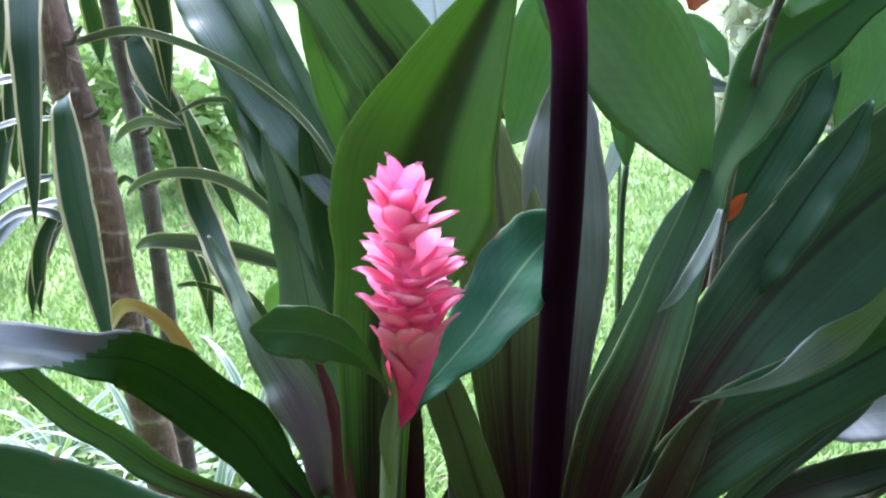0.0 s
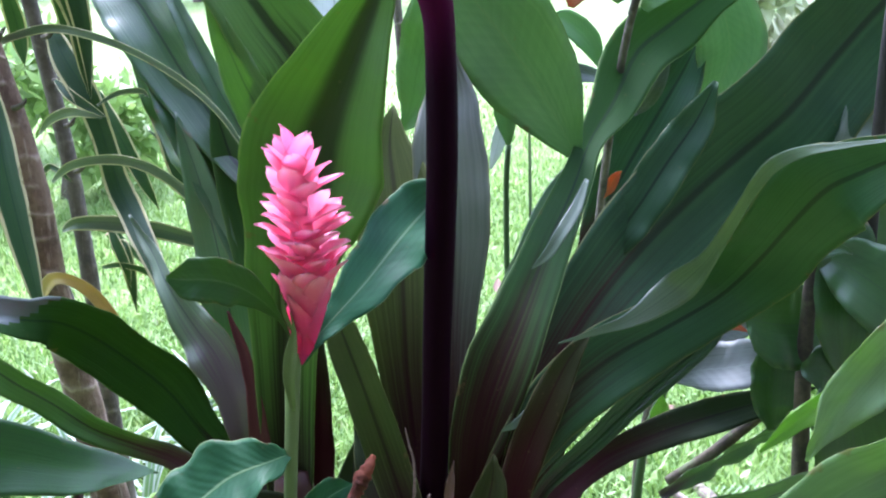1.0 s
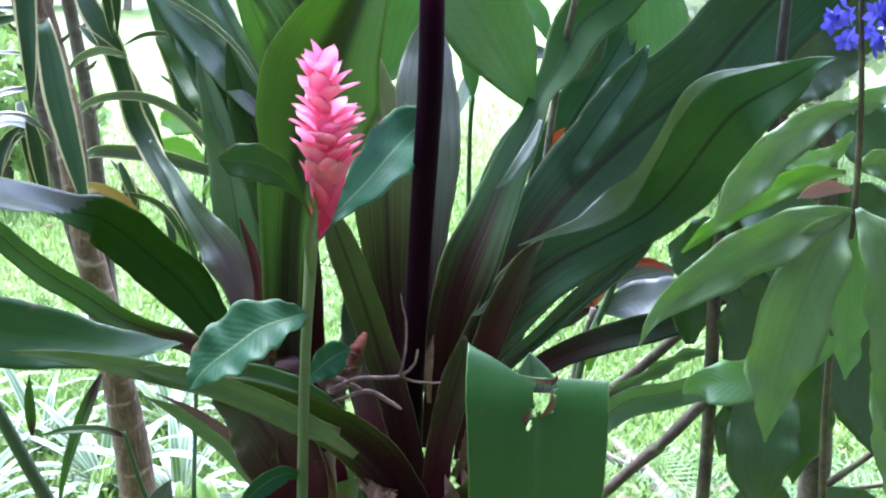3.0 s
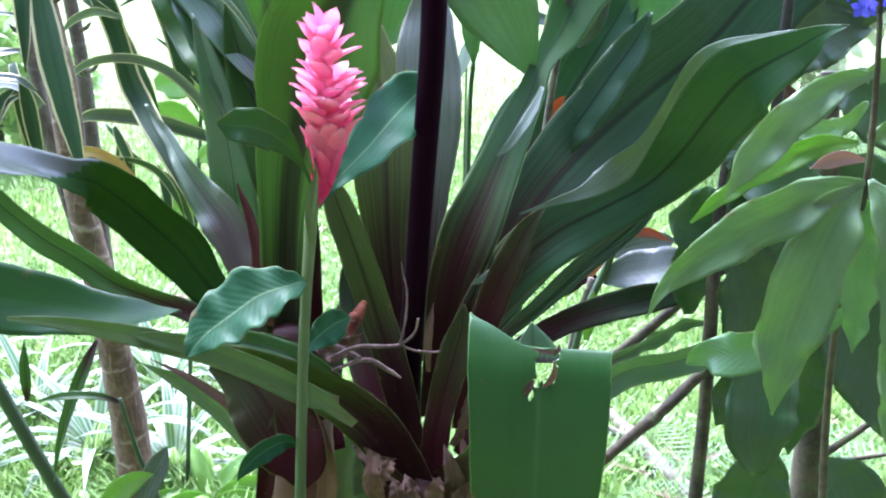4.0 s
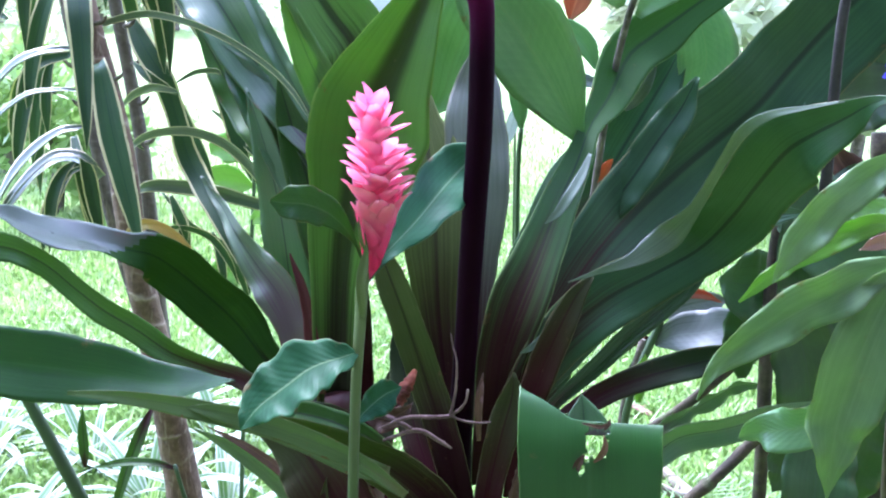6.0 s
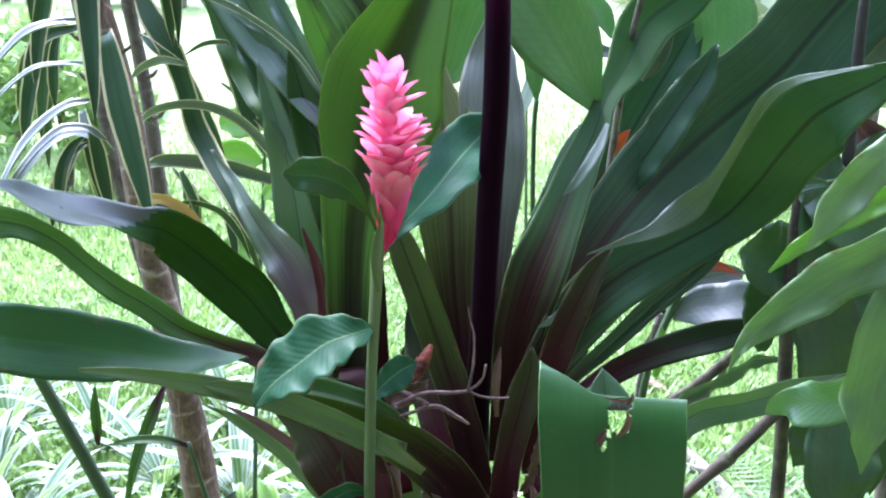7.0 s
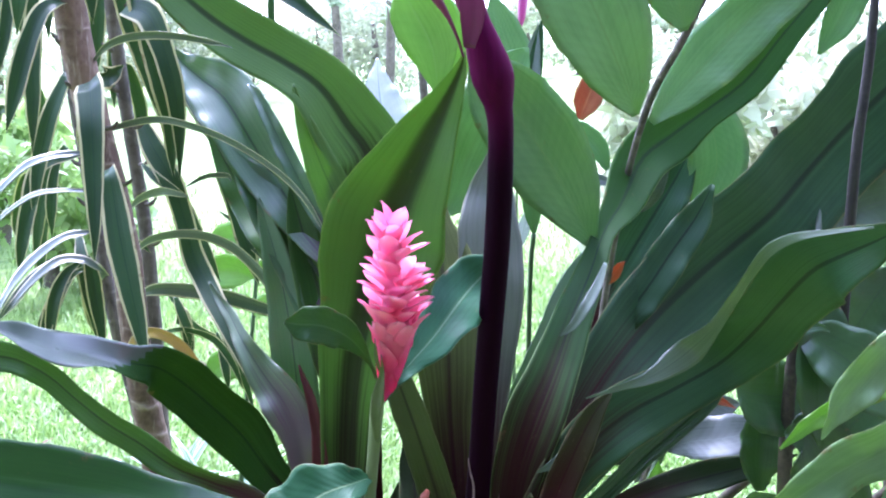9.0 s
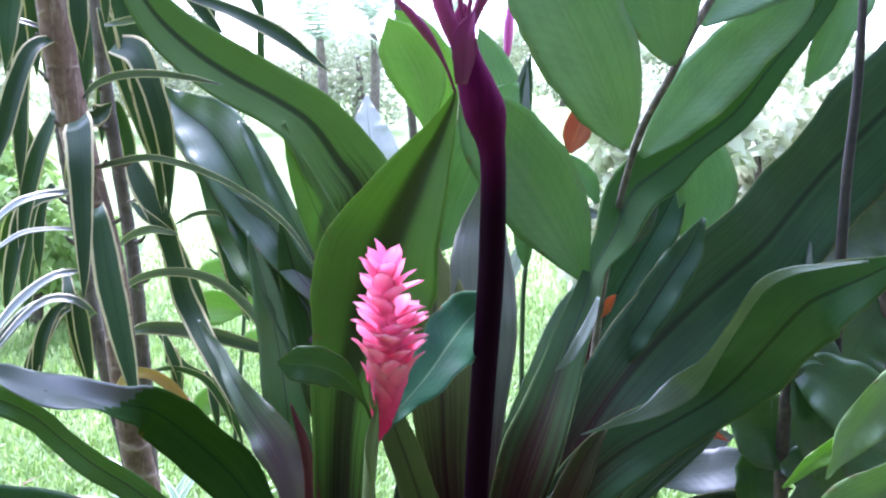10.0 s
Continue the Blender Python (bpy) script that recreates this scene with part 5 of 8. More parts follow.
leaf(broad, LIME, [(0.018, 1.3, 1.297, 0.0088, 0), (0.008, 1.3, 1.366, 0.0785, 0), (-0.023, 1.3, 1.426, 0.0782, 0), (-0.044, 1.3, 1.465, 0, 0)], fold=8)
leaf(broad, LIME, [(0.054, 1.35, 1.306, 0.009, 0), (0.035, 1.35, 1.377, 0.072, 0), (-0.002, 1.35, 1.448, 0.0537, 0), (-0.038, 1.35, 1.483, 0, 0)], fold=8)
leaf(broad, BROAD, [(0.0228, 1.16, 1.1207, 0.0023, 0), (0.0444, 1.15, 1.1557, 0.0528, 0), (0.0576, 1.14, 1.2007, 0.0762, 0), (0.0751, 1.12, 1.2467, 0.0883, 0), (0.097, 1.11, 1.2948, 0.0825, 0), (0.1186, 1.1, 1.3333, 0.0575, 0), (0.1382, 1.1, 1.3603, 0.0032, 0)], fold=10, wave=0.002, across=10)
leaf(broad, BROAD, [(0.153, 1.1, 1.111, 0.0062, 0), (0.15, 1.1, 1.141, 0.0277, 0), (0.146, 1.1, 1.178, 0.0305, 0), (0.139, 1.1, 1.222, 0, 0)], fold=30)
leaf(broad, BROAD, [(0.283, 1.3, 1.185, 0.0088, 0), (0.265, 1.3, 1.22, 0.0353, 0), (0.234, 1.3, 1.246, 0.0317, 0), (0.216, 1.3, 1.25, 0, 0)], fold=20)
leaf(broad, GREYBLUE, [(0.328, 1.5, 1.148, 0.01, 0), (0.277, 1.5, 1.158, 0.0299, 0), (0.217, 1.5, 1.172, 0.0259, 0), (0.187, 1.5, 1.177, 0, 0)], fold=20)
leaf(broad, BROAD, [(0.411, 1.4, 1.262, 0.0094, 0), (0.458, 1.4, 1.262, 0.0843, 0), (0.479, 1.4, 1.197, 0.1034, 0), (0.462, 1.4, 1.13, 0.0566, 0), (0.444, 1.4, 1.092, 0, 0)], fold=10)
leaf(broad, REDLEAF, [(0.251, 1.4, 1.26, 0.0094, 0), (0.26, 1.4, 1.288, 0.0467, 0), (0.273, 1.4, 1.326, 0.0419, 0), (0.277, 1.4, 1.363, 0, 0)], fold=20, label='reddish young leaf')
leaf(broad, CRINUM_SHADED, [(0.1514, 1.2, 1.308, 0.0306, 0), (0.1573, 1.2, 1.3456, 0.0234, 0), (0.1617, 1.2, 1.3797, 0.0126, 0), (0.1645, 1.2, 1.4048, 0.0018, 0)], fold=24, wave=0.002)
leaf(broad, ORANGE, [(0.284, 1.26, 1.012, 0.004, 0), (0.292, 1.26, 1.026, 0.018, 0), (0.301, 1.26, 1.040, 0.013, 0), (0.309, 1.26, 1.049, 0, 0)], fold=20, label='orange leaf')
leaf(broad, REDLEAF, [(0.404, 1.25, 0.832, 0.009, 0), (0.426, 1.25, 0.835, 0.0162, 0), (0.458, 1.25, 0.834, 0.0162, 0), (0.491, 1.25, 0.82, 0, 0)], fold=20, label='red leaf')
leaf(broad, WHITE_SHEEN, [(-0.061, 1.25, 1.2246, 0.0974, 0), (-0.0645, 1.25, 1.2628, 0.083, 0), (-0.0694, 1.26, 1.2973, 0.0568, 0), (-0.0726, 1.27, 1.3245, 0.0268, 0), (-0.0741, 1.28, 1.3495, 0.0018, 0)], fold=16, wave=0.003)
leaf(broad, GREYBLUE, [(0.138, 1.2, 1.192, 0.0248, 0), (0.145, 1.2, 1.266, 0.0411, 0), (0.152, 1.2, 1.348, 0.0278, 0), (0.16, 1.2, 1.401, 0, 0)], fold=30)

# ---- dark croton low on the lawn side ----
croton = thing("croton_shrub", "croton shrub with dark glossy grey-green leaves and red tints", "shrub", (0.450, 1.3, 0.0))
tube(croton, PETIOLE, [(0.332, 1.25, 0.317, 0.0069), (0.346, 1.25, 0.631, 0.0065), (0.393, 1.25, 0.787, 0.0063), (0.408, 1.25, 0.843, 0.0054)], name='stem')
tube(croton, BARK_DARK, [(0.351, 1.3, 0.288, 0.006), (0.347, 1.3, 0.591, 0.0058), (0.377, 1.3, 0.743, 0.0056)], name='stem')
leaf(croton, GREYBLUE, [(0.386, 1.25, 0.752, 0.0091, 0), (0.419, 1.24, 0.769, 0.0598, 22), (0.458, 1.23, 0.777, 0.0756, 26), (0.499, 1.22, 0.79, 0.059, 22), (0.53, 1.22, 0.799, 0, 0)], fold=14, wave=0.003, waves=2)
leaf(croton, GREYBLUE, [(0.414, 1.35, 0.768, 0.0097, 0), (0.452, 1.35, 0.783, 0.0386, 0), (0.5, 1.35, 0.793, 0.0385, 0), (0.529, 1.35, 0.798, 0, 0)], fold=14)
leaf(croton, REDLEAF, [(0.416, 1.32, 0.796, 0.0076, 0), (0.394, 1.32, 0.766, 0.0152, 0), (0.372, 1.32, 0.737, 0.0133, 0), (0.358, 1.32, 0.717, 0, 0)], fold=20)
leaf(croton, CRINUM_PURPLE, [(0.391, 1.32, 0.737, 0.0076, 0), (0.362, 1.32, 0.737, 0.0286, 0), (0.334, 1.32, 0.717, 0.0287, 0), (0.311, 1.32, 0.696, 0, 0)], fold=20)
leaf(croton, GREYBLUE, [(0.4, 1.3, 0.762, 0.0075, 0), (0.378, 1.3, 0.723, 0.0113, 0), (0.361, 1.3, 0.693, 0.0114, 0), (0.343, 1.3, 0.673, 0, 0)], fold=20)
leaf(croton, LIME, [(0.358, 1.22, 0.662, 0.0091, 0), (0.361, 1.22, 0.696, 0.0272, 0), (0.364, 1.22, 0.72, 0.0307, 0), (0.366, 1.22, 0.744, 0, 0)], fold=30)
far_ginger = thing("red_ginger", "distant ginger shoot with a closed crimson flower spike", "plant", (0.276, 3, 0.0))
tube(far_ginger, SCAPE_PINK, [(0.267, 3, 1.515, 0.0046), (0.27, 3, 1.551, 0.0127), (0.273, 3, 1.623, 0.0163), (0.277, 3, 1.694, 0.009), (0.28, 3, 1.747, 0.0018)], name='flower_spike')
tube(far_ginger, GREENSTEM, [(0.278, 3, 0.133, 0.0056), (0.268, 3, 1.079, 0.0046), (0.267, 3, 1.506, 0.0046)], name='stem')
lime_plant = thing("lime_plant", "clump of bright lime-green broad leaves on the lawn", "plant", (-0.423, 1.9, 0.0))
tube(lime_plant, PETIOLE, [(-0.44, 1.9, 0.037, 0.0054), (-0.413, 1.9, 0.467, 0.0052), (-0.393, 1.9, 0.707, 0.005), (-0.379, 1.9, 0.86, 0.0043), (-0.37, 1.9, 1.008, 0.0037)], name='stem')
leaf(lime_plant, LIME, [(-0.372, 1.9, 0.972, 0.0073, 0), (-0.404, 1.88, 0.986, 0.063, 0), (-0.442, 1.86, 0.984, 0.0624, 0), (-0.458, 1.85, 0.976, 0, 0)], fold=12)
leaf(lime_plant, LIME, [(-0.38, 1.9, 0.898, 0.0074, 0), (-0.42, 1.88, 0.911, 0.0708, 0), (-0.464, 1.86, 0.914, 0.0654, 0), (-0.483, 1.85, 0.915, 0, 0)], fold=12)
leaf(lime_plant, LIME, [(-0.388, 1.9, 0.816, 0.0075, 0), (-0.355, 1.88, 0.839, 0.0492, 0), (-0.315, 1.86, 0.845, 0.0439, 0), (-0.277, 1.85, 0.833, 0, 0)], fold=12)
leaf(lime_plant, LIME, [(-0.397, 1.9, 0.694, 0.0076, 0), (-0.417, 1.88, 0.712, 0.07, 0), (-0.456, 1.87, 0.699, 0.0623, 0), (-0.471, 1.86, 0.672, 0, 0)], fold=12)
leaf(lime_plant, LIME, [(-0.377, 1.9, 0.91, 0.0074, 0), (-0.345, 1.88, 0.932, 0.0414, 0), (-0.312, 1.86, 0.935, 0.0362, 0), (-0.28, 1.85, 0.921, 0, 0)], fold=12)
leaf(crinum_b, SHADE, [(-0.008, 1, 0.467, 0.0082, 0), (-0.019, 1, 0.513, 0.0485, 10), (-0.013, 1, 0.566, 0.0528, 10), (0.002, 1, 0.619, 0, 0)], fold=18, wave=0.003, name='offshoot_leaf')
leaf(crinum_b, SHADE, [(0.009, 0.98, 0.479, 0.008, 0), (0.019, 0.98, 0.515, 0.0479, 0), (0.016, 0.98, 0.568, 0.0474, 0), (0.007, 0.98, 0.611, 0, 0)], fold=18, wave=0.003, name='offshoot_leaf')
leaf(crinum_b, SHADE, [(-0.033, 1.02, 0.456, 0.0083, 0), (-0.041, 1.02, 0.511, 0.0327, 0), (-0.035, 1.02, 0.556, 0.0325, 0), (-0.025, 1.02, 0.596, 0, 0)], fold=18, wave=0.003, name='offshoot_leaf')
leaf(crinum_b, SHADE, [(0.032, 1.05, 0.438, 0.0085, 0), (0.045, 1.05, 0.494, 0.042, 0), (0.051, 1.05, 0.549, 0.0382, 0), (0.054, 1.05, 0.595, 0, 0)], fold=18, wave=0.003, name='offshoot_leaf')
leaf(crinum_b, DRY, [(0.082, 0.68, 0.655, 0.0148, 0), (0.077, 0.675, 0.675, 0.0244, 20), (0.072, 0.675, 0.691, 0.0146, 20), (0.066, 0.68, 0.697, 0, 0)], fold=34, wave=0.006, waves=6, name='dry_sheath', frill=0.08)
leaf(crinum_b, DRY, [(0.055, 0.685, 0.649, 0.0186, 0), (0.058, 0.68, 0.669, 0.027, 0), (0.055, 0.68, 0.689, 0.0207, 0), (0.05, 0.69, 0.699, 0, 0)], fold=34, wave=0.006, waves=6, name='dry_sheath', frill=0.08)
leaf(crinum_b, DRY, [(0.107, 0.69, 0.645, 0.0137, 0), (0.112, 0.685, 0.664, 0.0247, -20), (0.12, 0.685, 0.681, 0.0185, -20), (0.13, 0.69, 0.692, 0, 0)], fold=34, wave=0.006, waves=6, name='dry_sheath', frill=0.08)
leaf(crinum_b, DRY, [(0.115, 0.715, 0.725, 0.0087, 0), (0.123, 0.71, 0.747, 0.0136, -20), (0.128, 0.71, 0.772, 0.0111, -20), (0.132, 0.715, 0.791, 0, 0)], fold=34, wave=0.006, waves=6, name='dry_sheath', frill=0.08)
leaf(crinum_b, DRY, [(0.048, 0.7, 0.713, 0.0123, 0), (0.039, 0.69, 0.703, 0.0208, 20), (0.028, 0.69, 0.692, 0.0135, 20), (0.017, 0.69, 0.69, 0, 0)], fold=34, wave=0.006, waves=6, name='dry_sheath', frill=0.08)
leaf(crinum_b, CRINUM_PURPLE, [(0.07, 0.8, 0.653, 0.0313, 0), (0.032, 0.84, 0.717, 0.0415, 0), (0.009, 0.88, 0.775, 0.0436, 0), (-0.005, 0.92, 0.836, 0.0343, 0), (-0.014, 0.95, 0.887, 0, 0)], fold=22, wave=0.002, seed=11)
leaf(crinum_b, CRINUM_OLIVE, [(0.047, 0.84, 0.625, 0.0282, 0), (0.019, 0.9, 0.658, 0.041, 0), (0.035, 0.95, 0.708, 0.0451, 0), (0.042, 0.98, 0.769, 0.0304, 0), (0.045, 1, 0.818, 0, 0)], fold=22, wave=0.003, seed=12)
leaf(crinum_b, CRINUM_PURPLE, [(-0.024, 0.9, 0.626, 0.0295, 0), (-0.039, 0.93, 0.684, 0.0401, 0), (-0.033, 0.96, 0.744, 0.0375, 0), (-0.024, 0.98, 0.801, 0, 0)], fold=22, seed=13)
leaf(crinum_a, CRINUM_GLOSS, [(-0.097, 0.9, 0.737, 0.0359, 0), (-0.13, 0.92, 0.836, 0.047, 0), (-0.145, 0.93, 0.921, 0.0578, 0), (-0.156, 0.94, 1.005, 0.0544, 0), (-0.171, 0.95, 1.08, 0.04, 0), (-0.189, 0.96, 1.14, 0.0206, 0), (-0.201, 0.97, 1.173, 0, 0)], fold=20, wave=0.003, seed=17)
# Separate blade standing for the lit half of the keeled leaf.
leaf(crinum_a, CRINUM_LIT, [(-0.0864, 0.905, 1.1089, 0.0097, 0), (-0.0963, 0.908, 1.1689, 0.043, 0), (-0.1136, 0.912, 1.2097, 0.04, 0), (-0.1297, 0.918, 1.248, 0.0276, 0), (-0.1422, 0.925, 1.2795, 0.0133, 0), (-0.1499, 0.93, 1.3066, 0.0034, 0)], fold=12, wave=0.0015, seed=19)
leaf(crinum_b, CRINUM_SHADED, [(0.151, 0.93, 0.659, 0.0301, 0), (0.193, 0.99, 0.781, 0.0475, 0), (0.231, 1.05, 0.88, 0.0627, 0), (0.268, 1.1, 0.954, 0.0656, 0), (0.311, 1.13, 1.01, 0.0485, 0), (0.363, 1.16, 1.059, 0, 0)], fold=18, wave=0.004, seed=29)

# ---- pink ginger ----
ginger = thing("red_ginger", "flowering ginger with a pink cone of bracts on a green stem", "plant", (-0.048, 0.66, 0.0))
tube(ginger, GREENSTEM, [(-0.058, 0.64, 0.237, 0.0066), (-0.05, 0.645, 0.539, 0.0058), (-0.046, 0.65, 0.687, 0.0056), (-0.043, 0.655, 0.8, 0.0055), (-0.04, 0.66, 0.884, 0.0054), (-0.035, 0.665, 0.96, 0.0059), (-0.032, 0.668, 1.005, 0.0066), (-0.027, 0.67, 1.019, 0.0055)], name='stem')
leaf(ginger, GINGER_OLIVE, [(-0.033, 0.672, 1.0249, 0.0032, 0), (-0.0398, 0.668, 1.042, 0.0045, 0), (-0.0508, 0.655, 1.0625, 0.0171, 0), (-0.0657, 0.645, 1.0768, 0.0318, 0), (-0.0835, 0.635, 1.0854, 0.0356, 0), (-0.1012, 0.63, 1.0873, 0.0302, 0), (-0.1143, 0.625, 1.09, 0.0033, 0)], fold=12, wave=0.002, across=10, along=36, frill=0.03)
leaf(ginger, GINGER, [(-0.0283, 0.68, 1.0002, 0.0057, 0), (-0.0152, 0.69, 1.0199, 0.0159, 0), (0.0016, 0.708, 1.0357, 0.0298, 0), (0.0216, 0.74, 1.0524, 0.049, 0), (0.0413, 0.785, 1.0705, 0.0622, 0), (0.0612, 0.83, 1.0865, 0.0674, 0), (0.0803, 0.845, 1.1027, 0.0469, 0), (0.094, 0.85, 1.1094, 0.0085, 0)], fold=14, wave=0.003, waves=3.5, across=10, along=44, frill=0.045)
leaf(ginger, GINGER_RIBBED, [(-0.037, 0.66, 0.931, 0.0045, 0), (-0.051, 0.65, 0.929, 0.0322, -25), (-0.081, 0.64, 0.921, 0.066, -30), (-0.107, 0.63, 0.904, 0.0678, -30), (-0.131, 0.62, 0.887, 0.0467, -25), (-0.148, 0.61, 0.867, 0, -20)], fold=12, wave=0.0034, waves=4, across=12, along=44, frill=0.065)
leaf(ginger, GINGER, [(-0.042, 0.665, 0.852, 0.0046, 0), (-0.032, 0.68, 0.86, 0.0244, -15), (-0.014, 0.7, 0.87, 0.0367, -15), (0.004, 0.72, 0.872, 0, 0)], fold=16, wave=0.002)
leaf(ginger, GINGER, [(-0.047, 0.66, 0.752, 0.0035, 0), (-0.062, 0.65, 0.76, 0.0186, 10), (-0.081, 0.64, 0.754, 0.023, 10), (-0.097, 0.635, 0.741, 0.0161, 10), (-0.107, 0.63, 0.726, 0, 10)], fold=16, wave=0.002)
leaf(ginger, GREENSTEM, [(-0.032, 0.66, 0.967, 0.0044, 0), (-0.033, 0.655, 0.997, 0.0109, 0), (-0.03, 0.655, 1.019, 0.012, 0), (-0.027, 0.655, 1.038, 0.0043, 0), (-0.028, 0.65, 1.054, 0, 0)], fold=30, name='sheath')
leaf(ginger, GREENSTEM, [(-0.029, 0.66, 1.035, 0.0027, 0), (-0.032, 0.655, 1.047, 0.0038, 0), (-0.033, 0.65, 1.059, 0.0032, 0), (-0.034, 0.65, 1.07, 0, 0)], fold=20, name='sheath')
flower_cone(ginger)

# ---- variegated dracaenas ----
dracaena_a = thing("dracaena", "dracaena with a ringed grey-brown trunk and cream-edged drooping leaves", "plant", (-0.303, 0.98, 0.0), "dracaenas")
tube(dracaena_a, BARK, [(-0.279, 0.98, 0.044, 0.0302), (-0.291, 0.98, 0.39, 0.0276), (-0.303, 0.98, 0.544, 0.0252), (-0.312, 0.98, 0.646, 0.0231), (-0.324, 0.975, 0.747, 0.0207), (-0.338, 0.97, 0.858, 0.0191), (-0.35, 0.965, 0.942, 0.0172), (-0.364, 0.96, 1.111, 0.018), (-0.391, 0.955, 1.249, 0.0185), (-0.409, 0.95, 1.347, 0.0188), (-0.419, 0.945, 1.443, 0.019), (-0.423, 0.94, 1.521, 0.019), (-0.427, 0.94, 1.598, 0.018)], name='trunk', sides=16, along=70, ridge=0.03, wobble=0.05)
dracaena_b = thing("dracaena", "slender dark dracaena trunk with long cream-edged leaves", "plant", (-0.366, 1.12, 0.0), "dracaenas")
tube(dracaena_b, BARK_DARK, [(-0.326, 1.12, 0.194, 0.0155), (-0.349, 1.12, 0.449, 0.014), (-0.353, 1.12, 0.573, 0.0129), (-0.362, 1.12, 0.701, 0.0117), (-0.37, 1.12, 0.839, 0.011), (-0.373, 1.12, 0.931, 0.0104), (-0.382, 1.12, 1.084, 0.0098), (-0.395, 1.12, 1.194, 0.0094), (-0.409, 1.12, 1.295, 0.0092), (-0.42, 1.12, 1.402, 0.0096), (-0.428, 1.12, 1.515, 0.0095), (-0.434, 1.12, 1.604, 0.0091)], name='trunk', along=60, ridge=0.06)
dracaena_c = thing("dracaena", "thin dark dracaena trunk standing behind the thicker one", "plant", (-0.460, 1.2, 0.0), "dracaenas")
tube(dracaena_c, BARK_DARK, [(-0.347, 1.2, 0.3, 0.0132), (-0.375, 1.2, 0.496, 0.0123), (-0.399, 1.2, 0.652, 0.0115), (-0.422, 1.2, 0.799, 0.0108), (-0.456, 1.2, 0.953, 0.0104), (-0.474, 1.2, 1.071, 0.01), (-0.491, 1.2, 1.187, 0.0098), (-0.506, 1.2, 1.302, 0.0098), (-0.519, 1.2, 1.43, 0.0093), (-0.529, 1.2, 1.573, 0.0088)], name='trunk', along=60, ridge=0.06)
leaf(dracaena_a, DRACAENA, [(-0.3782, 0.9, 1.305, 0.032, 0), (-0.3674, 0.87, 1.2973, 0.0351, 0), (-0.3637, 0.86, 1.2889, 0.0349, 0), (-0.3563, 0.84, 1.2601, 0.0313, 0), (-0.3508, 0.825, 1.2181, 0.026, 0), (-0.3459, 0.81, 1.1768, 0.0196, 0), (-0.3432, 0.8, 1.1415, 0.011, 0), (-0.3433, 0.795, 1.1151, 0.0012, 0)], fold=14, along=34, across=10)
leaf(dracaena_a, DRACAENA, [(-0.359, 0.9, 1.2056, 0.0176, 0), (-0.3517, 0.88, 1.1994, 0.0206, 0), (-0.345, 0.87, 1.177, 0.0279, 0), (-0.333, 0.85, 1.1347, 0.034, 0), (-0.3176, 0.83, 1.0872, 0.0298, 0), (-0.3047, 0.815, 1.0461, 0.0213, 0), (-0.2955, 0.805, 1.0131, 0.0104, 0), (-0.2909, 0.8, 0.9945, 0.0013, 0)], fold=14, along=34, across=10)
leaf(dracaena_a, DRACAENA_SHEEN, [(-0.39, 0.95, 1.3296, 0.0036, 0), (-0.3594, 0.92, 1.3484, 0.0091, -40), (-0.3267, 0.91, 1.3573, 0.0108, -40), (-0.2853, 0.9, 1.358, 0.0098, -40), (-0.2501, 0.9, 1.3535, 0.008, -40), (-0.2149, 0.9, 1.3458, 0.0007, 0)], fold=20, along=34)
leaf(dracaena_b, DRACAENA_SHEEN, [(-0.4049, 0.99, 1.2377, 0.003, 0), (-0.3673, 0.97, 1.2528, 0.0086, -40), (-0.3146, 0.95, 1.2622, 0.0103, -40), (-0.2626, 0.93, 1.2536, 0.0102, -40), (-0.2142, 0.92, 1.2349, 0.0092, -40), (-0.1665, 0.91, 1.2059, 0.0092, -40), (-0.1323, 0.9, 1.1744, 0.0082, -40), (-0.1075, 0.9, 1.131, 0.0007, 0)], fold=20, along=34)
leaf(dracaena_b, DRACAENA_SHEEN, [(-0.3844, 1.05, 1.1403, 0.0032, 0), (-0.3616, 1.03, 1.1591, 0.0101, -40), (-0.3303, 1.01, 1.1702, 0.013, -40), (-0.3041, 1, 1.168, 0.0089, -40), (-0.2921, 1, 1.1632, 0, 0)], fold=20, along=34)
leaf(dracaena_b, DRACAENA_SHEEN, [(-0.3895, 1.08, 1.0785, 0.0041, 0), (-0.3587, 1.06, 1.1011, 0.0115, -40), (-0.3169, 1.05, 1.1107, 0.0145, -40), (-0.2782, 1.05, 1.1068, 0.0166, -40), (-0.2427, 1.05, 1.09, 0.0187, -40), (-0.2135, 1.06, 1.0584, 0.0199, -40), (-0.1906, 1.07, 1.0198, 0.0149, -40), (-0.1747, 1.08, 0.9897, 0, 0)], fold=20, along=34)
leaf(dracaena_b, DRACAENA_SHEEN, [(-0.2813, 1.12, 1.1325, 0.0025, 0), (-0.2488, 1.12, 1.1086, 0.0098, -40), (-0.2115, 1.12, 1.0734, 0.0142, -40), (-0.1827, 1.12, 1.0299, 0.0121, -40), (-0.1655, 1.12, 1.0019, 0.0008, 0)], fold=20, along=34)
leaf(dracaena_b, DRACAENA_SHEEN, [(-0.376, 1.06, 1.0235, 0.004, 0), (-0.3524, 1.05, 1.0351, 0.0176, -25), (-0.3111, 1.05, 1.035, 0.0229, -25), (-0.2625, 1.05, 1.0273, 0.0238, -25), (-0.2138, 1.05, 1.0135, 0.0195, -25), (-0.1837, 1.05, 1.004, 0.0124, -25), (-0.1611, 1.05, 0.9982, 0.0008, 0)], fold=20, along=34)
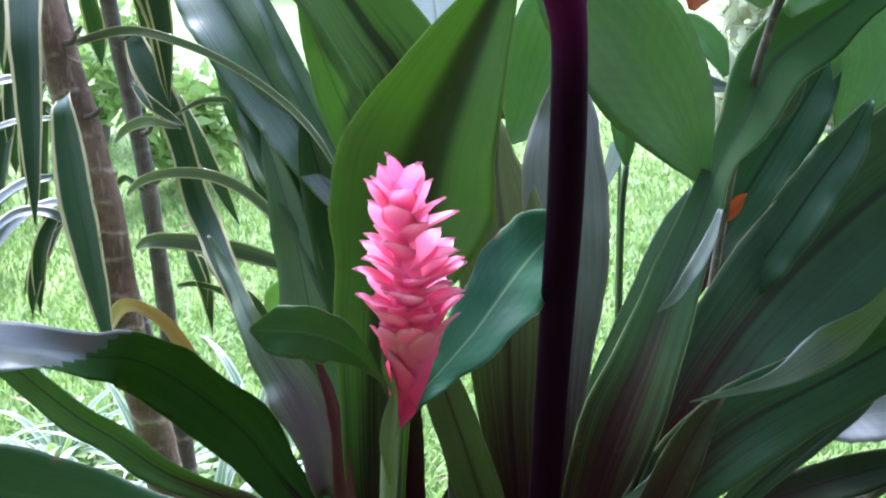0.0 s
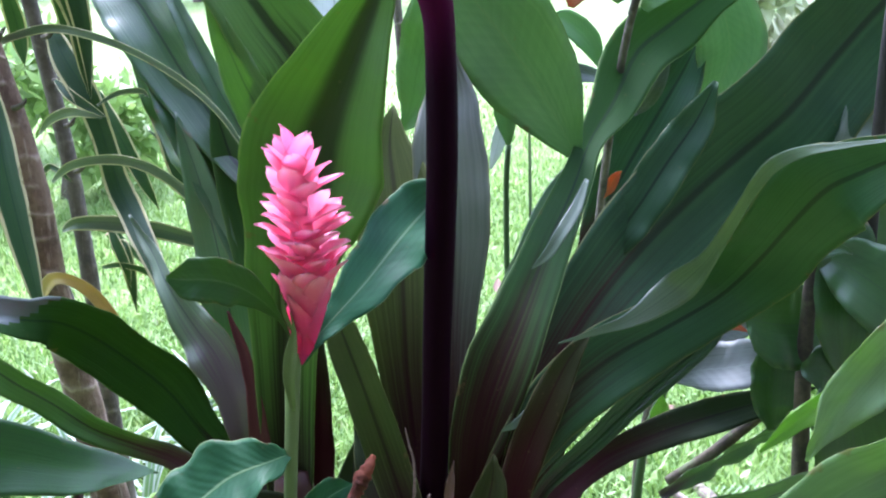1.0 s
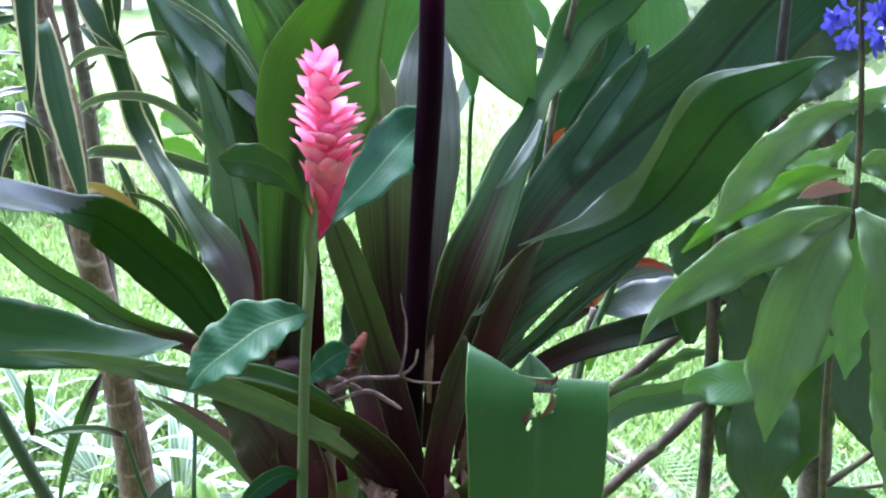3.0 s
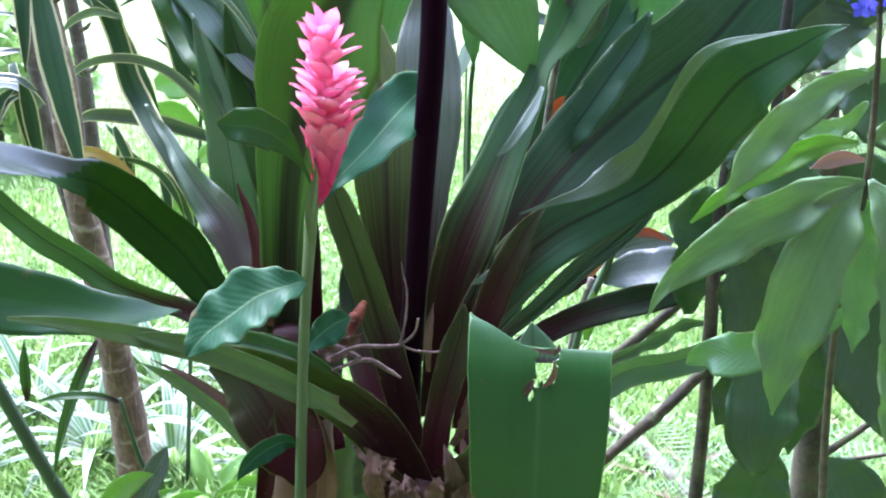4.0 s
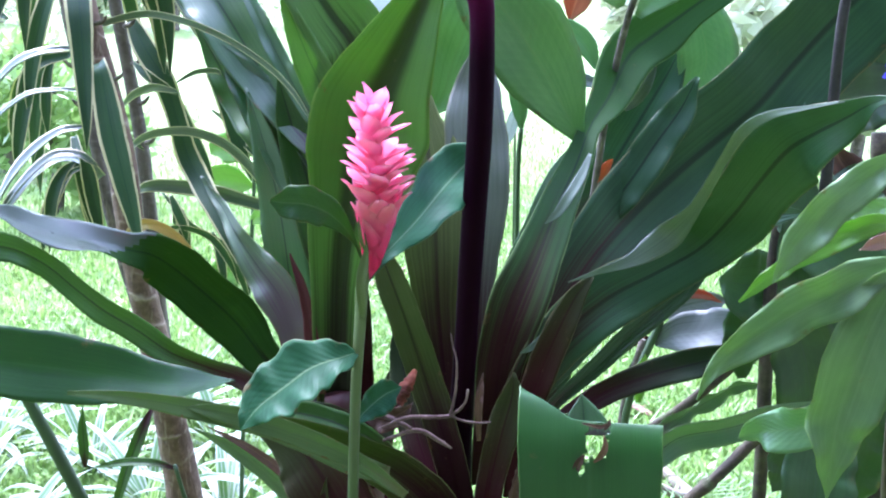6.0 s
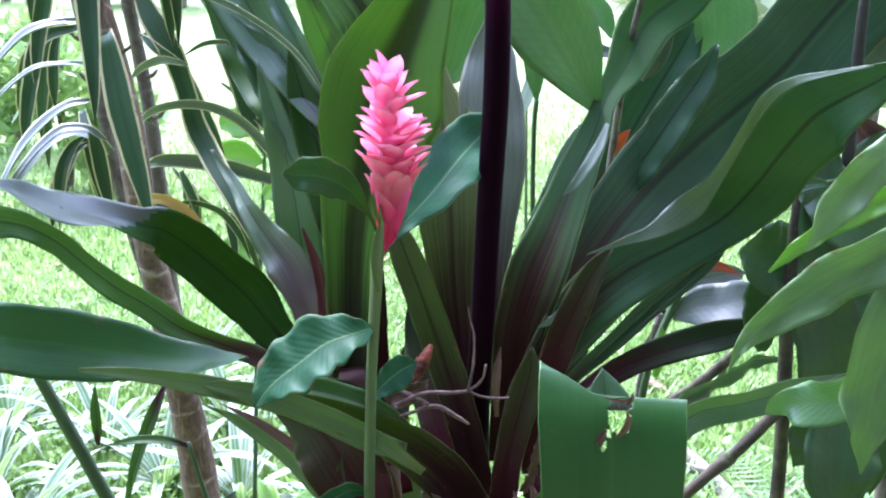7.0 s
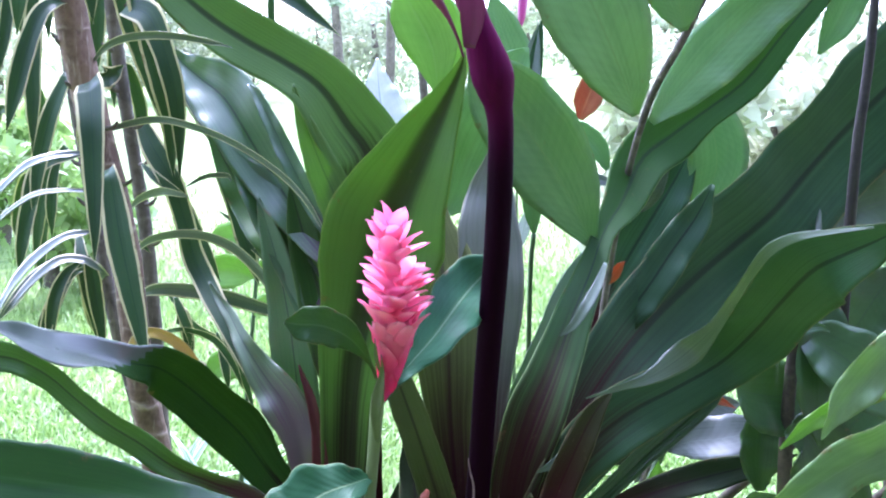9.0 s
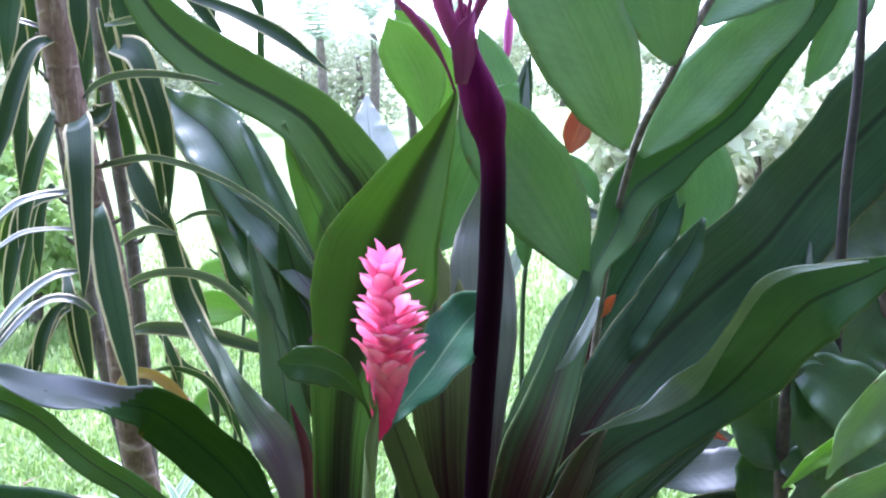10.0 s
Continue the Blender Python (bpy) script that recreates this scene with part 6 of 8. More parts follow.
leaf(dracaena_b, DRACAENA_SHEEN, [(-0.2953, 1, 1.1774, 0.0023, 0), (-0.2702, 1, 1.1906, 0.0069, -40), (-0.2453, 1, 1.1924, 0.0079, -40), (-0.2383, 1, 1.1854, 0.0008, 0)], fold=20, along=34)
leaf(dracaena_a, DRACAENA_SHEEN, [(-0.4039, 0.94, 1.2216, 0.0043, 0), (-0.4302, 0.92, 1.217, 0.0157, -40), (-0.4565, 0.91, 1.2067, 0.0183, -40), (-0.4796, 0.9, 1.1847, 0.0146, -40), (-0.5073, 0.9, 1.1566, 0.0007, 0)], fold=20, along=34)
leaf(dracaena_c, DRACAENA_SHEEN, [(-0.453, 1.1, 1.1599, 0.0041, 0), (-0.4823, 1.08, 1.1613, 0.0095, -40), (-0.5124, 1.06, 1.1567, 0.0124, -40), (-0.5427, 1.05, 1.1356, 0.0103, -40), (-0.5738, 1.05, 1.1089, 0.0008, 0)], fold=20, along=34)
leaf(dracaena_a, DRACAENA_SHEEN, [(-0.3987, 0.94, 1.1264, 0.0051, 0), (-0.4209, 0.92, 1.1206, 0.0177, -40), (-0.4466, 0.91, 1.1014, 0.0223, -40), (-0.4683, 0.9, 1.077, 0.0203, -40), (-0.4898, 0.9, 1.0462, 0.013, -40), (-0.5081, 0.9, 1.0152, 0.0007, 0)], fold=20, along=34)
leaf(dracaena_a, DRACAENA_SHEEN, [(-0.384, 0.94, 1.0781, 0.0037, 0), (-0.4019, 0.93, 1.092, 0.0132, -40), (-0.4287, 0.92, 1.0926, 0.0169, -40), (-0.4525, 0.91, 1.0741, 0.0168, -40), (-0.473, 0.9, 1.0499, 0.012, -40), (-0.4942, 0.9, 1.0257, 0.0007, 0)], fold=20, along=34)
leaf(dracaena_c, DRACAENA, [(-0.4623, 1.12, 1.0536, 0.0049, 0), (-0.4831, 1.1, 1.0408, 0.0109, -15), (-0.5076, 1.1, 1.0127, 0.0126, -15), (-0.5246, 1.1, 0.9805, 0.0101, -15), (-0.5361, 1.1, 0.9522, 0.0008, 0)], fold=16, along=34)
leaf(dracaena_b, DRACAENA, [(-0.4595, 1.1, 1.07, 0.0099, 0), (-0.4527, 1.1, 1.0433, 0.0228, 0), (-0.4479, 1.1, 1.0037, 0.0229, 0), (-0.443, 1.1, 0.9637, 0.0136, 0), (-0.4417, 1.1, 0.9335, 0.0016, 0)], fold=14, along=26)
leaf(dracaena_b, DRACAENA, [(-0.3896, 1.08, 1.4033, 0.0289, 0), (-0.3518, 1.05, 1.3907, 0.0383, 0), (-0.3286, 1.03, 1.3477, 0.0305, 0), (-0.3136, 1.02, 1.302, 0.0279, 0), (-0.3082, 1.02, 1.2561, 0.0203, 0), (-0.3078, 1.02, 1.2162, 0.0099, 0), (-0.3093, 1.02, 1.1826, 0.0007, 0)], fold=14, along=30)
leaf(dracaena_b, DRACAENA, [(-0.3885, 1.14, 1.33, 0.0187, 0), (-0.3679, 1.13, 1.2984, 0.0239, 0), (-0.3514, 1.12, 1.2605, 0.0225, 0), (-0.3455, 1.12, 1.2214, 0.0125, 0), (-0.3439, 1.12, 1.1894, 0.0016, 0)], fold=14, along=26)
leaf(dracaena_b, DRACAENA, [(-0.3855, 1.12, 1.2534, 0.0173, 0), (-0.3666, 1.1, 1.2234, 0.0321, 0), (-0.3342, 1.08, 1.1752, 0.0322, 0), (-0.3168, 1.07, 1.126, 0.0279, 0), (-0.3022, 1.06, 1.0777, 0.032, 0), (-0.282, 1.04, 1.0459, 0.0321, 0), (-0.2525, 1, 1.0106, 0.0273, 0), (-0.2278, 0.97, 0.9772, 0.0192, 0), (-0.2087, 0.95, 0.9441, 0.0082, 0)], fold=14, wave=0.001, along=36, across=10)
leaf(dracaena_a, DRACAENA, [(-0.412, 0.95, 1.396, 0.0094, 0), (-0.419, 0.92, 1.394, 0.0171, 0), (-0.431, 0.9, 1.378, 0.0232, 0), (-0.442, 0.88, 1.332, 0.0267, 0), (-0.45, 0.87, 1.291, 0.0228, 0), (-0.459, 0.86, 1.247, 0, 0)], fold=20)
leaf(dracaena_a, YELLOW, [(-0.357, 0.945, 0.975, 0.0169, 30), (-0.338, 0.92, 0.998, 0.0163, 0), (-0.32, 0.9, 1.012, 0.0149, -20), (-0.299, 0.89, 1.013, 0.0147, -25), (-0.274, 0.885, 0.998, 0.0167, -15), (-0.251, 0.88, 0.965, 0.0146, 0), (-0.237, 0.88, 0.937, 0.0095, 0), (-0.223, 0.88, 0.915, 0, 0)], fold=22, label='dry yellow leaf')
leaf(dracaena_c, DRACAENA_SHEEN, [(-0.452, 1.15, 1.032, 0.0128, 0), (-0.463, 1.12, 1.055, 0.0173, -40), (-0.483, 1.08, 1.066, 0.0183, -40), (-0.51, 1.05, 1.05, 0.0194, -20), (-0.536, 1.03, 1.016, 0.0147, 0), (-0.559, 1.03, 0.99, 0, 0)], fold=20)
leaf(dracaena_c, DRACAENA, [(-0.482, 1.15, 1.05, 0.008, 0), (-0.493, 1.12, 1.036, 0.0173, 0), (-0.508, 1.1, 1, 0.0233, 0), (-0.517, 1.09, 0.963, 0.017, 0), (-0.523, 1.09, 0.928, 0, 0)], fold=20)
leaf(dracaena_c, DRACAENA, [(-0.483, 1.15, 1.207, 0.0111, 0), (-0.526, 1.12, 1.19, 0.0233, 0), (-0.536, 1.1, 1.133, 0.0262, 0), (-0.544, 1.09, 1.08, 0.0184, 0), (-0.55, 1.09, 1.042, 0, 0)], fold=20)
leaf(dracaena_c, DRACAENA, [(-0.488, 1.15, 1.091, 0.0112, 0), (-0.473, 1.12, 1.06, 0.0204, 0), (-0.464, 1.12, 1.004, 0.0205, 0), (-0.458, 1.12, 0.948, 0, 0)], fold=12)
leaf(dracaena_b, DRACAENA, [(-0.338, 1.05, 1.491, 0.0087, 0), (-0.283, 1, 1.461, 0.0112, -20), (-0.213, 0.96, 1.434, 0.0176, 0), (-0.156, 0.94, 1.406, 0.0214, 0), (-0.122, 0.93, 1.382, 0.0133, 0), (-0.094, 0.92, 1.362, 0, 0)], fold=20)
leaf(dracaena_b, DRACAENA, [(-0.3879, 1.08, 1.4784, 0.0224, 0), (-0.3704, 1.08, 1.4315, 0.043, 0), (-0.3553, 1.075, 1.3717, 0.0413, 0), (-0.3421, 1.07, 1.3133, 0.036, 0), (-0.3307, 1.07, 1.261, 0.0305, 0), (-0.3312, 1.07, 1.2142, 0.0152, 0), (-0.3298, 1.07, 1.184, 0.0016, 0)], fold=20, wave=0.0015)
leaf(dracaena_b, DRACAENA, [(-0.4118, 1.1, 1.4537, 0.0145, 0), (-0.3977, 1.1, 1.4121, 0.0278, 0), (-0.3842, 1.1, 1.3726, 0.0329, 0), (-0.3721, 1.1, 1.3343, 0.0279, 0), (-0.363, 1.1, 1.2957, 0.0165, 0), (-0.3604, 1.1, 1.2729, 0.0016, 0)], fold=20, wave=0.0015)
leaf(dracaena_c, DRACAENA, [(-0.4436, 1.13, 1.5462, 0.0212, 0), (-0.4422, 1.13, 1.4785, 0.0278, 0), (-0.4421, 1.13, 1.4177, 0.0279, 0), (-0.4441, 1.13, 1.368, 0.0231, 0), (-0.4458, 1.13, 1.3272, 0.005, 0)], fold=20, wave=0.0015)
leaf(dracaena_a, DRACAENA, [(-0.4014, 1, 1.3158, 0.0017, 0), (-0.3952, 1, 1.3099, 0.0321, 0), (-0.3832, 1, 1.3135, 0.0271, 0), (-0.3699, 1, 1.3263, 0.0017, 0)], fold=20, wave=0.0015)
leaf(dracaena_b, DRACAENA, [(-0.3242, 1.12, 1.5357, 0.0156, 0), (-0.3108, 1.12, 1.4959, 0.0248, 0), (-0.2915, 1.12, 1.4626, 0.0219, 0), (-0.2705, 1.12, 1.4345, 0.0155, 0), (-0.2557, 1.12, 1.4218, 0.0008, 0)], fold=20, wave=0.0015)
leaf(dracaena_b, DRACAENA, [(-0.2911, 1.14, 1.5382, 0.0197, 0), (-0.2856, 1.14, 1.4889, 0.0231, 0), (-0.2783, 1.14, 1.4561, 0.0199, 0), (-0.2705, 1.14, 1.4336, 0.0012, 0)], fold=20, wave=0.0015)
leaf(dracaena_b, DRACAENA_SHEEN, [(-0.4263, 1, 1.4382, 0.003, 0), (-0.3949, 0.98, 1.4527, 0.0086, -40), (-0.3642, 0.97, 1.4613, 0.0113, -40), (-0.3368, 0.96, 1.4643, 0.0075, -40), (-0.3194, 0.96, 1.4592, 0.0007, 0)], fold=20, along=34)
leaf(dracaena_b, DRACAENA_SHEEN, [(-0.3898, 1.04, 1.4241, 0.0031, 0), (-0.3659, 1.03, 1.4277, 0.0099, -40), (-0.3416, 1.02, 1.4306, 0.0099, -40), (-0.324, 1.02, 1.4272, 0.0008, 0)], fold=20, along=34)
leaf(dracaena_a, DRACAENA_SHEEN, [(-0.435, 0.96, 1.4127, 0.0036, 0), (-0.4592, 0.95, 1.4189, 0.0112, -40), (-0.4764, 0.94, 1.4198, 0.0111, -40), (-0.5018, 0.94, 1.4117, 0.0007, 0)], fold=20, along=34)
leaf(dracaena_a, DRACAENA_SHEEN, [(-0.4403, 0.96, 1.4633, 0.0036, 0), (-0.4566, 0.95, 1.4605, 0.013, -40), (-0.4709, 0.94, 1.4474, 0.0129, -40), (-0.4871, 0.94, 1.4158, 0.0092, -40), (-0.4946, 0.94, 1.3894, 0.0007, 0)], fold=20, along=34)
leaf(dracaena_b, DRACAENA, [(-0.229, 1.05, 1.549, 0.0188, 0), (-0.213, 1.04, 1.505, 0.0215, 0), (-0.199, 1.04, 1.463, 0.0187, 0), (-0.187, 1.04, 1.422, 0, 0)], fold=20)
leaf(dracaena_b, DRACAENA, [(-0.323, 1.05, 1.527, 0.0144, 0), (-0.29, 1.03, 1.506, 0.0185, 0), (-0.256, 1.02, 1.491, 0.0156, 0), (-0.228, 1.02, 1.479, 0, 0)], fold=20)
leaf(dracaena_c, DRACAENA, [(-0.502, 1.15, 1.473, 0.0125, 0), (-0.509, 1.12, 1.477, 0.0198, -20), (-0.525, 1.1, 1.459, 0.0226, -10), (-0.541, 1.09, 1.421, 0.0225, 0), (-0.549, 1.08, 1.361, 0.0194, 0), (-0.558, 1.08, 1.317, 0, 0)], fold=20)
leaf(dracaena_c, DRACAENA, [(-0.509, 1.15, 1.503, 0.0156, 0), (-0.519, 1.12, 1.424, 0.0275, 0), (-0.525, 1.11, 1.348, 0.0275, 0), (-0.524, 1.1, 1.272, 0.0213, 0), (-0.528, 1.1, 1.21, 0, 0)], fold=14)
leaf(dracaena_c, DRACAENA, [(-0.494, 1.15, 1.318, 0.0158, 0), (-0.508, 1.12, 1.263, 0.0263, 0), (-0.52, 1.11, 1.21, 0.0262, 0), (-0.526, 1.1, 1.157, 0.0154, 0), (-0.531, 1.1, 1.118, 0, 0)], fold=14)
leaf(dracaena_a, DRACAENA, [(-0.415, 0.92, 1.536, 0.0195, 0), (-0.424, 0.9, 1.52, 0.0281, 0), (-0.433, 0.88, 1.473, 0.0302, 0), (-0.439, 0.87, 1.422, 0.0301, 0), (-0.438, 0.86, 1.385, 0.0187, 0), (-0.442, 0.86, 1.354, 0, 0)], fold=12)
leaf(dracaena_a, DRACAENA, [(-0.409, 0.92, 1.524, 0.0195, 0), (-0.379, 0.9, 1.508, 0.0256, 0), (-0.371, 0.89, 1.456, 0.0254, 0), (-0.366, 0.88, 1.412, 0.0228, 0), (-0.365, 0.88, 1.368, 0, 0)], fold=12)
leaf(dracaena_b, DRACAENA, [(-0.259, 1.1, 1.417, 0.0227, 0), (-0.256, 1.1, 1.365, 0.0273, 0), (-0.253, 1.1, 1.312, 0.0229, 0), (-0.249, 1.1, 1.266, 0, 0)], fold=12)
leaf(dracaena_b, DRACAENA, [(-0.202, 1.1, 1.44, 0.0106, 0), (-0.203, 1.1, 1.395, 0.0106, 0), (-0.198, 1.1, 1.343, 0.0091, 0), (-0.188, 1.1, 1.29, 0, 0)], fold=12)
leaf(dracaena_c, DRACAENA, [(-0.364, 1.2, 0.953, 0.0067, 0), (-0.35, 1.18, 0.975, 0.0165, 0), (-0.34, 1.17, 0.936, 0.018, 0), (-0.337, 1.17, 0.885, 0, 0)], fold=14)
leaf(dracaena_c, DRACAENA, [(-0.394, 1.25, 0.993, 0.0052, 0), (-0.344, 1.22, 0.948, 0.0119, -30), (-0.29, 1.2, 0.919, 0.0134, -10), (-0.265, 1.2, 0.868, 0.0118, 0), (-0.249, 1.2, 0.808, 0, 0)], fold=14)
leaf(dracaena_c, DRACAENA, [(-0.537, 1.24, 1.399, 0.0067, 0), (-0.533, 1.26, 1.409, 0.021, -20), (-0.534, 1.28, 1.367, 0.0267, 0), (-0.536, 1.29, 1.32, 0.0215, 0), (-0.536, 1.29, 1.284, 0, 0)], fold=16)
leaf(dracaena_c, DRACAENA, [(-0.52, 1.24, 1.479, 0.0066, 0), (-0.549, 1.26, 1.489, 0.0175, 20), (-0.572, 1.28, 1.46, 0.0221, 0), (-0.584, 1.29, 1.43, 0.0179, 0), (-0.587, 1.29, 1.406, 0, 0)], fold=16)
leaf(dracaena_c, DRACAENA, [(-0.471, 1.24, 1.481, 0.0066, 0), (-0.491, 1.26, 1.491, 0.0228, 20), (-0.508, 1.28, 1.445, 0.029, 0), (-0.518, 1.29, 1.391, 0.0234, 0), (-0.52, 1.29, 1.35, 0, 0)], fold=16)
leaf(dracaena_b, DRACAENA, [(-0.471, 1.16, 1.552, 0.0062, 0), (-0.461, 1.18, 1.564, 0.0184, -20), (-0.457, 1.2, 1.525, 0.0234, 0), (-0.455, 1.21, 1.481, 0.0189, 0), (-0.455, 1.21, 1.446, 0, 0)], fold=16)
leaf(dracaena_c, DRACAENA, [(-0.608, 1.24, 1.256, 0.0067, 0), (-0.638, 1.26, 1.264, 0.0179, 20), (-0.663, 1.28, 1.228, 0.0228, 0), (-0.676, 1.29, 1.192, 0.0184, 0), (-0.679, 1.29, 1.165, 0, 0)], fold=16)
leaf(dracaena_c, DRACAENA, [(-0.536, 1.24, 1.515, 0.0066, 0), (-0.563, 1.26, 1.526, 0.0141, 20), (-0.586, 1.28, 1.486, 0.0179, 0), (-0.598, 1.29, 1.441, 0.0145, 0), (-0.601, 1.29, 1.406, 0, 0)], fold=16)
leaf(dracaena_c, DRACAENA, [(-0.579, 1.24, 1.155, 0.0068, 0), (-0.602, 1.26, 1.161, 0.0216, 20), (-0.621, 1.28, 1.123, 0.0275, 0), (-0.632, 1.29, 1.086, 0.0222, 0), (-0.634, 1.29, 1.059, 0, 0)], fold=16)
leaf(dracaena_c, DRACAENA, [(-0.546, 1.24, 1.517, 0.0066, 0), (-0.531, 1.26, 1.528, 0.0181, -20), (-0.524, 1.28, 1.493, 0.023, 0), (-0.521, 1.29, 1.454, 0.0186, 0), (-0.52, 1.29, 1.424, 0, 0)], fold=16)
leaf(dracaena_c, DRACAENA, [(-0.438, 1.24, 1.414, 0.0067, 0), (-0.454, 1.26, 1.424, 0.0203, 20), (-0.467, 1.28, 1.372, 0.0257, 0), (-0.475, 1.29, 1.313, 0.0208, 0), (-0.477, 1.29, 1.268, 0, 0)], fold=16)
leaf(dracaena_b, DRACAENA, [(-0.569, 1.16, 1.537, 0.0062, 0), (-0.589, 1.18, 1.548, 0.0213, 20), (-0.606, 1.2, 1.508, 0.0271, 0), (-0.616, 1.21, 1.462, 0.0219, 0), (-0.618, 1.21, 1.427, 0, 0)], fold=16)
leaf(dracaena_a, DRACAENA, [(-0.479, 1, 1.476, 0.0056, 0), (-0.477, 1.02, 1.486, 0.0173, -20), (-0.478, 1.04, 1.444, 0.0221, 0), (-0.48, 1.05, 1.396, 0.0179, 0), (-0.48, 1.05, 1.358, 0, 0)], fold=16)
leaf(dracaena_c, DRACAENA, [(-0.563, 1.24, 1.507, 0.0066, 0), (-0.583, 1.26, 1.518, 0.0198, 20), (-0.601, 1.28, 1.47, 0.0252, 0), (-0.612, 1.29, 1.414, 0.0203, 0), (-0.614, 1.29, 1.371, 0, 0)], fold=16)
leaf(dracaena_c, DRACAENA, [(-0.545, 1.24, 1.146, 0.0068, 0), (-0.568, 1.26, 1.152, 0.0173, 20), (-0.588, 1.28, 1.094, 0.022, 0), (-0.599, 1.29, 1.029, 0.0178, 0), (-0.601, 1.29, 0.981, 0, 0)], fold=16)
leaf(dracaena_c, DRACAENA, [(-0.447, 1.24, 1.475, 0.0066, 0), (-0.466, 1.26, 1.485, 0.0204, 20), (-0.483, 1.28, 1.445, 0.0259, 0), (-0.492, 1.29, 1.401, 0.0209, 0), (-0.494, 1.29, 1.366, 0, 0)], fold=16)
leaf(dracaena_a, DRACAENA, [(-0.385, 1, 1.52, 0.0056, 0), (-0.385, 1.02, 1.53, 0.0132, -20), (-0.388, 1.04, 1.493, 0.0169, 0), (-0.39, 1.05, 1.45, 0.0136, 0), (-0.39, 1.05, 1.417, 0, 0)], fold=16)
leaf(dracaena_b, DRACAENA, [(-0.562, 1.16, 1.427, 0.0063, 0), (-0.588, 1.18, 1.437, 0.017, 20), (-0.61, 1.2, 1.385, 0.0217, 0), (-0.623, 1.21, 1.324, 0.0175, 0), (-0.626, 1.21, 1.278, 0, 0)], fold=16)
leaf(dracaena_c, DRACAENA, [(-0.587, 1.24, 1.297, 0.0067, 0), (-0.584, 1.26, 1.305, 0.0216, -20), (-0.586, 1.28, 1.273, 0.0274, 0), (-0.587, 1.29, 1.24, 0.0221, 0), (-0.587, 1.29, 1.216, 0, 0)], fold=16)
leaf(dracaena_c, DRACAENA, [(-0.46, 1.24, 1.319, 0.0067, 0), (-0.444, 1.26, 1.328, 0.0181, -20), (-0.436, 1.28, 1.284, 0.023, 0), (-0.433, 1.29, 1.236, 0.0186, 0), (-0.432, 1.29, 1.2, 0, 0)], fold=16)
leaf(dracaena_c, DRACAENA, [(-0.515, 1.24, 1.461, 0.0066, 0), (-0.531, 1.26, 1.472, 0.0202, 20), (-0.545, 1.28, 1.433, 0.0256, 0), (-0.553, 1.29, 1.39, 0.0207, 0), (-0.555, 1.29, 1.357, 0, 0)], fold=16)
leaf(dracaena_c, DRACAENA, [(-0.509, 1.24, 1.3, 0.0067, 0), (-0.502, 1.26, 1.309, 0.0227, -20), (-0.501, 1.28, 1.27, 0.0288, 0), (-0.501, 1.29, 1.23, 0.0233, 0), (-0.5, 1.29, 1.2, 0, 0)], fold=16)
leaf(dracaena_c, DRACAENA, [(-0.581, 1.24, 1.539, 0.0066, 0), (-0.606, 1.26, 1.55, 0.0207, 20), (-0.626, 1.28, 1.517, 0.0263, 0), (-0.638, 1.29, 1.482, 0.0212, 0), (-0.64, 1.29, 1.455, 0, 0)], fold=16)
leaf(dracaena_a, DRACAENA, [(-0.386, 1, 1.299, 0.0056, 0), (-0.411, 1.02, 1.305, 0.0146, 20), (-0.431, 1.04, 1.272, 0.0186, 0), (-0.442, 1.05, 1.236, 0.0151, 0), (-0.444, 1.05, 1.209, 0, 0)], fold=16)
reed = thing("green_cane", "slanting smooth green cane with narrow leaves", "plant", (-0.343, 0.92, 0.0))
tube(reed, PETIOLE, [(-0.281, 0.92, 0.199, 0.0113), (-0.343, 0.92, 0.431, 0.0104), (-0.38, 0.92, 0.53, 0.0095), (-0.423, 0.92, 0.626, 0.0089), (-0.464, 0.92, 0.722, 0.0083), (-0.497, 0.92, 0.798, 0.0071), (-0.525, 0.92, 0.858, 0.0056)], name='stem')
tube(reed, PETIOLE, [(-0.237, 0.9, 0.477, 0.0038), (-0.255, 0.9, 0.553, 0.0037), (-0.278, 0.9, 0.619, 0.0033), (-0.297, 0.9, 0.697, 0.0025)], name='stem')
leaf(reed, CRINUM, [(-0.336, 0.95, 0.756, 0.0044, 0), (-0.348, 0.93, 0.725, 0.0175, 0), (-0.368, 0.92, 0.674, 0.0161, 0), (-0.382, 0.91, 0.623, 0.0088, 0), (-0.392, 0.91, 0.574, 0, 0)], fold=20)
leaf(reed, CRINUM, [(-0.432, 0.95, 0.669, 0.0045, 0), (-0.431, 0.95, 0.693, 0.0149, 0), (-0.431, 0.95, 0.725, 0.0133, 0), (-0.429, 0.95, 0.757, 0, 0)], fold=20)
leaf(reed, CRINUM, [(-0.294, 0.9, 0.691, 0.0043, 0), (-0.324, 0.9, 0.699, 0.0115, -30), (-0.366, 0.9, 0.699, 0.0115, -30), (-0.406, 0.9, 0.691, 0, 0)], fold=20)
leaf(reed, GREYBLUE, [(-0.279, 0.88, 0.536, 0.0147, 0), (-0.263, 0.88, 0.581, 0.0291, 0), (-0.246, 0.88, 0.617, 0.0275, 0), (-0.235, 0.88, 0.641, 0, 0)], fold=16)
leaf(reed, LIME, [(-0.321, 0.86, 0.552, 0.0144, 0), (-0.297, 0.86, 0.584, 0.0315, 0), (-0.271, 0.86, 0.604, 0.0243, 0), (-0.249, 0.86, 0.612, 0, 0)], fold=16)
leaf(dracaena_b, DRACAENA, [(-0.38, 1.1, 1.197, 0.0049, 0), (-0.356, 1.08, 1.182, 0.0157, -20), (-0.33, 1.07, 1.167, 0.012, -20), (-0.308, 1.06, 1.156, 0, 0)], fold=20)
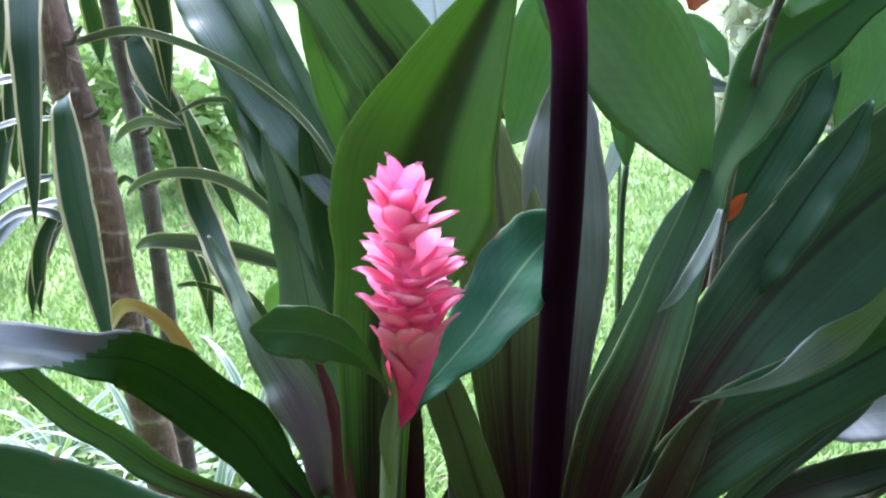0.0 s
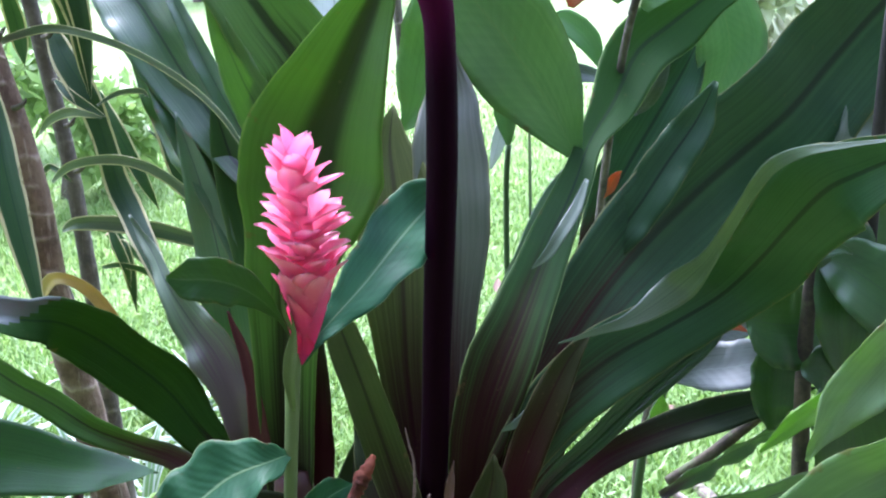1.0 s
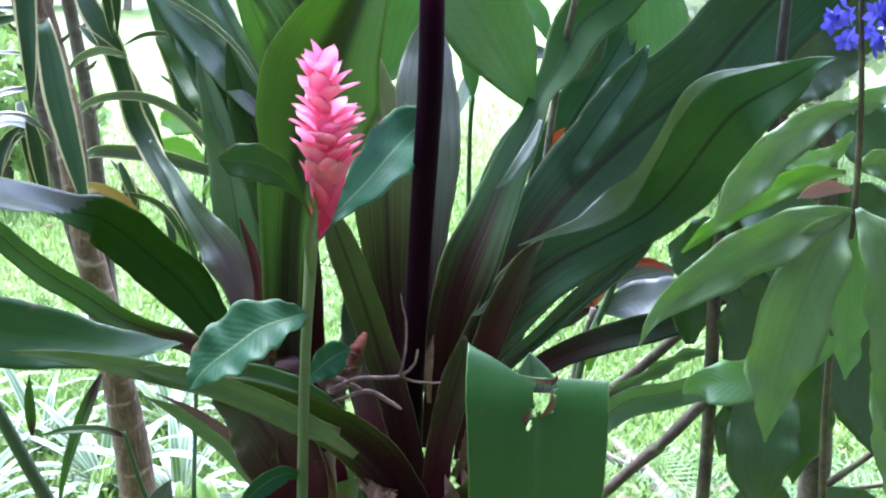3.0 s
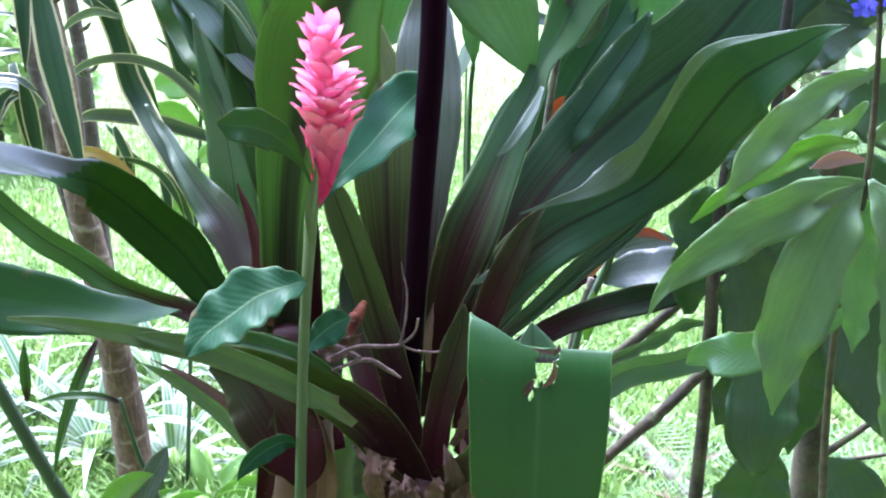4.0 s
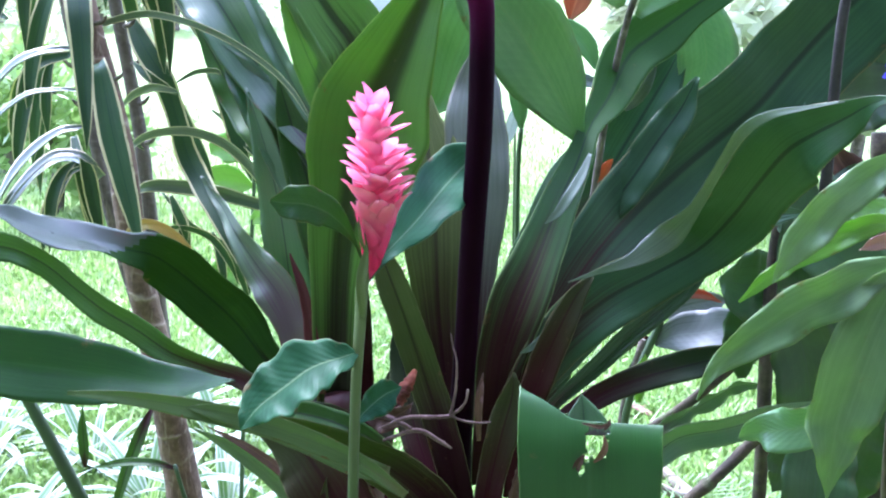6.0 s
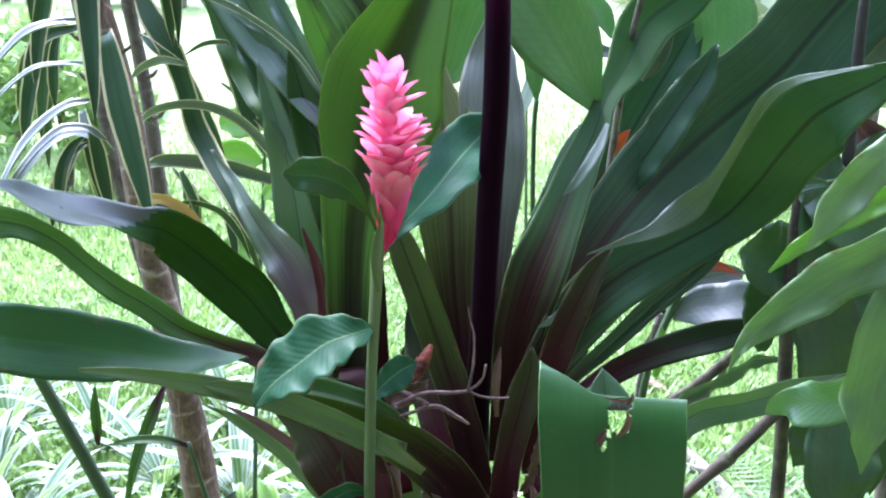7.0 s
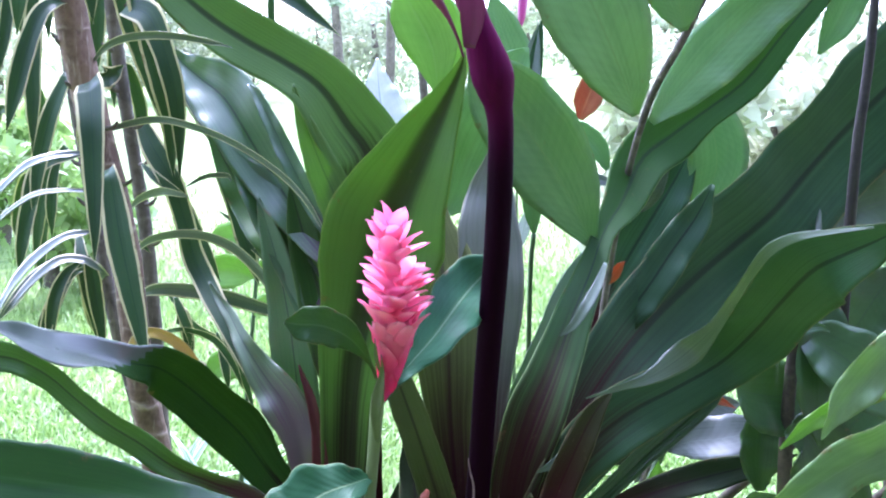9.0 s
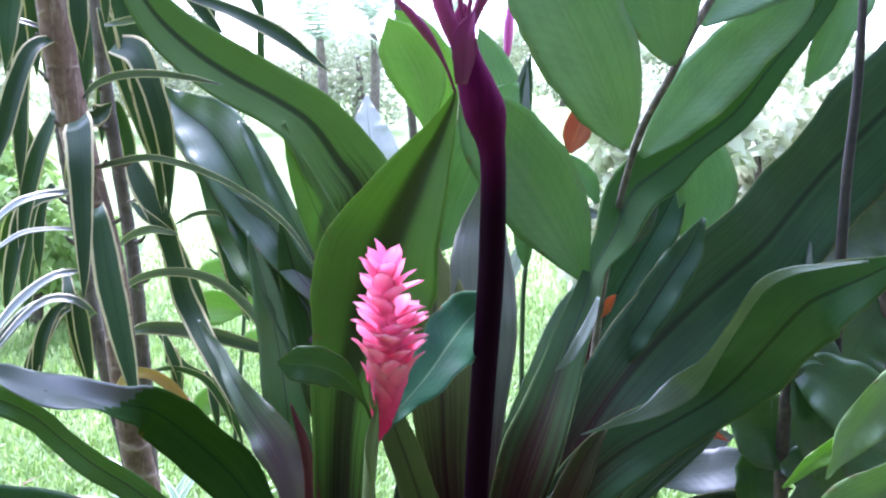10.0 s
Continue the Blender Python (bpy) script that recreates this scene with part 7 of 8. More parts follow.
leaf(dracaena_c, DRACAENA, [(-0.411, 1.1, 1.084, 0.0051, 0), (-0.394, 1.09, 1.096, 0.0088, -30), (-0.376, 1.08, 1.088, 0.0074, 0), (-0.366, 1.08, 1.079, 0, 0)], fold=20)
leaf(dracaena_c, DRACAENA, [(-0.507, 1.15, 1.211, 0.0065, 0), (-0.516, 1.14, 1.174, 0.0156, 0), (-0.517, 1.13, 1.13, 0.0169, 0), (-0.518, 1.13, 1.09, 0, 0)], fold=14)
leaf(dracaena_c, DRACAENA, [(-0.47, 1.1, 1.061, 0.0051, 0), (-0.489, 1.1, 1.044, 0.0167, 0), (-0.501, 1.09, 1.013, 0.0219, 0), (-0.509, 1.09, 0.972, 0.0169, 0), (-0.513, 1.09, 0.931, 0, 0)], fold=20)
leaf(dracaena_b, DRACAENA, [(-0.368, 1.2, 1.173, 0.0081, 0), (-0.344, 1.18, 1.129, 0.024, 0), (-0.323, 1.17, 1.091, 0.0213, 0), (-0.305, 1.16, 1.059, 0.0159, 0), (-0.29, 1.16, 1.025, 0, 0)], fold=14)
leaf(dracaena_b, DRACAENA, [(-0.25, 1.1, 1.104, 0.0062, 0), (-0.226, 1.08, 1.089, 0.011, -20), (-0.2, 1.07, 1.067, 0.0146, 0), (-0.174, 1.06, 1.039, 0.0097, 0), (-0.157, 1.06, 1.017, 0, 0)], fold=18)
leaf(dracaena_b, DRACAENA, [(-0.275, 1.1, 1.187, 0.0152, 0), (-0.252, 1.09, 1.142, 0.0258, 0), (-0.234, 1.08, 1.083, 0.0229, 0), (-0.219, 1.08, 1.035, 0, 0)], fold=14)
leaf(dracaena_b, DRACAENA, [(-0.353, 1.15, 1.005, 0.0065, 0), (-0.343, 1.14, 0.987, 0.0146, 0), (-0.33, 1.13, 0.96, 0.0129, 0), (-0.327, 1.13, 0.931, 0, 0)], fold=14)
leaf(dracaena_b, DRACAENA, [(-0.306, 1.2, 0.941, 0.0051, 0), (-0.295, 1.19, 0.913, 0.0152, 0), (-0.288, 1.18, 0.885, 0.0135, 0), (-0.285, 1.18, 0.855, 0, 0)], fold=14)
leaf(dracaena_b, DRACAENA, [(-0.369, 1.15, 0.953, 0.0049, 0), (-0.334, 1.13, 0.962, 0.0097, -40), (-0.292, 1.12, 0.951, 0.0128, -30), (-0.264, 1.11, 0.919, 0.0112, 0), (-0.249, 1.11, 0.878, 0, 0)], fold=18)
leaf(dracaena_c, DRACAENA, [(-0.519, 1.2, 1.214, 0.0114, 0), (-0.538, 1.19, 1.182, 0.0227, 0), (-0.55, 1.18, 1.135, 0.0243, 0), (-0.558, 1.18, 1.087, 0.0164, 0), (-0.564, 1.18, 1.038, 0, 0)], fold=14)
leaf(dracaena_c, DRACAENA, [(-0.498, 1.2, 1.039, 0.0084, 0), (-0.488, 1.18, 1.004, 0.0216, 0), (-0.481, 1.18, 0.962, 0.02, 0), (-0.471, 1.18, 0.928, 0, 0)], fold=14)

# ---- blue-flowered plant near the path ----
blue_ginger = thing("blue_ginger", "bright green leafy plant with a spike of violet-blue flowers", "plant", (0.376, 0.34, 0.0))
tube(blue_ginger, BRANCH, [(0.512, 0.56, 0.308, 0.0049), (0.464, 0.54, 0.673, 0.0041), (0.429, 0.5, 0.869, 0.0032), (0.395, 0.43, 1.004, 0.0026), (0.378, 0.38, 1.082, 0.0024), (0.368, 0.36, 1.136, 0.0022), (0.355, 0.34, 1.189, 0.0019), (0.348, 0.335, 1.23, 0.0015), (0.341, 0.33, 1.263, 0.0012), (0.335, 0.33, 1.294, 0.0006)], name='stem')
leaf(blue_ginger, BRIGHT, [(0.3653, 0.36, 1.1698, 0.0034, 0), (0.3409, 0.35, 1.1657, 0.0153, 0), (0.3158, 0.34, 1.1521, 0.0245, 0), (0.2921, 0.33, 1.1351, 0.0262, 0), (0.2757, 0.325, 1.1173, 0.0225, 0), (0.2644, 0.32, 1.104, 0.0094, 0), (0.2593, 0.32, 1.0924, 0.0008, 0)], fold=14, wave=0.004, waves=3, across=10, frill=0.05, along=34)
leaf(blue_ginger, BRIGHT, [(0.3681, 0.36, 1.0976, 0.0042, 0), (0.3383, 0.35, 1.0924, 0.0234, 0), (0.3061, 0.34, 1.0802, 0.0342, 0), (0.278, 0.335, 1.0666, 0.0328, 0), (0.2533, 0.33, 1.0522, 0.0258, 0), (0.2335, 0.325, 1.0395, 0.0162, 0), (0.2215, 0.32, 1.0277, 0.0067, 0), (0.216, 0.32, 1.0129, 0.0005, 0)], fold=14, wave=0.004, waves=3, across=10, frill=0.05, along=34)
leaf(blue_ginger, BRIGHT, [(0.366, 0.36, 1.0972, 0.0036, 0), (0.3438, 0.345, 1.0756, 0.0369, 0), (0.3244, 0.33, 1.0435, 0.0501, 0), (0.3131, 0.325, 1.0085, 0.0474, 0), (0.3077, 0.32, 0.9837, 0.0352, 0), (0.3065, 0.32, 0.9605, 0.013, 0), (0.3068, 0.32, 0.9435, 0.0009, 0)], fold=14, wave=0.004, waves=3, across=10, frill=0.05, along=34)
leaf(blue_ginger, BRIGHT, [(0.3713, 0.36, 1.0996, 0.0043, 0), (0.3807, 0.345, 1.0783, 0.029, 0), (0.387, 0.335, 1.0411, 0.0337, 0), (0.3894, 0.33, 1.0043, 0.029, 0), (0.3933, 0.33, 0.9723, 0.0163, 0), (0.3944, 0.33, 0.9481, 0.0008, 0)], fold=14, wave=0.004, waves=3, across=10, frill=0.05, along=34)
leaf(blue_ginger, BRIGHT, [(0.3653, 0.37, 1.1647, 0.0029, 0), (0.3649, 0.36, 1.1696, 0.0145, 0), (0.3764, 0.355, 1.1772, 0.0141, 0), (0.3901, 0.35, 1.1796, 0.008, 0), (0.4051, 0.35, 1.1758, 0.0005, 0)], fold=14, wave=0.004, waves=3, across=10, frill=0.05, along=34)
leaf(blue_ginger, LIME, [(0.3692, 0.38, 1.1212, 0.0043, 0), (0.3445, 0.385, 1.1177, 0.0164, 0), (0.3199, 0.39, 1.1044, 0.0186, 0), (0.2977, 0.4, 1.087, 0.0141, 0), (0.2789, 0.4, 1.0732, 0.011, 0), (0.2627, 0.4, 1.0577, 0.0016, 0)], fold=20, wave=0.004, waves=3, across=10, frill=0.05, along=34)
leaf(blue_ginger, BRIGHT, [(0.3714, 0.38, 1.1492, 0.0043, 0), (0.3605, 0.39, 1.1313, 0.0139, 0), (0.3435, 0.4, 1.1249, 0.0149, 0), (0.3243, 0.4, 1.1237, 0.0019, 0)], fold=14, wave=0.004, waves=3, across=10, frill=0.05, along=34)
leaf(blue_ginger, BROAD, [(0.3863, 0.38, 1.0844, 0.0044, 0), (0.3819, 0.385, 1.0623, 0.0257, 0), (0.386, 0.39, 1.0224, 0.0347, 0), (0.3895, 0.39, 0.9883, 0.0218, 0), (0.3904, 0.39, 0.9625, 0.0009, 0)], fold=14, wave=0.004, waves=3, across=10, frill=0.05, along=34)
leaf(blue_ginger, BRIGHT, [(0.3678, 0.365, 1.1272, 0.004, 0), (0.3818, 0.36, 1.1305, 0.02, 0), (0.3975, 0.355, 1.1275, 0.0178, 0), (0.4162, 0.35, 1.1172, 0.0011, 0)], fold=14, wave=0.004, waves=3, across=10, frill=0.05, along=34)
leaf(blue_ginger, BROAD, [(0.4163, 0.42, 1.0138, 0.0042, 0), (0.3997, 0.44, 0.9861, 0.0293, 0), (0.3738, 0.46, 0.9502, 0.0303, 0), (0.3433, 0.48, 0.9277, 0.0401, 0), (0.3185, 0.5, 0.9161, 0.0279, 0), (0.3067, 0.52, 0.9011, 0.0015, 0)], fold=14, wave=0.004, waves=3, across=10, frill=0.05, along=34)
leaf(blue_ginger, BRIGHT, [(0.4034, 0.36, 0.9978, 0.0047, 0), (0.4044, 0.35, 0.9844, 0.0313, 0), (0.4071, 0.345, 0.9479, 0.0376, 0), (0.4072, 0.34, 0.9176, 0.0229, 0), (0.4074, 0.34, 0.8912, 0.0008, 0)], fold=14, wave=0.004, waves=3, across=10, frill=0.05, along=34)
blue_flowers(blue_ginger, [(0.352, 0.33, 1.243), (0.362, 0.33, 1.222), (0.369, 0.33, 1.201)])
leaf(blue_ginger, FADED, [(0.356, 0.34, 1.116, 0.0029, 0), (0.342, 0.34, 1.117, 0.0103, 0), (0.33, 0.34, 1.114, 0.0096, 0), (0.321, 0.34, 1.11, 0, 0)], fold=20, label='faded pink bract')

# ---- shaded shrub at the edge of the bed ----
shade_shrub = thing("shade_shrub", "shaded shrub with dark stems and large dull green leaves", "shrub", (0.515, 1.05, 0.0))
tube(shade_shrub, BRANCH, [(0.515, 1.05, 0.128, 0.0136), (0.506, 1.05, 0.453, 0.0107), (0.506, 1.05, 0.62, 0.01), (0.502, 1.05, 0.76, 0.0101), (0.499, 1.05, 0.877, 0.0091), (0.503, 1.05, 0.997, 0.0077), (0.516, 1.05, 1.111, 0.0076)], name='trunk', wobble=0.1)
tube(shade_shrub, BRANCH, [(0.661, 1.1, 0.085, 0.0141), (0.635, 1.1, 0.423, 0.012), (0.632, 1.1, 0.559, 0.0113), (0.625, 1.1, 0.725, 0.0101), (0.621, 1.1, 0.881, 0.0082)], name='stem', wobble=0.1)
tube(shade_shrub, BRANCH, [(0.742, 1.15, 0.043, 0.0293), (0.721, 1.15, 0.394, 0.0249), (0.714, 1.15, 0.574, 0.0223), (0.701, 1.15, 0.762, 0.0191), (0.689, 1.15, 0.938, 0.0168), (0.673, 1.15, 1.103, 0.0138)], name='trunk', wobble=0.15)
tube(shade_shrub, BRANCH, [(0.313, 0.98, 0.539, 0.0084), (0.346, 0.99, 0.565, 0.008), (0.394, 1, 0.606, 0.008), (0.421, 1.01, 0.624, 0.0104), (0.435, 1.01, 0.638, 0.0076), (0.508, 1.03, 0.699, 0.0084), (0.609, 1.05, 0.743, 0.0065), (0.682, 1.08, 0.784, 0.005)], name='branch', wobble=0.25)
tube(shade_shrub, BRANCH, [(0.364, 1.15, 0.647, 0.007), (0.412, 1.14, 0.688, 0.0078), (0.455, 1.12, 0.74, 0.0076), (0.512, 1.1, 0.806, 0.0075), (0.575, 1.1, 0.847, 0.0057)], name='branch', wobble=0.1)
tube(shade_shrub, BRANCH, [(0.714, 1.1, 0.52, 0.0062), (0.762, 1.1, 0.558, 0.0052), (0.818, 1.1, 0.605, 0.0043)], name='branch')
tube(shade_shrub, BRANCH, [(0.734, 1.12, 0.5, 0.0036), (0.778, 1.12, 0.505, 0.0036), (0.84, 1.12, 0.514, 0.0031)], name='branch')
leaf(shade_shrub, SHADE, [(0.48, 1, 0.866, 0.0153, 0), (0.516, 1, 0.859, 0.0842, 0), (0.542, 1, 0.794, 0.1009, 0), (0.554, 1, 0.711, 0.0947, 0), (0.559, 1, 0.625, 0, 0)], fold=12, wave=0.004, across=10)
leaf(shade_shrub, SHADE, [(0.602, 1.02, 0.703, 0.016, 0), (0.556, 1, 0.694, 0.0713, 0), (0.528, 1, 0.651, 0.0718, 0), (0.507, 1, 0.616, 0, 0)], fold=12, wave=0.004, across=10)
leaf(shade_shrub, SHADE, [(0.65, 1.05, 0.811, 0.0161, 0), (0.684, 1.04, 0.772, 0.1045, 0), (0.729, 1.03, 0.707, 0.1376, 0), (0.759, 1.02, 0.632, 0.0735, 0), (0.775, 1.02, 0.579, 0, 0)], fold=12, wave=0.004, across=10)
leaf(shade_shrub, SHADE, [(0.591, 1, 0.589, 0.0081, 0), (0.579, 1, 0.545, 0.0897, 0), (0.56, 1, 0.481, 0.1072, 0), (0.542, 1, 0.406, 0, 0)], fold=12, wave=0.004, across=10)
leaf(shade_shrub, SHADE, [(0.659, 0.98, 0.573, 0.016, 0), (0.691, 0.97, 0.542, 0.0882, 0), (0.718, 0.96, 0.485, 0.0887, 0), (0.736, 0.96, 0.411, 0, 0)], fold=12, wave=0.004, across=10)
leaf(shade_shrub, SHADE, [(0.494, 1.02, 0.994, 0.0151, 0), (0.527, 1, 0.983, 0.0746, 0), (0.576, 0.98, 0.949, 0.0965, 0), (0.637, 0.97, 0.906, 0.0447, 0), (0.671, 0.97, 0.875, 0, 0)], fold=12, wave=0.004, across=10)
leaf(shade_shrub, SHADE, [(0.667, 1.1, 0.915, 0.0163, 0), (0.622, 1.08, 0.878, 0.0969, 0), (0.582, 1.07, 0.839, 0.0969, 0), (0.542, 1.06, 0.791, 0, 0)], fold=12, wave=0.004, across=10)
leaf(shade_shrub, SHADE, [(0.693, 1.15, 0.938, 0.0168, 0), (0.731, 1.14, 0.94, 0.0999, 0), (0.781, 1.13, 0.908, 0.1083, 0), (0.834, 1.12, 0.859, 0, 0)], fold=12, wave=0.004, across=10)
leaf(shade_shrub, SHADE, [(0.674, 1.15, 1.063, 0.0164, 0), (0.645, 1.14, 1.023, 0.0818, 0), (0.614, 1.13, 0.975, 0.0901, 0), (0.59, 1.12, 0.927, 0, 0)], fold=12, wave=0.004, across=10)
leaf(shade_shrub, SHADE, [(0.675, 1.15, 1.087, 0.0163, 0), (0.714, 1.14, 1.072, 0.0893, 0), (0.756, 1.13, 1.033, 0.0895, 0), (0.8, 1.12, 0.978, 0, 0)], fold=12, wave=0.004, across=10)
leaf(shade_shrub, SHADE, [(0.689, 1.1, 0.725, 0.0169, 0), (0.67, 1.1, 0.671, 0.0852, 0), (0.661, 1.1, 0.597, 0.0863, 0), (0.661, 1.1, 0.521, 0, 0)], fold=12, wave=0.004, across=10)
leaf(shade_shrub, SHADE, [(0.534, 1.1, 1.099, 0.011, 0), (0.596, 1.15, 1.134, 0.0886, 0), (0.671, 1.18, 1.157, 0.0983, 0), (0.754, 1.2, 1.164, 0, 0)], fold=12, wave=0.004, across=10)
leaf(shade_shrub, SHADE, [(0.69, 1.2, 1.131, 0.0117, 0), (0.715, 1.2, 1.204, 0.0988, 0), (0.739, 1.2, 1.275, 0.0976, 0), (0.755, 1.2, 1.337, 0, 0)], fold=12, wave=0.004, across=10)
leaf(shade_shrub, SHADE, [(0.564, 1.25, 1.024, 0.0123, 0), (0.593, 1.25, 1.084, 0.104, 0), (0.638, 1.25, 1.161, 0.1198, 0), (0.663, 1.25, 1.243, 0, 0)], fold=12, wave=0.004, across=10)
leaf(shade_shrub, BROAD, [(0.5978, 1.3, 1.3669, 0.0064, 0), (0.6224, 1.3, 1.4116, 0.049, 0), (0.6436, 1.3, 1.461, 0.0556, 0), (0.672, 1.3, 1.5035, 0.0562, 0), (0.7073, 1.3, 1.5483, 0.0074, 0)], fold=10, wave=0.002)
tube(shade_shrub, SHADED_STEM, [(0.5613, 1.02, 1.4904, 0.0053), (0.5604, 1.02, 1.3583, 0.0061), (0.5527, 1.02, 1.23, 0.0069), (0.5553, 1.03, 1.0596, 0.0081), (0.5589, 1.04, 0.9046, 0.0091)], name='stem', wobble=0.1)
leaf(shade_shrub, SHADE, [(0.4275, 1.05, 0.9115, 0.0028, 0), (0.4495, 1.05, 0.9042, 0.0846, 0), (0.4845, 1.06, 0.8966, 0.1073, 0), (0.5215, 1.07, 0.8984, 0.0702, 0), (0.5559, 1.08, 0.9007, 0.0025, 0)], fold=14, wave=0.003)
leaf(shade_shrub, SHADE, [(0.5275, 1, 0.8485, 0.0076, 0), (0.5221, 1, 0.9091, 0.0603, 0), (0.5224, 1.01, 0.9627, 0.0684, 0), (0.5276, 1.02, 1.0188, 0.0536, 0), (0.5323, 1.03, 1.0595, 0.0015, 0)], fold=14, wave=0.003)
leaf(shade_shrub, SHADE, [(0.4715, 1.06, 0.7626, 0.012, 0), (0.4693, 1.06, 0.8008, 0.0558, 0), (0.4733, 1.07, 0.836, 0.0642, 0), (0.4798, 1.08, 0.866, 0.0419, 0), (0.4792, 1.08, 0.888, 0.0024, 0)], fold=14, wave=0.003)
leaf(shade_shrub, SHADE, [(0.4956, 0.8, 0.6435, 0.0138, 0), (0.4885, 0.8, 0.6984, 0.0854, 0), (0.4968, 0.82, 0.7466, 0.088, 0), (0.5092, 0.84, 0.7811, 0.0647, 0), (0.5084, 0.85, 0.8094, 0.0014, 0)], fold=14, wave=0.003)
leaf(shade_shrub, CROTON, [(0.669, 1.3, 1.294, 0.0088, 0), (0.695, 1.3, 1.303, 0.0528, 0), (0.72, 1.3, 1.347, 0.0615, 0), (0.735, 1.3, 1.399, 0, 0)], fold=14, label='yellow-green mottled leaf')
leaf(shade_shrub, CROTON, [(0.67, 1.3, 1.276, 0.0088, 0), (0.697, 1.3, 1.267, 0.0529, 0), (0.732, 1.3, 1.285, 0.0617, 0), (0.775, 1.3, 1.295, 0, 0)], fold=14, label='yellow-green mottled leaf')
leaf(shade_shrub, DRY, [(0.609, 1.15, 1.086, 0.0081, 0), (0.618, 1.15, 1.062, 0.0405, 0), (0.644, 1.15, 1.037, 0.0486, 0), (0.677, 1.15, 1.021, 0, 0)], fold=14, label='withered pinkish leaf')

# ---- litter and ground things ----
twig = thing("dead_twig", "bare dry forked twig caught in the lily leaves", "twig", (0.054, 0.69, 0.852))
tube(twig, TWIG, [(-0.02, 0.69, 0.836, 0.0008), (0.01, 0.69, 0.849, 0.0021), (0.039, 0.68, 0.854, 0.0021), (0.056, 0.68, 0.856, 0.0019), (0.07, 0.675, 0.87, 0.0013), (0.074, 0.67, 0.888, 0.001)], name='branchlet', sides=8, wobble=0.45, along=44)
tube(twig, TWIG, [(0.056, 0.68, 0.856, 0.0017), (0.061, 0.675, 0.885, 0.0013), (0.062, 0.67, 0.917, 0.001), (0.058, 0.67, 0.935, 0.0008), (0.056, 0.67, 0.948, 0.0004)], name='branchlet', sides=8, wobble=0.45, along=44)
tube(twig, TWIG, [(0.056, 0.68, 0.856, 0.0014), (0.069, 0.68, 0.85, 0.0013), (0.086, 0.68, 0.848, 0.0013), (0.098, 0.69, 0.845, 0.0008)], name='branchlet', sides=8, wobble=0.45, along=44)
tube(twig, TWIG, [(-0.015, 0.7, 0.819, 0.0015), (0.021, 0.69, 0.835, 0.0024), (0.045, 0.69, 0.823, 0.0022), (0.057, 0.7, 0.811, 0.0013)], name='branchlet', sides=8, wobble=0.45, along=44)
tube(twig, TWIG, [(-0.03, 0.71, 0.847, 0.0031), (-0.009, 0.7, 0.845, 0.003), (0.015, 0.69, 0.837, 0.0022)], name='branchlet', sides=8, wobble=0.45, along=44)
leaf(twig, DRY, [(-0.034, 0.72, 0.837, 0.0085, 0), (-0.016, 0.72, 0.834, 0.0304, 0), (0.005, 0.72, 0.843, 0.0182, 0), (0.015, 0.72, 0.853, 0, 0)], fold=30, wave=0.006, label='crumpled dry leaf')
dry_stalk = thing("dry_stalk", "rusty orange dry flower stalk lodged in the lily", "stalk", (0, 0.76, 0.842))
tube(dry_stalk, RUST, [(-0.011, 0.75, 0.824, 0.005), (-0.004, 0.755, 0.833, 0.0069), (0, 0.76, 0.842, 0.006), (0.005, 0.765, 0.851, 0.0076), (0.01, 0.77, 0.859, 0.0063), (0.016, 0.78, 0.869, 0.0029)], name='stub', wobble=0.55, along=36)
tube(dracaena_b, BARK_DARK, [(-0.373, 1.11, 1.086, 0.0035), (-0.364, 1.105, 1.089, 0.0031), (-0.357, 1.1, 1.095, 0.0023), (-0.354, 1.1, 1.099, 0.0008)], name='leaf_scar', sides=7)
tube(dracaena_b, BARK_DARK, [(-0.379, 1.11, 1.141, 0.0035), (-0.37, 1.105, 1.144, 0.0031), (-0.364, 1.1, 1.149, 0.0023), (-0.361, 1.1, 1.153, 0.0008)], name='leaf_scar', sides=7)
tube(dracaena_b, BARK_DARK, [(-0.386, 1.11, 1.195, 0.0035), (-0.377, 1.105, 1.198, 0.0031), (-0.37, 1.1, 1.203, 0.0023), (-0.368, 1.1, 1.207, 0.0008)], name='leaf_scar', sides=7)
tube(dracaena_b, BARK_DARK, [(-0.393, 1.11, 1.246, 0.0034), (-0.384, 1.105, 1.248, 0.0031), (-0.377, 1.1, 1.253, 0.0023), (-0.374, 1.1, 1.257, 0.0008)], name='leaf_scar', sides=7)
tube(dracaena_b, BARK_DARK, [(-0.412, 1.11, 1.295, 0.0034), (-0.418, 1.105, 1.297, 0.0031), (-0.421, 1.1, 1.302, 0.0023), (-0.423, 1.1, 1.306, 0.0008)], name='leaf_scar', sides=7)
tube(dracaena_b, BARK_DARK, [(-0.418, 1.11, 1.348, 0.0034), (-0.423, 1.105, 1.351, 0.0031), (-0.427, 1.1, 1.355, 0.0022), (-0.429, 1.1, 1.359, 0.0008)], name='leaf_scar', sides=7)
tube(dracaena_b, BARK_DARK, [(-0.411, 1.11, 1.401, 0.0034), (-0.402, 1.105, 1.403, 0.0031), (-0.395, 1.1, 1.408, 0.0022), (-0.392, 1.1, 1.411, 0.0008)], name='leaf_scar', sides=7)
tube(dracaena_c, BARK_DARK, [(-0.463, 1.19, 1.072, 0.0037), (-0.454, 1.185, 1.076, 0.0033), (-0.446, 1.18, 1.082, 0.0024), (-0.444, 1.18, 1.086, 0.0008)], name='leaf_scar', sides=7)
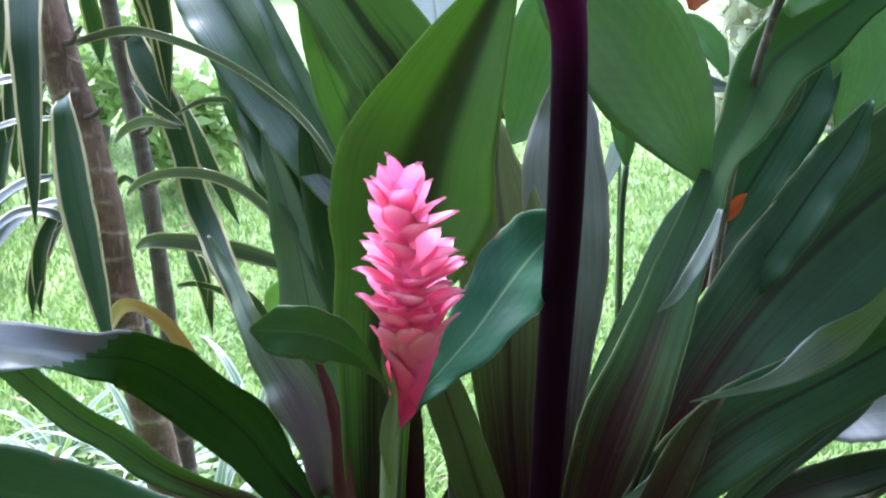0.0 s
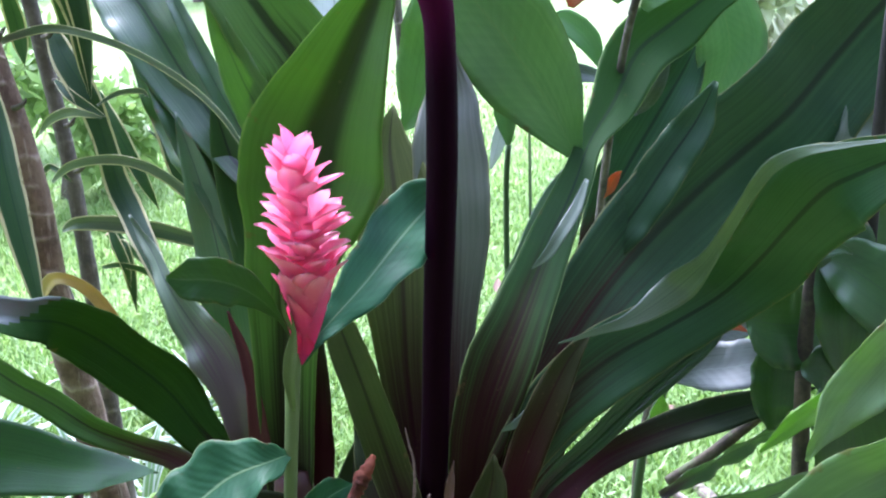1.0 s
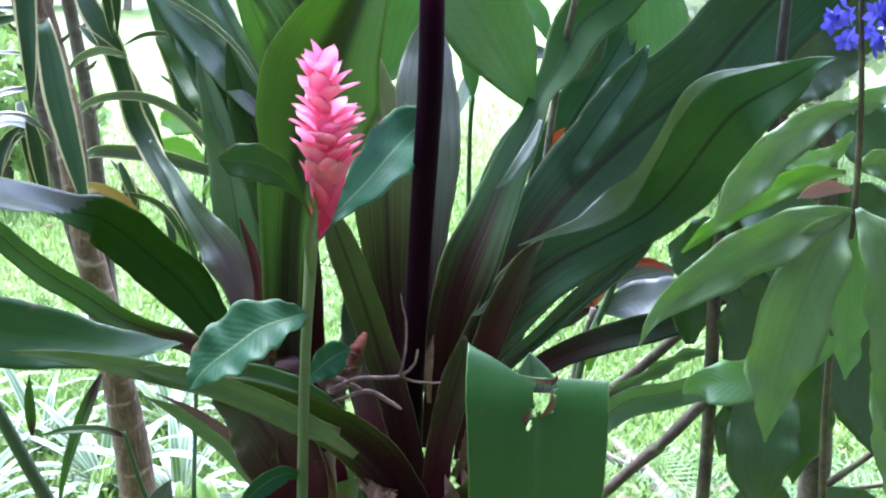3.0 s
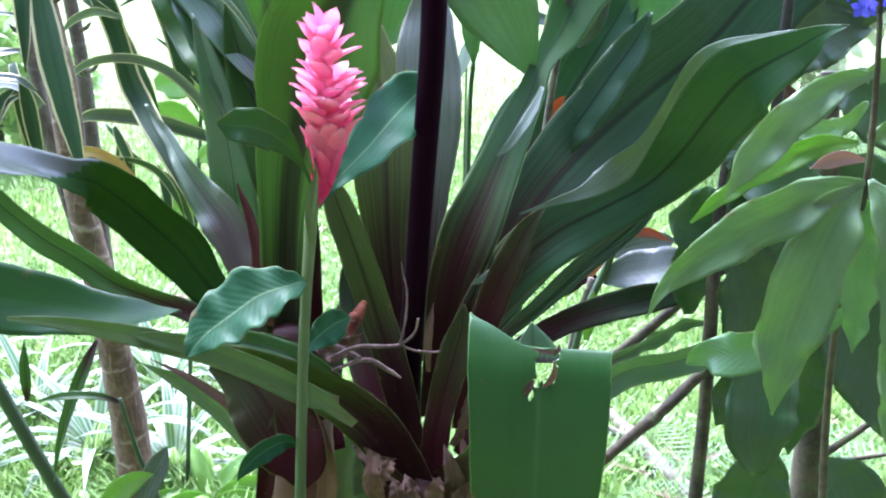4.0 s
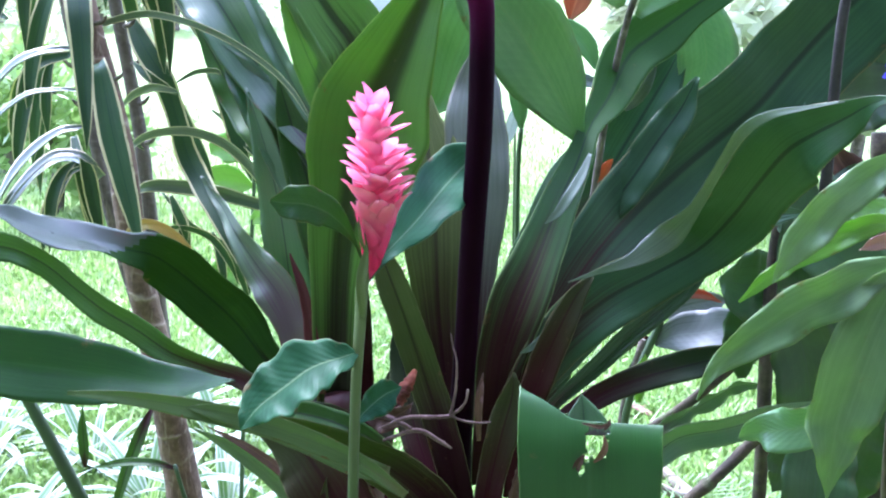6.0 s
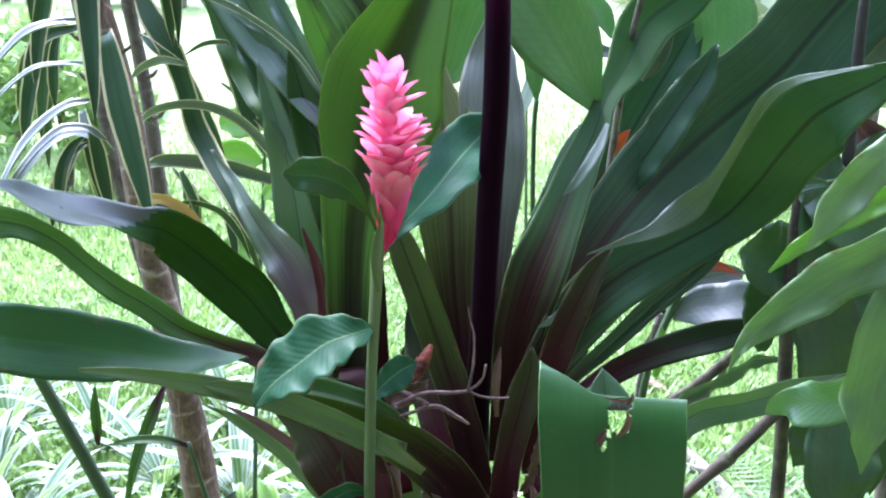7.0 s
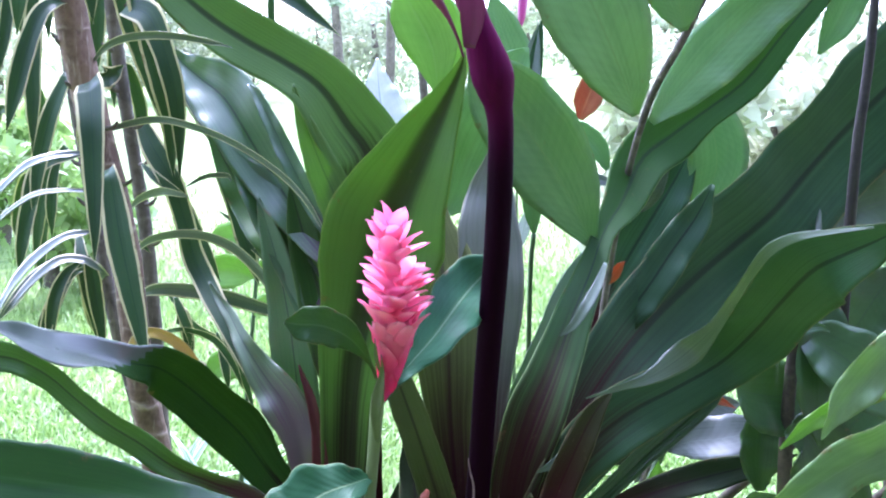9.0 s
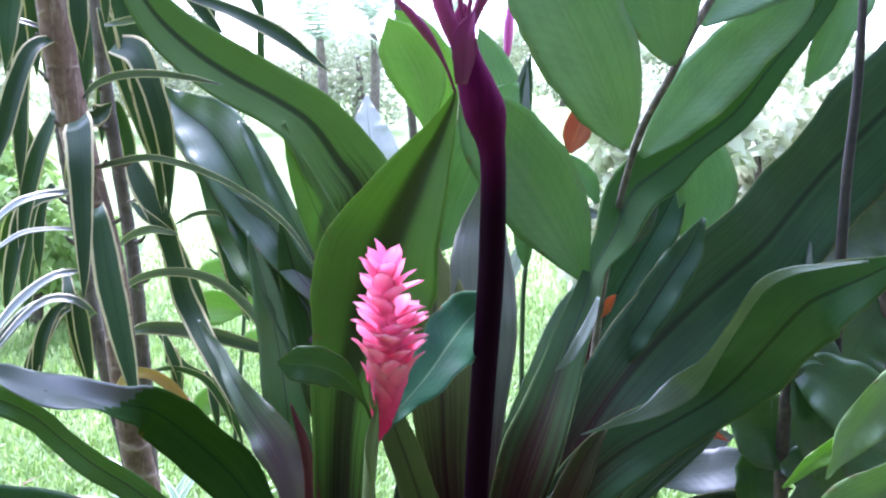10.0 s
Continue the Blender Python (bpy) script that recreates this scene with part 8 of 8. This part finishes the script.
tube(dracaena_c, BARK_DARK, [(-0.486, 1.19, 1.13, 0.0037), (-0.492, 1.185, 1.133, 0.0032), (-0.496, 1.18, 1.139, 0.0024), (-0.499, 1.18, 1.143, 0.0008)], name='leaf_scar', sides=7)
tube(dracaena_c, BARK_DARK, [(-0.495, 1.19, 1.188, 0.0037), (-0.501, 1.185, 1.191, 0.0032), (-0.504, 1.18, 1.196, 0.0024), (-0.507, 1.18, 1.2, 0.0008)], name='leaf_scar', sides=7)
tube(dracaena_c, BARK_DARK, [(-0.489, 1.19, 1.245, 0.0037), (-0.479, 1.185, 1.248, 0.0032), (-0.472, 1.18, 1.253, 0.0024), (-0.469, 1.18, 1.257, 0.0008)], name='leaf_scar', sides=7)
tube(dracaena_c, BARK_DARK, [(-0.496, 1.19, 1.302, 0.0037), (-0.486, 1.185, 1.304, 0.0032), (-0.479, 1.18, 1.309, 0.0024), (-0.476, 1.18, 1.313, 0.0008)], name='leaf_scar', sides=7)
tube(dracaena_c, BARK_DARK, [(-0.516, 1.19, 1.366, 0.0037), (-0.522, 1.185, 1.368, 0.0032), (-0.525, 1.18, 1.373, 0.0024), (-0.527, 1.18, 1.376, 0.0008)], name='leaf_scar', sides=7)
tube(dracaena_a, BARK_DARK, [(-0.37, 0.945, 1.113, 0.0031), (-0.377, 0.94, 1.116, 0.0027), (-0.38, 0.935, 1.121, 0.0021), (-0.382, 0.935, 1.124, 0.0007)], name='leaf_scar', sides=7)
tube(dracaena_a, BARK_DARK, [(-0.362, 0.945, 1.182, 0.0031), (-0.352, 0.94, 1.185, 0.0027), (-0.345, 0.935, 1.189, 0.0021), (-0.343, 0.935, 1.193, 0.0007)], name='leaf_scar', sides=7)
tube(dracaena_a, BARK_DARK, [(-0.377, 0.945, 1.25, 0.0031), (-0.366, 0.94, 1.252, 0.0027), (-0.36, 0.935, 1.257, 0.002), (-0.358, 0.935, 1.26, 0.0006)], name='leaf_scar', sides=7)
tube(dracaena_a, BARK_DARK, [(-0.408, 0.945, 1.297, 0.0031), (-0.415, 0.94, 1.299, 0.0027), (-0.417, 0.935, 1.303, 0.002), (-0.419, 0.935, 1.306, 0.0006)], name='leaf_scar', sides=7)
tube(dracaena_a, BARK_DARK, [(-0.418, 0.945, 1.347, 0.0031), (-0.425, 0.94, 1.349, 0.0027), (-0.427, 0.935, 1.353, 0.002), (-0.429, 0.935, 1.356, 0.0006)], name='leaf_scar', sides=7)
tube(dracaena_a, BARK_DARK, [(-0.425, 0.945, 1.397, 0.003), (-0.431, 0.94, 1.399, 0.0027), (-0.434, 0.935, 1.402, 0.002), (-0.436, 0.935, 1.405, 0.0006)], name='leaf_scar', sides=7)


# ---- small plants on the lawn ----
def tuft(name, label, category, at, count, length, width, droop, material, seed, spread=1.0, group=""):
    """A rosette of narrow drooping leaves; each leaf is a part."""
    rng = random.Random(seed)
    root = thing(name, label, category, at, group)
    for k in range(count):
        a = k * 2.4 + rng.uniform(-0.4, 0.4)
        el = rng.uniform(0.35, 1.25)
        verts, faces, uvs = [], [], []
        d = (math.cos(a) * math.cos(el) * spread, math.sin(a) * math.cos(el) * spread, math.sin(el))
        start = (at[0] + 0.01 * math.cos(a), at[1] + 0.01 * math.sin(a), at[2])
        quick_blade(rng, verts, faces, uvs, start, d, length * rng.uniform(0.7, 1.15), width * rng.uniform(0.8, 1.2), droop * rng.uniform(0.7, 1.3), 7)
        mesh_part("leaf", verts, faces, material, root, uvs)
    return root


SPIDERS = ((-0.95, 2.35), (-0.72, 2.12), (-1.15, 2.05), (-0.62, 2.5), (-1.3, 2.5), (-0.98, 1.85), (-0.8, 2.75), (-1.45, 2.2), (-0.5, 2.02))
for i, (x, y) in enumerate(SPIDERS):
    tuft("spider_plant", "spider plant with arching white-striped narrow leaves", "plant", (x, y, rise(x, y)), 20, 0.36, 0.031, 1.5, SPIDER, 20 + i, group="spider plants")


def fern(at, seed, fronds=7, length=0.42):
    rng = random.Random(seed)
    root = thing("fern", "small feathery green fern on the lawn", "fern", at, "ferns")
    for k in range(fronds):
        a, el = 6.283 * k / fronds + rng.uniform(-0.3, 0.3), rng.uniform(0.5, 1.0)
        d = np.array((math.cos(a) * math.cos(el), math.sin(a) * math.cos(el), math.sin(el)))
        pos, verts, faces = np.array(at, dtype=float), [], []
        for i in range(22):
            nxt = pos + d * (length / 22)
            side = unit(np.cross(d, (0, 0, 1.0)))
            reach = 0.075 * math.sin(math.pi * (0.12 + 0.86 * i / 22))
            for sg in (-1, 1):
                b = len(verts)
                tip = pos + side * (sg * reach) + d * reach * 0.5 - np.array((0, 0, reach * 0.25))
                verts += [pos, pos + d * 0.006, tip, pos - d * 0.001]
                faces.append((b, b + 1, b + 2) if sg > 0 else (b + 1, b, b + 2))
            pos, d = nxt, unit(d + np.array((0, 0, -0.055)))
        mesh_part("frond", verts, faces, FERN, root, smooth=False)


for i, (x, y) in enumerate(((0.82, 1.85), (1.02, 2.05), (1.15, 1.8), (0.95, 1.65))):
    fern((x, y, rise(x, y)), 60 + i)


def low_plant(at, seed, material, label, n=7, size=0.13):
    """A low leafy sprout."""
    rng = random.Random(seed)
    root = thing("low_plant", label, "plant", at, "sprouts")
    for k in range(n):
        a, el = k * 2.4 + rng.uniform(-0.3, 0.3), rng.uniform(0.5, 1.2)
        d = np.array((math.cos(a) * math.cos(el), math.sin(a) * math.cos(el), math.sin(el)))
        p = np.array(at, dtype=float)
        rows = []
        for i, w in enumerate((0.004, 0.5, 0.62, 0.36, 0.0)):
            rows.append((*p, w * size * 0.55 if i else 0.004, rng.uniform(-15, 15)))
            p = p + d * size * rng.uniform(0.3, 0.42)
            d = unit(d + np.array((0, 0, -0.25)))
        leaf(root, material, rows, fold=14, across=6, along=10)


for i, (x, y) in enumerate(((-0.46, 1.55), (-0.3, 1.7), (-0.22, 1.45), (-0.12, 1.6), (0.02, 1.5), (-0.05, 1.75), (-0.38, 1.85))):
    low_plant((x, y, rise(x, y)), 80 + i, LIME, "low sprout with soft bright green leaves", 9, 0.09 if i % 2 else 0.12)

# fallen branch and dead leaves on the lawn
log = thing("fallen_branch", "rough grey-brown fallen branch lying on the lawn", "branch", (0.72, 2.0, 0.02))
tube(log, LOG, [(0.66, 2.35, 0.03, 0.014), (0.70, 2.12, 0.04, 0.02), (0.74, 1.95, 0.035, 0.022), (0.80, 1.75, 0.03, 0.02), (0.84, 1.6, 0.02, 0.014)], name="limb", wobble=0.2)
tube(log, LOG, [(0.70, 2.12, 0.05, 0.012), (0.62, 2.08, 0.09, 0.011), (0.55, 2.1, 0.13, 0.008)], name="side_branch", wobble=0.2)


def litter(count):
    rng = random.Random(31)
    verts, faces, uvs = [], [], []
    for k in range(count):
        y = 1.2 + 4.5 * rng.random() ** 1.4
        x = rng.uniform(-1, 1) * (0.4 + 0.45 * y) if k % 3 else rng.uniform(0.35, 0.85)
        y = y if k % 3 else rng.uniform(1.4, 2.1)
        a = rng.uniform(0, 6.283)
        quick_blade(rng, verts, faces, uvs, (x, y, rise(x, y) + 0.03), (math.cos(a), math.sin(a), rng.uniform(-0.1, 0.3)), rng.uniform(0.05, 0.13), rng.uniform(0.015, 0.04), rng.uniform(-0.5, 0.6), 4)
    tagged(mesh_part("dead_leaves", verts, faces, DRY, None, uvs), "scattered curled brown dead leaves on the grass", "dead leaves", kind="stuff")


litter(90)


# ---- distance ----
def foliage_cloud(name, parent, lumps, count, size, material, seed):
    """A crown of many small leaves in uneven lumps (x, y, z, radius)."""
    rng = np.random.default_rng(seed)
    verts = []
    weight = np.array([l[3] ** 2 for l in lumps])
    pick = rng.choice(len(lumps), count, p=weight / weight.sum())
    c = np.array([l[:3] for l in lumps])[pick]
    r = np.array([l[3] for l in lumps])[pick]
    d = rng.normal(size=(count, 3))
    d /= np.linalg.norm(d, axis=1, keepdims=True)
    spot = c + d * (r * (0.55 + 0.55 * rng.random(count)))[:, None]
    a, b = rng.normal(size=(count, 3)), rng.normal(size=(count, 3))
    a /= np.linalg.norm(a, axis=1, keepdims=True)
    b -= a * (a * b).sum(1, keepdims=True)
    b /= np.linalg.norm(b, axis=1, keepdims=True)
    s = (size * (0.6 + 0.8 * rng.random(count)))[:, None]
    v = np.stack([spot - a * s, spot + b * s * 0.4, spot + a * s, spot - b * s * 0.4], 1).reshape(-1, 3)
    k = np.arange(count) * 4
    f = np.stack([k, k + 1, k + 2, k + 3], 1)
    return mesh_part(name, v.tolist(), f.tolist(), material, parent, smooth=False)


def shrub(at, radius, height, material, seed, label, name="garden_shrub", category="shrub", leaf_size=0.06, count=2600):
    rng = random.Random(seed)
    root = thing(name, label, category, at, "garden shrubs")
    tube(root, BARK_DARK, [(at[0], at[1], at[2] - 0.1, radius * 0.09), (at[0] + 0.05, at[1], at[2] + height * 0.3, radius * 0.07), (at[0], at[1], at[2] + height * 0.7, radius * 0.03)], name="trunk", sides=8)
    lumps = [(at[0] + rng.uniform(-1, 1) * radius * 0.7, at[1] + rng.uniform(-1, 1) * radius * 0.7, at[2] + height * rng.uniform(0.25, 0.9), radius * rng.uniform(0.25, 0.5)) for _ in range(11)]
    foliage_cloud("crown", root, lumps, count, leaf_size, material, seed)


def palm(at, height, seed, spread=1.2):
    rng = random.Random(seed)
    root = thing("palm_tree", "feathery palm tree beyond the lawn", "palm", at, "palms")
    x, y, z = at
    tube(root, BARK_DARK, [(x, y, z - 0.2, 0.09), (x + 0.05, y, z + height * 0.5, 0.075), (x, y, z + height, 0.06)], name="trunk", sides=10)
    for k in range(13):
        a, el = 6.283 * k / 13 + rng.uniform(-0.2, 0.2), rng.uniform(0.4, 1.35)
        d = np.array((math.cos(a) * math.cos(el), math.sin(a) * math.cos(el), math.sin(el)))
        pos, verts, faces = np.array((x, y, z + height)), [], []
        for i in range(18):
            side = unit(np.cross(d, (0, 0, 1.0)))
            reach = 0.55 * spread / 1.8 * math.sin(math.pi * (0.1 + 0.86 * i / 18))
            for sg in (-1, 1):
                b = len(verts)
                tip = pos + side * (sg * reach) + d * reach * 0.6 - np.array((0, 0, reach * rng.uniform(0.2, 0.6)))
                verts += [pos, pos + d * 0.05, tip]
                faces.append((b, b + 1, b + 2))
            pos, d = pos + d * (spread / 18), unit(d + np.array((0, 0, -0.09)))
        mesh_part("frond", verts, faces, FROND, root, smooth=False)


for i, (x, y, h) in enumerate(((-1.6, 15.0, 1.6), (-0.9, 16.5, 1.9), (0.5, 19.0, 2.0), (3.5, 22.0, 2.2))):
    palm((x, y, rise(x, y)), h, 300 + i)
rng_far = random.Random(8)
for i in range(26):
    x = -17 + i * 1.35 + rng_far.uniform(-0.5, 0.5)
    y = 15.5 + rng_far.uniform(-1.5, 3.5) + (7 if x > 1.5 else 0)
    shrub((x, y, rise(x, y)), rng_far.uniform(0.7, 1.3), rng_far.uniform(0.9, 1.9), FOLIAGE_HAZE if i % 3 else FOLIAGE, 400 + i,
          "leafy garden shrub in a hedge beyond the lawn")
for i in range(14):
    x = -30 + i * 4.6 + rng_far.uniform(-1, 1)
    y = 34 + rng_far.uniform(-3, 5)
    shrub((x, y, rise(x, y)), rng_far.uniform(1.0, 1.5), rng_far.uniform(0.8, 1.6), FOLIAGE_HAZE, 500 + i, "distant broad tree behind the hedge",
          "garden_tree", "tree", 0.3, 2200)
for i, (x, y) in enumerate(((-2.9, 4.2), (-3.4, 5.2), (-2.3, 5.6), (-4.2, 4.4), (-3.0, 6.6))):
    shrub((x, y, rise(x, y)), 0.55, 0.9, FOLIAGE_LIME, 600 + i, "bright low shrub at the side of the lawn", leaf_size=0.06, count=1300)
# These shrubs take the haze-paled leaf colour as well.
for i, (x, y, h) in enumerate(((1.5, 6.0, 1.3), (2.15, 6.3, 1.5), (2.9, 6.8, 1.55))):
    shrub((x, y, rise(x, y)), 0.6, h, FOLIAGE_HAZE, 640 + i, "leafy shrub standing on the lawn, paled as by haze", leaf_size=0.09, count=1500)
